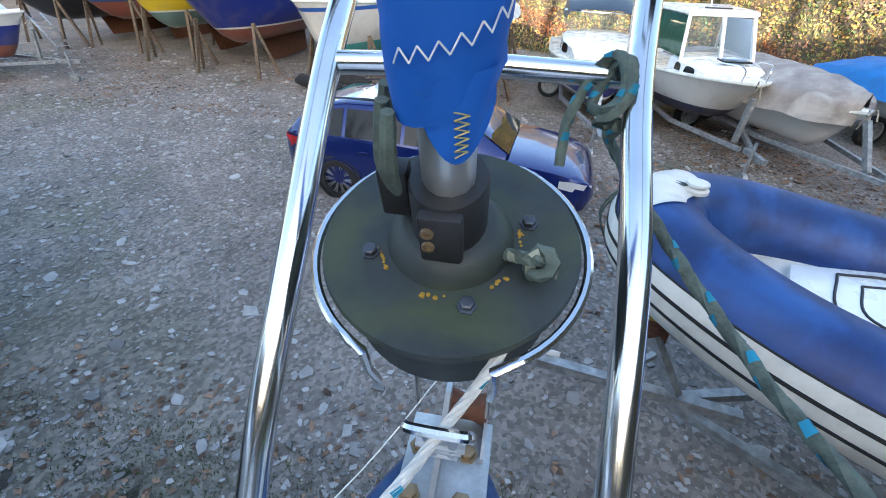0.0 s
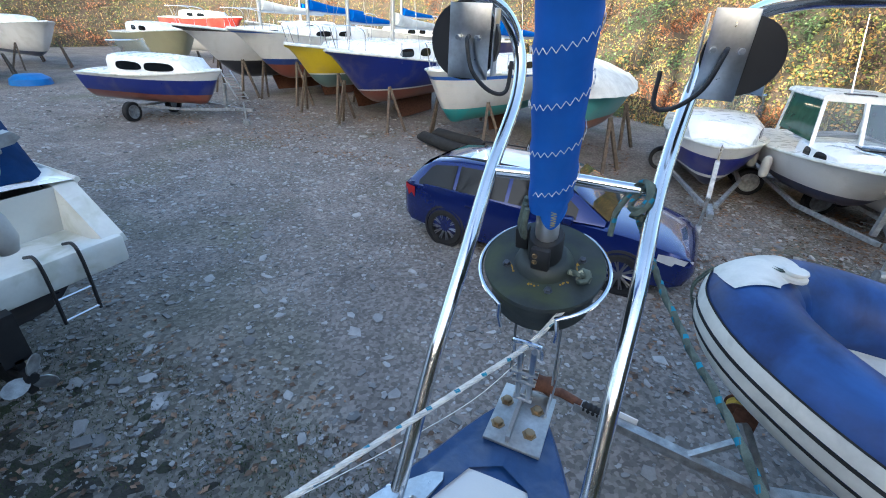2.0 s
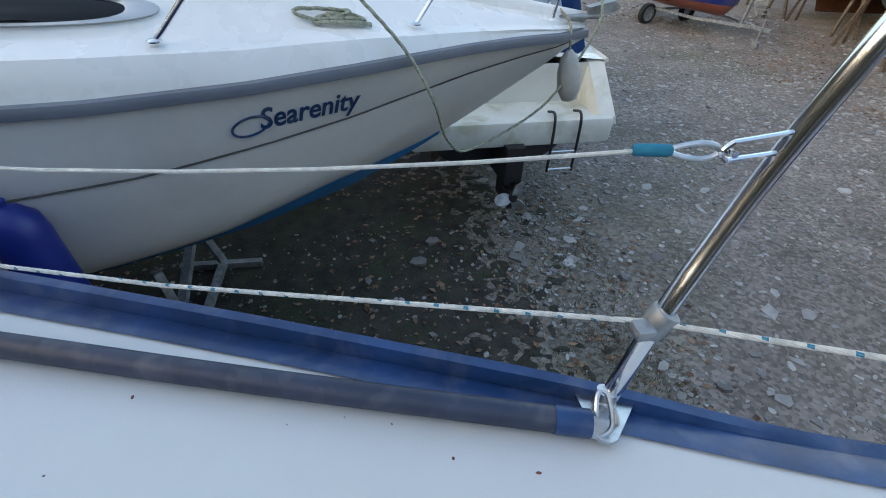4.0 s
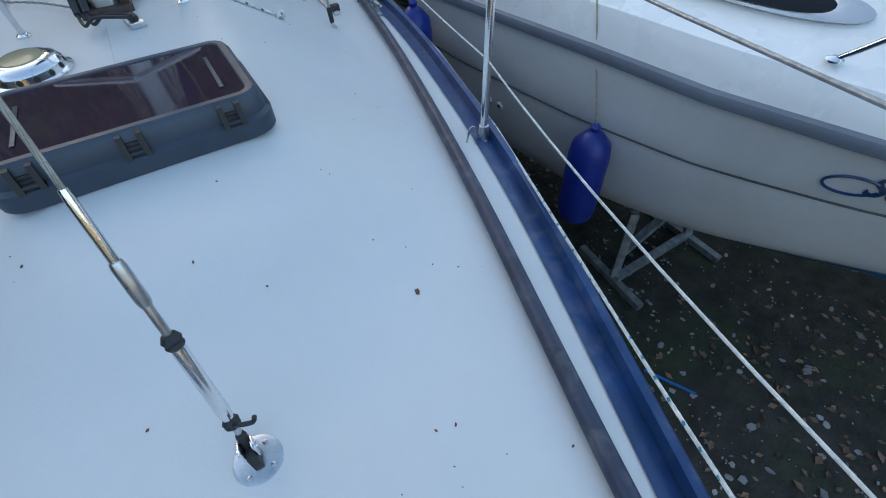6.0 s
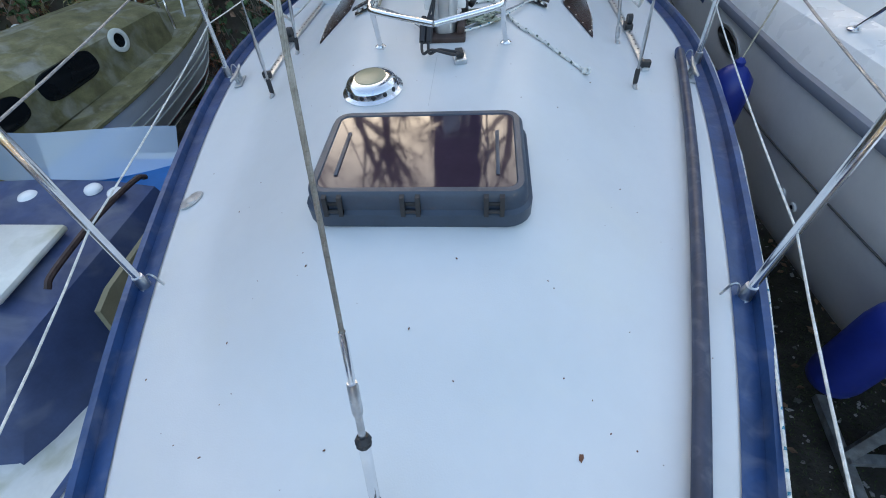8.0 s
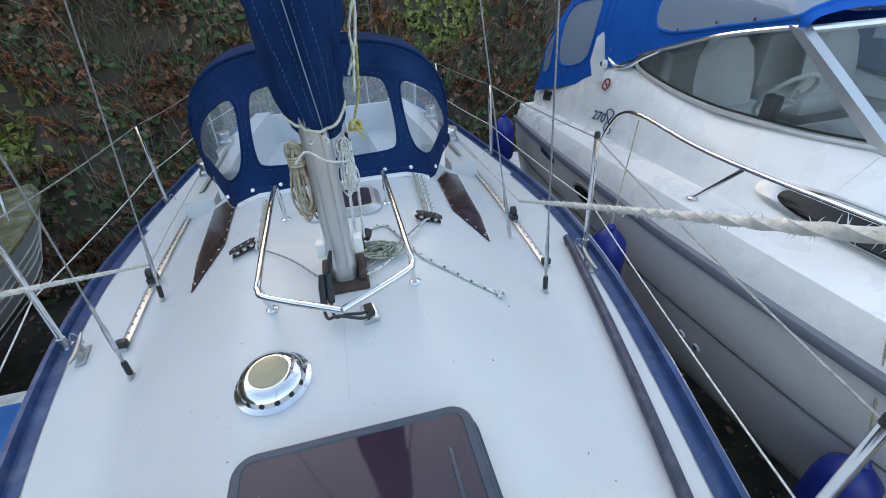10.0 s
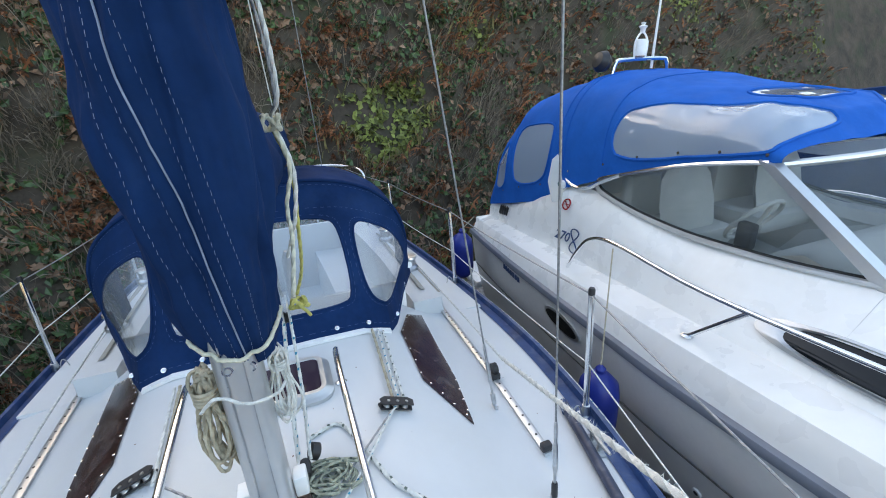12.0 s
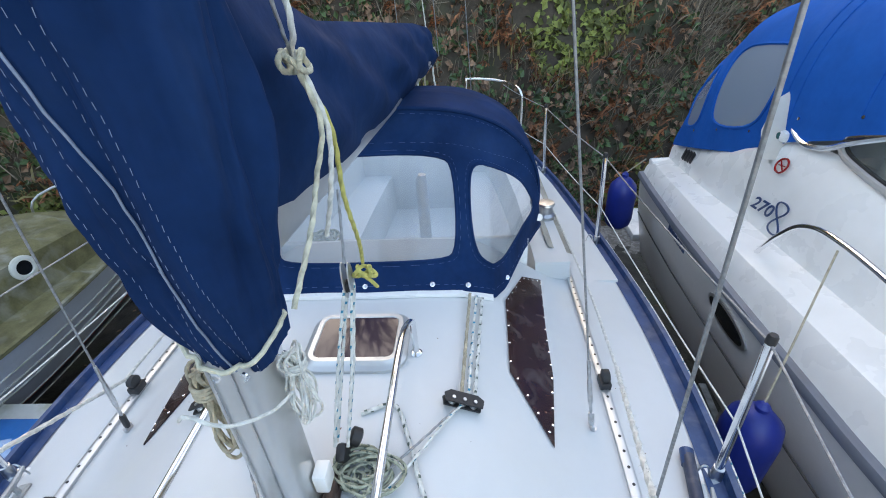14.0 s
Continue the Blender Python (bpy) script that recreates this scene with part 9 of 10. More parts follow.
def coil(name, c, size, turns, r, ma, label, seed, axis="hang", fleck=None):
    """A hank of rope: loose loops of uneven size, gathered by wraps or lying in a heap."""
    rnd = random.Random(seed)
    w, h = size
    pts, c = [], Vector(c)
    steps = 16
    for j in range(turns):
        wj, hj = w * rnd.uniform(0.35, 1.0), h * rnd.uniform(0.78, 1.06)
        ox, oy, ph = rnd.gauss(0, 0.14) * w, rnd.gauss(0, 0.22) * w, rnd.uniform(-0.4, 0.4)
        for k in range(steps):
            t = 2 * math.pi * k / steps
            if axis == "hang":
                z = -hj * 0.5 * (1 - math.cos(t))
                waist = 0.42 + 0.58 * min(1, abs(-z / h - 0.28) * 2.6)
                pts.append(c + Vector(((math.sin(t + 0.2 * ph) * wj * 0.5 + ox) * waist, (oy + 0.2 * w * math.sin(t * 2 + j)) * waist, z)))
            else:
                s_ = rnd.uniform(0.96, 1.04)
                pts.append(c + Vector((math.sin(t + ph) * wj * 0.5 * s_ + ox, math.cos(t + ph) * h * 0.5 * wj / w * s_ + oy * 0.5, r + (j % 4) * r * 1.7)))
    ob = rope(name, curve(pts, 2), r, ma, label, fleck)
    if axis == "hang":
        wr = [c + Vector((math.cos(a) * w * 0.30, math.sin(a) * w * 0.30, -h * 0.25 + r * 2.1 * a / 6.28)) for a in np.linspace(0, 6.28 * 4, 56)]
        rope("wrap", wr, r, ma, "wraps round the waist of the hank", parent=ob)
    return ob


# jib sheets from the clew to the deck tracks
rope("jib_sheet", curve([(-0.97, -4.10, 2.80), (-0.70, -3.05, 3.36), (-0.43, -2.0, 3.91), (-0.03, -0.55, 4.65)], 10), 0.0075, M["ropew"], "frayed white jib sheet led along the port side", fuzz=1500, seed=2)
rope("jib_sheet", curve([(0.89, -4.05, 2.82), (0.69, -3.0, 3.42), (0.49, -2.0, 3.99), (0.10, -0.55, 4.70)], 10), 0.0070, M["ropew"], "white jib sheet led along the starboard side", fuzz=500, seed=3)
rope("sheet_tail", curve([(-0.97, -4.10, 2.80), (-1.02, -4.7, 2.70), (-1.0, -5.6, 2.68)], 8), 0.006, M["ropew"], "tail of the jib sheet running aft along the deck")
rope("sheet_tail", curve([(0.89, -4.05, 2.82), (1.0, -4.7, 2.70), (1.0, -5.6, 2.68)], 8), 0.006, M["ropew"], "tail of the jib sheet running aft along the deck")
# furling line
fl = [Vector((0.060, 0.02, 2.955)), Vector((0.046, -0.020, 2.948)), Vector((0.013, -0.052, 2.900)), Vector((-0.05, -0.16, 2.880)), Vector((-0.400, -0.700, 2.747))]
ys_ = [-2.37, -3.0, -3.78, -4.5, -5.35]
fl += [Vector((-0.69, -1.48, 2.655))] + [Vector((-half(y) - 0.002, y, edge_z(y) + 0.032)) for y in ys_]
rope("furling_line", curve(fl[:5], 8) + fl[5:7] + curve(fl[7:], 10), 0.0038, M["ropew"], "white furling line with teal flecks led along the toe rail", fleck=M["ropet"], lay=8)
# old green rope on the pulpit
gk = Vector((0.126, 0.242, 3.072))
rope("old_line", curve([gk + Vector(v) * 0.62 for v in ((-0.055, -0.02, -0.13), (-0.055, 0.0, -0.06), (-0.02, 0.035, 0.02), (0.012, 0.02, 0.045), (0.022, -0.015, 0.0), (0.0, -0.03, -0.025), (-0.02, 0.0, -0.03), (-0.005, 0.03, 0.0), (0.02, 0.02, 0.045), (0.03, -0.02, 0.01), (0.01, -0.035, -0.03), (-0.012, -0.022, -0.045), (0.006, -0.012, -0.055), (0.022, -0.016, -0.045), (0.018, -0.03, -0.065))] + [Vector(p) for p in ((0.136, 0.25, 3.025), (0.158, 0.212, 2.996), (0.193, 0.113, 2.964), (0.226, 0.049, 2.939), (0.246, -0.005, 2.929), (0.27, -0.049, 2.919), (0.318, -0.150, 2.885), (0.37, -0.27, 2.83), (0.43, -0.40, 2.75), (0.50, -0.52, 2.62), (0.56, -0.60, 2.42))], 8),
     0.0056, M["ropeg"], "old green and teal rope knotted round the pulpit leg", fleck=M["ropet"])
kn = [STAY_M @ (Vector(p) * 0.93 + Vector((0, 0.018, 0.0008))) for p in ((0.045, -0.035, 0.004), (0.058, -0.040, 0.012), (0.068, -0.048, 0.022), (0.082, -0.045, 0.016), (0.078, -0.032, 0.010), (0.066, -0.040, 0.006), (0.070, -0.056, 0.010), (0.084, -0.054, 0.020), (0.074, -0.040, 0.026), (0.064, -0.050, 0.018))]
rope("stopper_knot", curve(kn, 8), 0.0050, M["ropeg"], "algae-green stopper knot on the drum", fleck=M["ropegw"], parent=P_DRUM)
# toggle and bow eye between drum and stemhead
TGA, TGB = Vector((0.012, -0.045, 2.895)), Vector((0.0, 0.08, 2.655))
g = Geo()
for sx in (-0.011, 0.011):
    g.tube([TGA + Vector((sx, 0.012, -0.02)), TGB + Vector((sx, 0, 0))], 0.0055, 8)
g.tube([TGA.lerp(TGB, 0.45) + Vector((-0.024, 0, 0)), TGA.lerp(TGB, 0.45) + Vector((0.024, 0, 0))], 0.006, 8)
g.tube([TGA.lerp(TGB, 0.62) + Vector((-0.022, 0, 0)), TGA.lerp(TGB, 0.62) + Vector((0.022, 0, 0))], 0.007, 8)
g.tube([TGB + Vector((-0.02, 0, 0)), TGB + Vector((0.02, 0, 0))], 0.007, 8)
tg = part("toggle", g, M["steel2"], YACHT, "stainless toggle over the stemhead")
g = Geo()
g.tube(curve([TGA + Vector(v) for v in ((-0.024, 0.02, -0.035), (-0.024, 0.0, 0.0), (-0.016, -0.008, 0.010), (0.016, -0.008, 0.010), (0.024, 0.0, 0.0), (0.024, 0.02, -0.035))], 6), 0.0042, 8)
part("bow_eye", g, M["steel"], tg, "stainless bow for the furling line")
STAYWIRE = mat("stay_wire", (0.36, 0.34, 0.31), 0.42, 0.75, var=0.25, scale=40, dirt=(0.10, 0.08, 0.06), dirt_amt=0.5, dscale=160)
rope("wire", [on_baby(0.5), on_baby(1.5), on_baby(4.9)], 0.0033, STAYWIRE, "twisted stay wire", parent=P_BABY, lay=11)
# whisker pole along the port side deck
POLE = thing("whisker_pole", (-0.75, -2.3, 2.6), "dark navy whisker pole lashed along the port side deck", "pole")
line = [Vector((p.x, p.y, deck_z(p.x, p.y) + 0.024)) for p in curve([(-0.337, -0.79, 0), (-0.508, -1.43, 0), (-0.712, -2.12, 0), (-0.94, -2.97, 0), (-1.145, -3.85, 0)], 5)]
g = Geo()
g.tube(line, 0.0205, 16)
part("tube", g, M["poletube"], POLE, "scuffed navy tube")
d = (line[1] - line[0]).normalized()
g = Geo()
g.tube([line[0] - d * 0.005, line[0] + d * 0.05], 0.022, 16)
part("end_sleeve", g, M["navy"], POLE, "navy plastic end sleeve")
g = Geo()
g.tube([line[-1] + d * 0.005, line[-1] - d * 0.05], 0.022, 16)
part("end_sleeve", g, M["navy"], POLE)
g = Geo()
g.tube(curve([line[0] + Vector(p) for p in ((0.012, -0.012, 0.0), (0.022, 0.012, -0.004), (0.014, 0.034, 0.006), (-0.022, 0.042, 0.022), (-0.034, 0.036, 0.026), (-0.028, 0.026, 0.022), (-0.004, 0.016, 0.008))], 5), 0.004, 7)
part("snap_hook", g, M["steel2"], POLE, "stainless end hook")
# mooring cleats on the side decks
def cleat(x, y, turn, s=1.0):
    c = thing("mooring_cleat", on_deck(x, y), "grey alloy mooring cleat on the side deck", "cleat", "deck cleats")
    m = deck_frame(x, y, turn)
    g = Geo()
    g.box((0, 0, 0.005), (0.045 * s, 0.13 * s, 0.010), 0.004, m)
    part("base", g, M["galv"], c)
    g = Geo()
    for yy in (-0.03, 0.03):
        g.tube([m @ Vector((0, yy * s, 0.006)), m @ Vector((0, yy * s, 0.045 * s))], 0.010 * s, 8)
    g.tube([m @ Vector((0, v * s, z * s)) for v, z in ((-0.105, 0.062), (-0.07, 0.055), (-0.03, 0.05), (0.03, 0.05), (0.07, 0.055), (0.105, 0.062))], [0.006 * s, 0.010 * s, 0.012 * s, 0.012 * s, 0.010 * s, 0.006 * s], 8)
    part("cross_bar", g, M["galv"], c)
cleat(-1.13, -3.62, -10, 0.9)
cleat(1.10, -3.68, 10, 0.9)
BR = thing("deck_bracket", on_deck(0.045, -0.235), "small galvanised chain bracket with two upright fins", "deck fitting")
m = deck_frame(0.045, -0.235, -28)
g = Geo()
g.box((0, 0, 0.003), (0.085, 0.075, 0.006), 0.002, m)
part("base", g, M["galv"], BR)
for sx in (-0.028, 0.028):
    g = Geo()
    g.loft([[m @ Vector((sx + e, a, z)) for a, z in ((-0.03, 0.006), (0.03, 0.006), (0.034, 0.045), (0.028, 0.048), (-0.01, 0.016), (-0.03, 0.014))] for e in (-0.002, 0.002)])
    part("fin", g, M["galv"], BR, "upright metal fin")
for a, b in ((0, -0.02), (0, 0.02)):
    g = Geo()
    bolt_head(g, m @ Matrix.Translation((a, b, 0.006)), 0.007, 0.006)
    part("bolt", g, M["steel2"], BR)
# hanks at the mast
coil("halyard_hank", (0.066, -3.515, 3.478), (0.085, 0.27), 11, 0.0042, M["ropeb"], "beige halyard coiled and hung beside the mast", 4)
coil("halyard_hank", (-0.086, -3.575, 3.46), (0.075, 0.20), 9, 0.0028, M["ropew"], "white thin line coiled and hung on the mast", 9)
coil("deck_coil", (-0.135, -3.615, deck_z(-0.135, -3.615)), (0.17, 0.11), 12, 0.0042, M["ropegw"], "green-white rope coil lying beside the mast foot", 5, "flat", M["ropeg"])
def lying(pts, up):
    return [Vector((x, y, deck_z(x, y) + up)) for x, y in [(p.x, p.y) for p in curve([(a, b, 0) for a, b in pts], 8)]]
rope("deck_line", lying([(-0.10, -3.80), (-0.20, -3.83), (-0.26, -3.70), (-0.33, -3.52), (-0.45, -3.42), (-0.59, -3.35)], 0.008), 0.0062, M["ropew"], "flecked line lying on deck with a knotted end", fleck=M["ropeg"])
rope("knot", [Vector((-0.585, -3.352, deck_z(-0.585, -3.352) + 0.014)) + Vector((0.016 * math.sin(2 * t), 0.014 * math.cos(3 * t), 0.010 * math.sin(3 * t))) for t in np.linspace(0, 6.28, 30)], 0.0062, M["ropew"], "stopper knot in the deck line")
# lines from the mast foot through the organisers and aft under the hood
for nm, pts, r, ma, fk in (("halyard_tail", [(-0.06, -3.47), (-0.25, -3.66), (-0.43, -3.86)], 0.0035, "wire", None), ("halyard_tail", [(-0.06, -3.45), (-0.2, -3.55), (-0.41, -3.84)], 0.004, "ropew", "ropet"),
                       ("halyard_tail", [(-0.425, -3.86), (-0.465, -4.40)], 0.006, "ropew", "ropet"), ("halyard_tail", [(-0.445, -3.86), (-0.49, -4.40)], 0.006, "ropew", "ropeg"), ("halyard_tail", [(-0.405, -3.86), (-0.44, -4.40)], 0.006, "ropeb", None),
                       ("halyard_tail", [(0.35, -3.80), (0.375, -4.30)], 0.006, "ropew", None), ("halyard_tail", [(0.33, -3.80), (0.355, -4.30)], 0.006, "ropeb", None), ("halyard_tail", [(0.06, -3.46), (0.2, -3.66), (0.34, -3.80)], 0.004, "wire", None)):
    rope(nm, lying(pts, 0.02), r, M[ma], "control line led aft over the deck to the sprayhood", fleck=M[fk] if fk else None)
# kicking tackle
KT = thing("kicker_tackle", (-0.1, -3.7, 2.9), "rope tackle with a grey block between boom and mast foot", "tackle")
bl = Vector((-0.105, -3.93, 3.36))
g = Geo()
for dx in (-0.009, 0.009):
    g.loft([[bl + Vector((dx + e, math.cos(t) * 0.024, math.sin(t) * 0.060)) for t in np.linspace(0, 6.283, 18, False)] for e in (-0.002, 0.002)])
part("block", g, M["alu"], KT, "grey oval block")
g = Geo()
g.spin([(0.005, -0.006), (0.02, -0.006), (0.016, 0), (0.02, 0.006), (0.005, 0.006)], Matrix.Translation(bl - Vector((0, 0, 0.02))) @ Matrix.Rotation(radians(90), 4, "Y"), 16)
part("sheave", g, M["black"], KT)
low = Vector((-0.085, -3.66, 2.97))
g = Geo()
g.box((0, 0, 0), (0.03, 0.05, 0.09), 0.012, Matrix.Translation(low) @ Matrix.Rotation(radians(-30), 4, "X"))
g.spin([(0.018, -0.016), (0.026, -0.012), (0.026, 0.012), (0.018, 0.016)], Matrix.Translation(low + Vector((-0.03, -0.03, 0.03))) @ Matrix.Rotation(radians(60), 4, "Y"), 14)
part("jamming_block", g, M["black"], KT, "black jamming block")
for dx, dy in ((-0.018, 0.018), (0.018, 0.018), (-0.016, -0.016), (0.014, -0.020)):
    rope("fall", [bl + Vector((dx * 0.6, dy, -0.02)), bl.lerp(low, 0.5) + Vector((dx * 1.1, dy, 0)), low + Vector((dx, dy * 0.4, 0.04))], 0.0045, M["ropew"], "", fleck=M["ropet"], parent=KT)
rope("strop", [bl + Vector((0, 0, 0.055)), Vector((-0.09, -4.05, 3.58))], 0.004, M["wire"], "wire strop", parent=KT)
# knotted yellow line hanging from the boom and ropes round the cover
kc = Vector((-0.150, -3.950, 3.375))
rope("yellow_line", curve([(-0.172, -3.73, 3.95), (-0.198, -3.76, 3.84), (-0.190, -3.78, 3.69), (-0.178, -3.86, 3.53), kc + Vector((0, 0, 0.03))], 8), 0.0050, M["ropey"], "yellow line hanging from the boom with a round knot")
rope("yellow_knot", [kc + Vector((0.024 * math.sin(2 * t) + 0.006 * math.cos(5 * t), 0.020 * math.cos(3 * t), 0.022 * math.sin(3 * t + 0.6))) for t in np.linspace(0, 6.28 * 2, 70)] + [kc + Vector((-0.03, 0.0, -0.055))], 0.0055, M["ropey"], "round knot with a short tail in the yellow line")
# halyards up the mast beside the cover
for pts, ma in (([(-0.172, -3.72, 3.96), (-0.195, -3.72, 3.86), (-0.172, -3.70, 3.765), (-0.170, -3.62, 3.70), (-0.15, -3.52, 3.61)], "ropec"),
                ([(-0.172, -3.73, 3.97), (-0.202, -3.73, 3.85), (-0.186, -3.72, 3.73), (-0.150, -3.74, 3.62)], "ropew")):
    rope("tie_line", curve(pts, 8), 0.005, M[ma], "cream tie line hanging down beside the sail cover")
rope("cover_knot", [Vector((-0.172, -3.72, 3.96)) + Vector((0.02 * math.sin(2 * t), 0.02 * math.cos(3 * t), 0.018 * math.sin(3 * t + 0.5))) for t in np.linspace(0, 6.28 * 2, 50)], 0.005, M["ropec"], "knotted cream rope at the neck of the cover")
for k, (x, y, x2, y2, ma) in enumerate(((-0.175, -3.66, -0.10, -3.60, "ropew"), (-0.165, -3.62, -0.08, -3.55, "wire"))):
    rope("halyard", curve([(-0.172, -3.72, 3.96), (x - 0.02, y, 4.15), (x2, y2, 5.2), (x2, y2 - 0.15, 9.0)], 10), 0.005 if ma != "wire" else 0.003, M[ma], "halyard running up beside the covered mast")
# cord with eyelets at the foot of the cover
rope("cover_cord", curve([(0.06, -3.42, 3.45), (0.02, -3.40, 3.49), (-0.03, -3.41, 3.45), (-0.08, -3.46, 3.42), (-0.095, -3.52, 3.40)], 6), 0.0035, M["ropew"], "thin white cord through the eyelets", parent=COVER)
# gear in the cockpit behind the hood
g = Geo()
g.tube([(-0.09, -6.0, 2.02), (-0.09, -6.0, 2.72), (-0.10, -6.0, 2.78)], [0.05, 0.045, 0.03], 12)
solo("tiller_post", g, M["alu"], "grey covered tiller post standing in the cockpit", "tiller")
coil("cockpit_line", (0.50, -5.35, 2.62), (0.22, 0.2), 8, 0.007, M["ropegw"], "tangle of sheets lying on the cockpit seat", 15, "flat")
coil("cockpit_line", (-0.58, -5.3, 2.34), (0.26, 0.22), 9, 0.007, M["ropeb"], "tangle of sheets lying on the cockpit seat", 16, "flat")
g = Geo()
g.box((0, -4.96, 2.62), (0.56, 0.03, 0.44), 0.008)
solo("washboard", g, M["padgrey"], "grey washboard in the companionway", "washboard")
# gear at the boom end
for k, (dx, z1, ma) in enumerate(((-0.02, 3.25, "ropew"), (0.02, 3.30, "ropeb"), (0.05, 3.18, "ropew"))):
    rope("sheet_fall", curve([(-0.2 + dx, -6.22, 3.62), (-0.19 + dx * 1.6, -6.24, 3.42), (-0.2 + dx * 2.2, -6.26, z1)], 6), 0.006, M[ma], "rope falls hanging at the boom end")
rope("topping_lift", [(-0.2, -6.2, 3.66), (-0.10, -5.2, 6.2), (-0.03, -4.0, 9.8)], 0.004, M["ropew"], "thin topping lift from the boom end to the masthead")
for k, (dx, dy) in enumerate(((0.0, 0.0), (-0.25, 0.2), (0.3, -0.2))):
    rope("backstay" if k == 0 else "spare_line", [(-0.25 + dx, -6.55 + dy, 3.5 if k == 0 else 3.0), (-0.2 + dx * 0.8, -6.1 + dy, 5.2), (-0.05, -4.2, 9.8)], 0.0035, M["wire"], "wire running up from the stern to the masthead")
# cruiser's mooring rope: loop under the bow and coil on its foredeck
rope("mooring_rope", curve([(CX + 0.02, 0.52, 2.72), (CX + 0.10, 0.50, 2.62), (CX + 0.14, 0.42, 2.45), (CX + 0.20, 0.15, 2.08), (CX + 0.335, -0.381, 1.851), (CX + 0.60, -0.60, 2.05), (CX + 0.80, -0.72, 2.37), (CX + 0.76, -0.86, 2.62), (CX + 0.70, -1.10, 2.88), (CX + 0.66, -1.35, 3.12)], 10), 0.009, M["ropegw"], "grey mooring rope hanging in a slack loop under the bow")
def cruiser_deck_z(x, y):
    row = sea_deck_row(y, 1)[::-1]
    return interp(x, [p[0] for p in row], [p[2] for p in row])
loops = []
for t in np.linspace(0, 6.28 * 3.3, 110):
    k = t / 6.28
    lx = -2.53 + (0.035 + 0.015 * math.sin(k * 2.1)) * math.sin(t) + 0.02 * math.sin(k * 3.7)
    ly = -1.18 + (0.12 + 0.05 * math.sin(k * 2.9 + 1)) * math.cos(t) + 0.05 * math.sin(k * 1.7)
    loops.append(Vector((lx, ly, cruiser_deck_z(lx, ly) + 0.010 + 0.006 * k + 0.018 * max(0, math.sin(t * 0.9 + k)))))
rope("mooring_rope", loops, 0.0095, M["ropegw"], "grey mooring rope in loose loops on the cruiser's foredeck")
# winch rope of the inflatable
nose = RIB.matrix_world @ Vector((0, -0.22, 0.56))
front_ = RIB.matrix_world @ Vector((0, 0.27, 0.26))
for k in (-1, 1):
    rope("painter", curve([nose, RIB.matrix_world @ Vector((0.03 * k, 0.05, 0.53)), front_ + Vector((0, 0.02 * k, 0.08)), front_ + Vector((0.0, 0.03 * k, -0.2)), RM @ Vector((0.265, 0.09 + 0.02 * k, 1.0))], 7), 0.008, M["ropeg"], "olive painter from the bow bollard down to the winch")
# thin white wire round the stem
rope("thin_line", curve([(-0.02, 0.16, 2.70), (-0.10, 0.06, 2.62), (-0.20, -0.10, 2.60), (-0.29, -0.30, 2.64)], 6), 0.0010, M["thread"], "thin white line from stemhead to pulpit foot")
# specks of grime and a hairline in the deck paint
rnd_ = random.Random(77)
g = Geo()
for _ in range(150):
    y = rnd_.uniform(-4.2, -0.3)
    x = rnd_.uniform(-1, 1) * (half(y) - 0.13)
    r = rnd_.choice((0.0009, 0.0012, 0.0016, 0.0024))
    g.spin([(r, 0.0004), (r * 0.7, 0.0009)], Matrix.Translation((x, y, deck_z(x, y))) @ Matrix.Scale(rnd_.uniform(1, 2.2), 4, (math.cos(x * 40), math.sin(x * 40), 0)), 6)
tagged(part("speck", g, M["rust"], YACHT, "small dark specks on the deck paint", 0), kind="stuff")
for pts in (((0.004, -1.70), (0.0, -1.2), (0.003, -0.5)), ((0.02, -2.95), (0.015, -3.3)), ((-0.20, -0.78), (-0.14, -1.02))):
    g = Geo()
    g.tube([(x, y, deck_z(x, y) + 0.0003) for x, y in pts], 0.0006, 4)
    part("hairline", g, M["galv"], YACHT, "hairline crack in the deck paint")
# blue stick lying on the ground between the boats
g = Geo()
g.tube([(-2.36, -1.95, 0.07), (-2.54, -1.59, 0.06)], 0.012, 8)
solo("blue_pole", g, M["tarpblue"], "bright blue plastic pole lying on the ground", "pole")


# ---------- stones, litter and moss of the yard ----------
def stones(name, count, box_, smin, smax, seed, label, zoff=0.0):
    rnd = random.Random(seed)
    g = Geo()
    x0, x1, y0, y1 = box_
    for _ in range(count):
        x, y = rnd.uniform(x0, x1), rnd.uniform(y0, y1)
        if noise.noise((x * 0.7, y * 0.7, seed)) + rnd.gauss(0, 0.3) < -0.15:
            continue
        s = smin + (smax - smin) * rnd.random() ** 2.6
        k = rnd.choice((4, 5, 5, 6))
        a0 = rnd.random() * 6.28
        el = rnd.uniform(0.45, 0.9)
        rot = rnd.random() * 6.28
        z = ground_z(x, y) + zoff
        th = s * rnd.uniform(0.12, 0.32)
        tx, ty = rnd.gauss(0, 0.14), rnd.gauss(0, 0.14)
        lo, hi = [], []
        for j in range(k):
            a = a0 + (j + rnd.uniform(-0.3, 0.3)) * 6.283 / k
            px, py = math.cos(a) * s * rnd.uniform(0.8, 1.15), math.sin(a) * s * el
            qx, qy = px * math.cos(rot) - py * math.sin(rot), px * math.sin(rot) + py * math.cos(rot)
            lo.append((x + qx * 1.06, y + qy * 1.06, z - 0.03))
            hi.append((x + qx, y + qy, z + th + qx * tx + qy * ty))
        g.add(lo + hi, [(j, (j + 1) % k, k + (j + 1) % k, k + j) for j in range(k)] + [tuple(range(k, 2 * k))])
    solo(name, g, M["stone"], label, "stones", "stuff", at=(0, 0, 0), smooth=0)


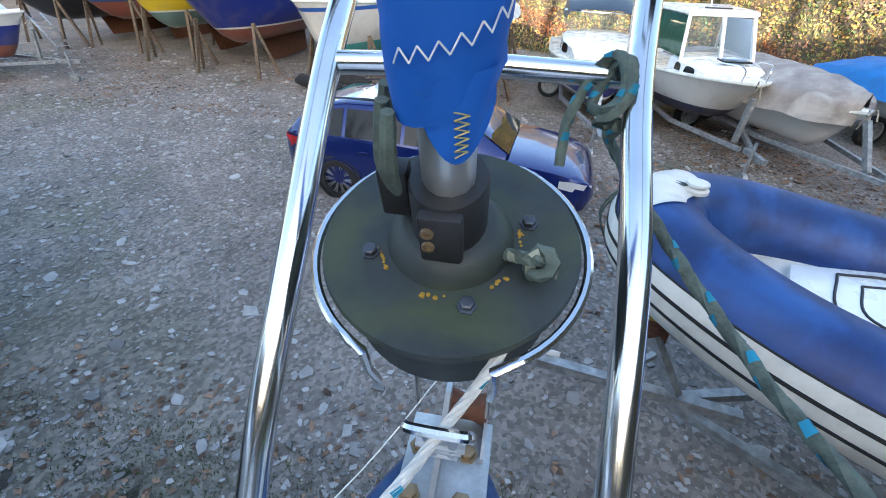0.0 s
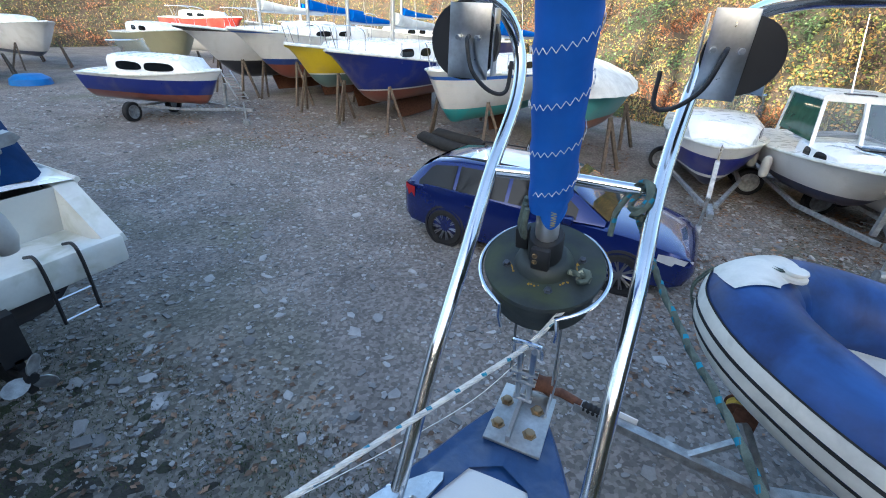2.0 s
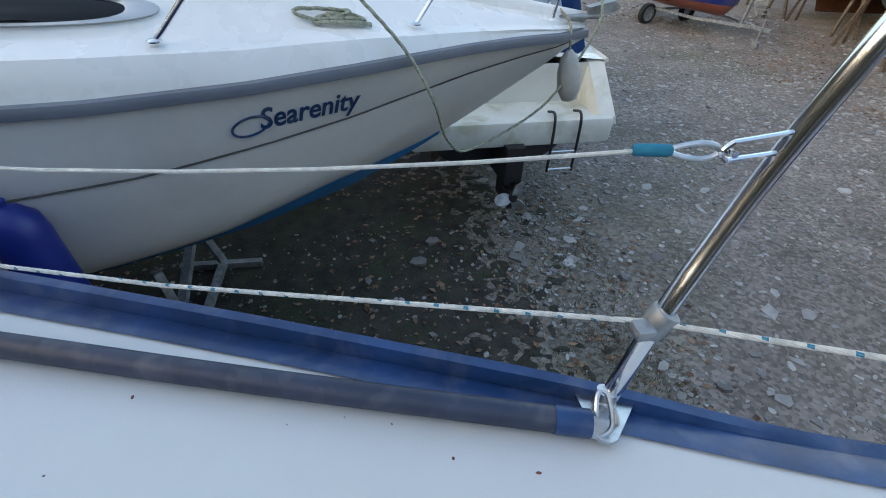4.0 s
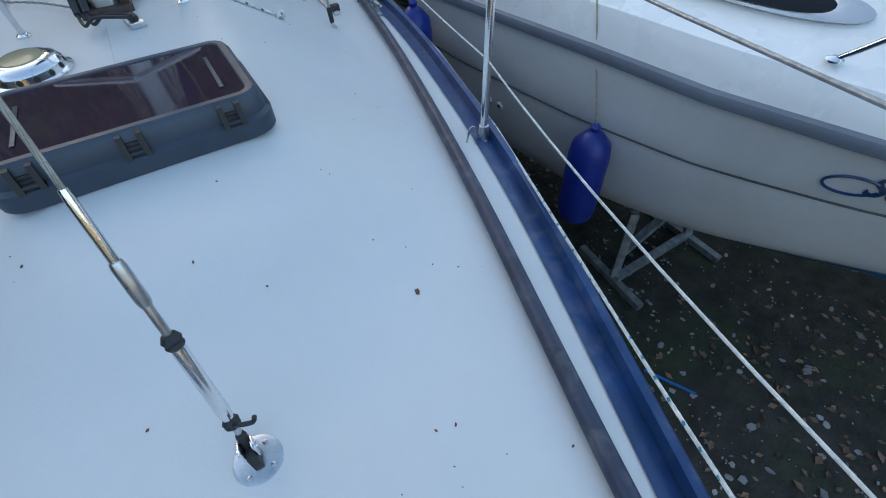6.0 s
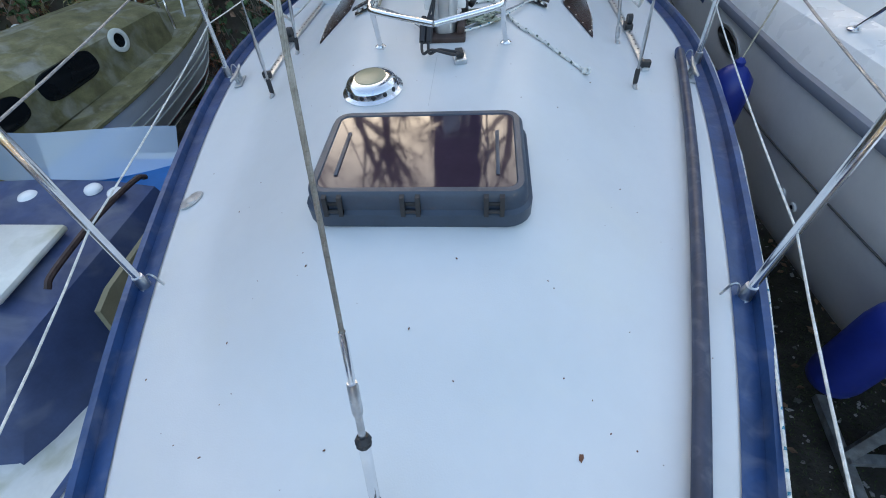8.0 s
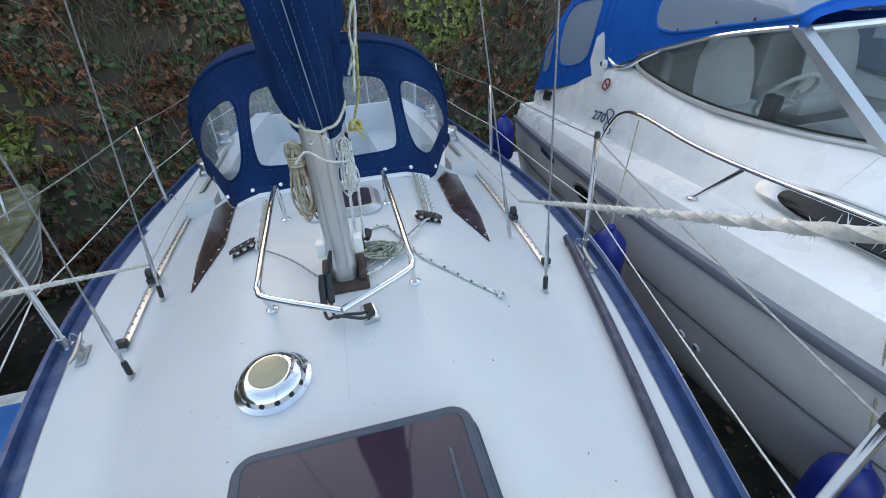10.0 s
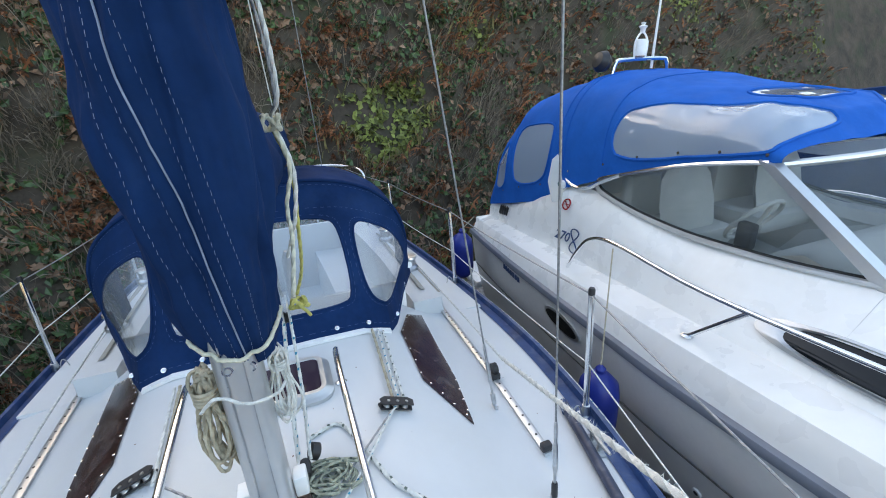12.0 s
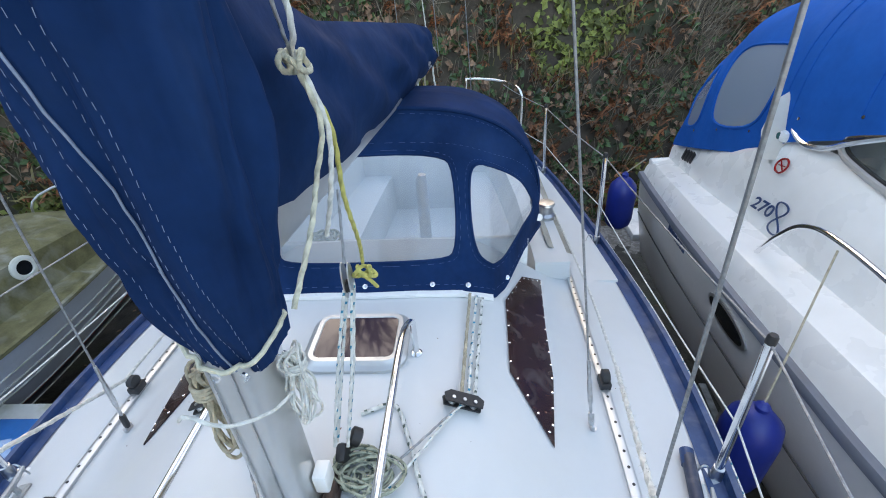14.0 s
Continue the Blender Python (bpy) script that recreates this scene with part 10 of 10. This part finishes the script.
stones("yard_stones", 30000, (-11, 5, 0.4, 10.5), 0.010, 0.048, 21, "loose grey slate chips strewn over the yard")
stones("slate_pieces", 2000, (-9, 5, 0.0, 11), 0.035, 0.105, 22, "larger flat slate pieces lying in the gravel")
stones("near_stones", 5200, (-4.5, 4.5, -6, 1.6), 0.008, 0.036, 23, "loose slate chips between the boats", 0.013)
stones("flat_stones", 70, (-4.5, 3.5, -4, 1.6), 0.04, 0.11, 27, "larger pale flat stones between the boats", 0.013)
stones("far_stones", 5000, (-24, -6, 4, 14), 0.03, 0.09, 24, "pale stones scattered over the far yard")


def litter(name, count, box_, size, ma, seed, label, thr, tall=0.0):
    rnd = random.Random(seed)
    g = Geo()
    x0, x1, y0, y1 = box_
    for _ in range(count):
        x, y = rnd.uniform(x0, x1), rnd.uniform(y0, y1)
        if noise.noise((x * 0.55 + 7, y * 0.55, seed)) + rnd.gauss(0, 0.15) < thr:
            continue
        s = size * rnd.uniform(0.5, 1.4)
        z = ground_z(x, y) + (0.02 if y < 0.3 else 0.006)
        a = rnd.random() * 6.28
        c, d = math.cos(a) * s, math.sin(a) * s
        up = rnd.uniform(0, 1) * s * 0.5
        if tall:
            g.add([(x - d * 0.12, y + c * 0.12, z), (x + d * 0.12, y - c * 0.12, z), (x + c * 0.6, y + d * 0.6, z + tall * rnd.uniform(0.4, 1))], [(0, 1, 2)])
        else:
            g.add([(x - c, y - d, z), (x - d * 0.6, y + c * 0.6, z + up), (x + c, y + d, z + 0.004), (x + d * 0.6, y - c * 0.6, z + up * 0.5)], [(0, 1, 2), (0, 2, 3)])
    solo(name, g, ma, label, "ground cover", "stuff", at=(0, 0, 0), smooth=0)


MOSS = mat("ground_moss", (0.055, 0.075, 0.025), 0.95, var=0.35, scale=5, island=0.5)
litter("fallen_leaves", 6000, (-6, 5, -8, 2.0), 0.035, LEAF["dead"], 31, "brown fallen leaves on the ground between the boats", -0.1)
litter("moss", 80000, (-5.5, 3, -5, 1.5), 0.032, MOSS, 32, "low dark moss and grass on the ground by the boats", -0.3, 0.025)
litter("yard_leaves", 9000, (0.5, 9, 3.2, 11), 0.045, LEAF["dead"], 34, "brown fallen leaves strewn by the trailers", -0.05)
litter("bed_leaves", 5000, (-16, 0, 8.5, 14), 0.05, LEAF["dead"], 35, "brown fallen leaves under the far boats", 0.0)
litter("moss_patches", 16000, (-11, 5, 1, 11), 0.03, MOSS, 33, "green moss patches in the gravel yard", 0.28, 0.02)
# dark mossy soil under and between the boats, hull shade included in its colour
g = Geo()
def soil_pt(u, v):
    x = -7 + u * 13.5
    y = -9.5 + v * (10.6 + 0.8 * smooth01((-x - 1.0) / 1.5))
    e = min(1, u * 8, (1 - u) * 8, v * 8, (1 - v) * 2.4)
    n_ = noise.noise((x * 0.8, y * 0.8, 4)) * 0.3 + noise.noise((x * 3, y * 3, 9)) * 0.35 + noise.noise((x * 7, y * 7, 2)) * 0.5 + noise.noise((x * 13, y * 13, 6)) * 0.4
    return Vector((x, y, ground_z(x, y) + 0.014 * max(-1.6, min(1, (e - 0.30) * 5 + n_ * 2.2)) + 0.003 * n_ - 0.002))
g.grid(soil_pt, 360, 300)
solo("soil", g, mat("soil_and_hull_shade", (0.048, 0.042, 0.033), 0.95, var=0.45, scale=5, bump=0.02, bscale=30, dirt=(0.045, 0.06, 0.02), dirt_amt=0.7, dscale=1.3), "dark mossy soil between the laid-up boats, hull shade in its colour", "ground", "structure", at=(0, 0, 0))


# ---------- bare trees on the crest of the bank ----------
BARK = mat("grey_bark", (0.10, 0.08, 0.065), 0.9, var=0.3, scale=6, bump=0.01, bscale=20)
def bare_tree(at, h, seed, name="bare_tree", label="leafless tree with fine branches on the crest of the bank"):
    rnd = random.Random(seed)
    tr = thing(name, at, label, "tree", "trees on the bank")
    trunk, limbs, twigs = Geo(), Geo(), Geo()
    def grow(p, d, ln, r, lev, geo):
        pts, rs, q = [p], [r], p
        k = 4
        for i in range(k):
            d = (d + Vector((rnd.gauss(0, 0.16), rnd.gauss(0, 0.16), 0.06))).normalized()
            q = q + d * ln / k
            pts.append(q)
            rs.append(r * (1 - 0.55 * (i + 1) / k))
        geo.tube(pts, rs, 7 if lev == 0 else (5 if lev == 1 else 3), cap=lev < 2)
        if lev >= 4:
            return
        for _ in range((7, 5, 4, 3)[lev]):
            i = rnd.randrange(1 if lev else 2, k + 1)
            nd = (d + Vector((rnd.gauss(0, 0.65), rnd.gauss(0, 0.65), rnd.gauss(0.1, 0.35)))).normalized()
            grow(pts[i], nd, ln * rnd.uniform(0.42, 0.68), rs[i] * 0.62, lev + 1, limbs if lev < 1 else twigs)
    grow(Vector(at), Vector((rnd.gauss(0, 0.08), 0.05, 1)), h * 0.5, h * 0.026, 0, trunk)
    tk = part("trunk", trunk, BARK, tr)
    part("limbs", limbs, BARK, tr)
    tagged(part("twigs", twigs, BARK, tr, smooth=0), kind="stuff")
# mirrored in the hatch pane; row doubled out of view to dapple the sun
for k, (x, y, h) in enumerate(((-9.5, -18.6, 8.5), (-6.8, -17.9, 9.0), (-4.5, -17.6, 9.5), (-2.6, -18.3, 8.0), (-1.2, -17.4, 9.0), (0.4, -17.9, 8.0), (1.6, -17.0, 9.5), (3.6, -16.8, 10.0), (5.2, -16.9, 8.5), (6.8, -15.9, 9.0), (10.5, -14, 9.5), (-12, -19.2, 9.5), (-15, -19.8, 9.5), (-19, -20.4, 9.0))):
    bare_tree((x, y, 9.4 + 3.4 * smooth01((-x - 5) / 9)), h, 40 + k)
# saplings rising from the bank itself
for k, (i, j, h) in enumerate(((22, 12, 4.0), (27, 16, 4.5), (31, 10, 3.2), (36, 14, 4.2), (40, 18, 4.6), (45, 13, 3.6), (50, 17, 4.0))):
    bare_tree(tuple(va[min(i, len(va) // (na + 1) - 1) * (na + 1) + j]), h, 60 + k, "sapling", "thin leafless sapling growing out of the bank")


# ---------- undergrowth, last because it is many ----------
scatter("aft_bank", va, na, 190000, ("twig", "ivy", "dead", "rusty", "twig", "ivy", "dead", "ivy", "twig", "rusty", "straw", "lime"), 0.105, 3, LABELS, 0.8, (0.24, 0.87), 0.85)
scatter("forward_bank", vf, nf, 200000, ("ivy", "lime", "gold", "ivy", "straw", "gold", "lime", "dead", "gold", "rusty"), 0.080, 5, LABELS)
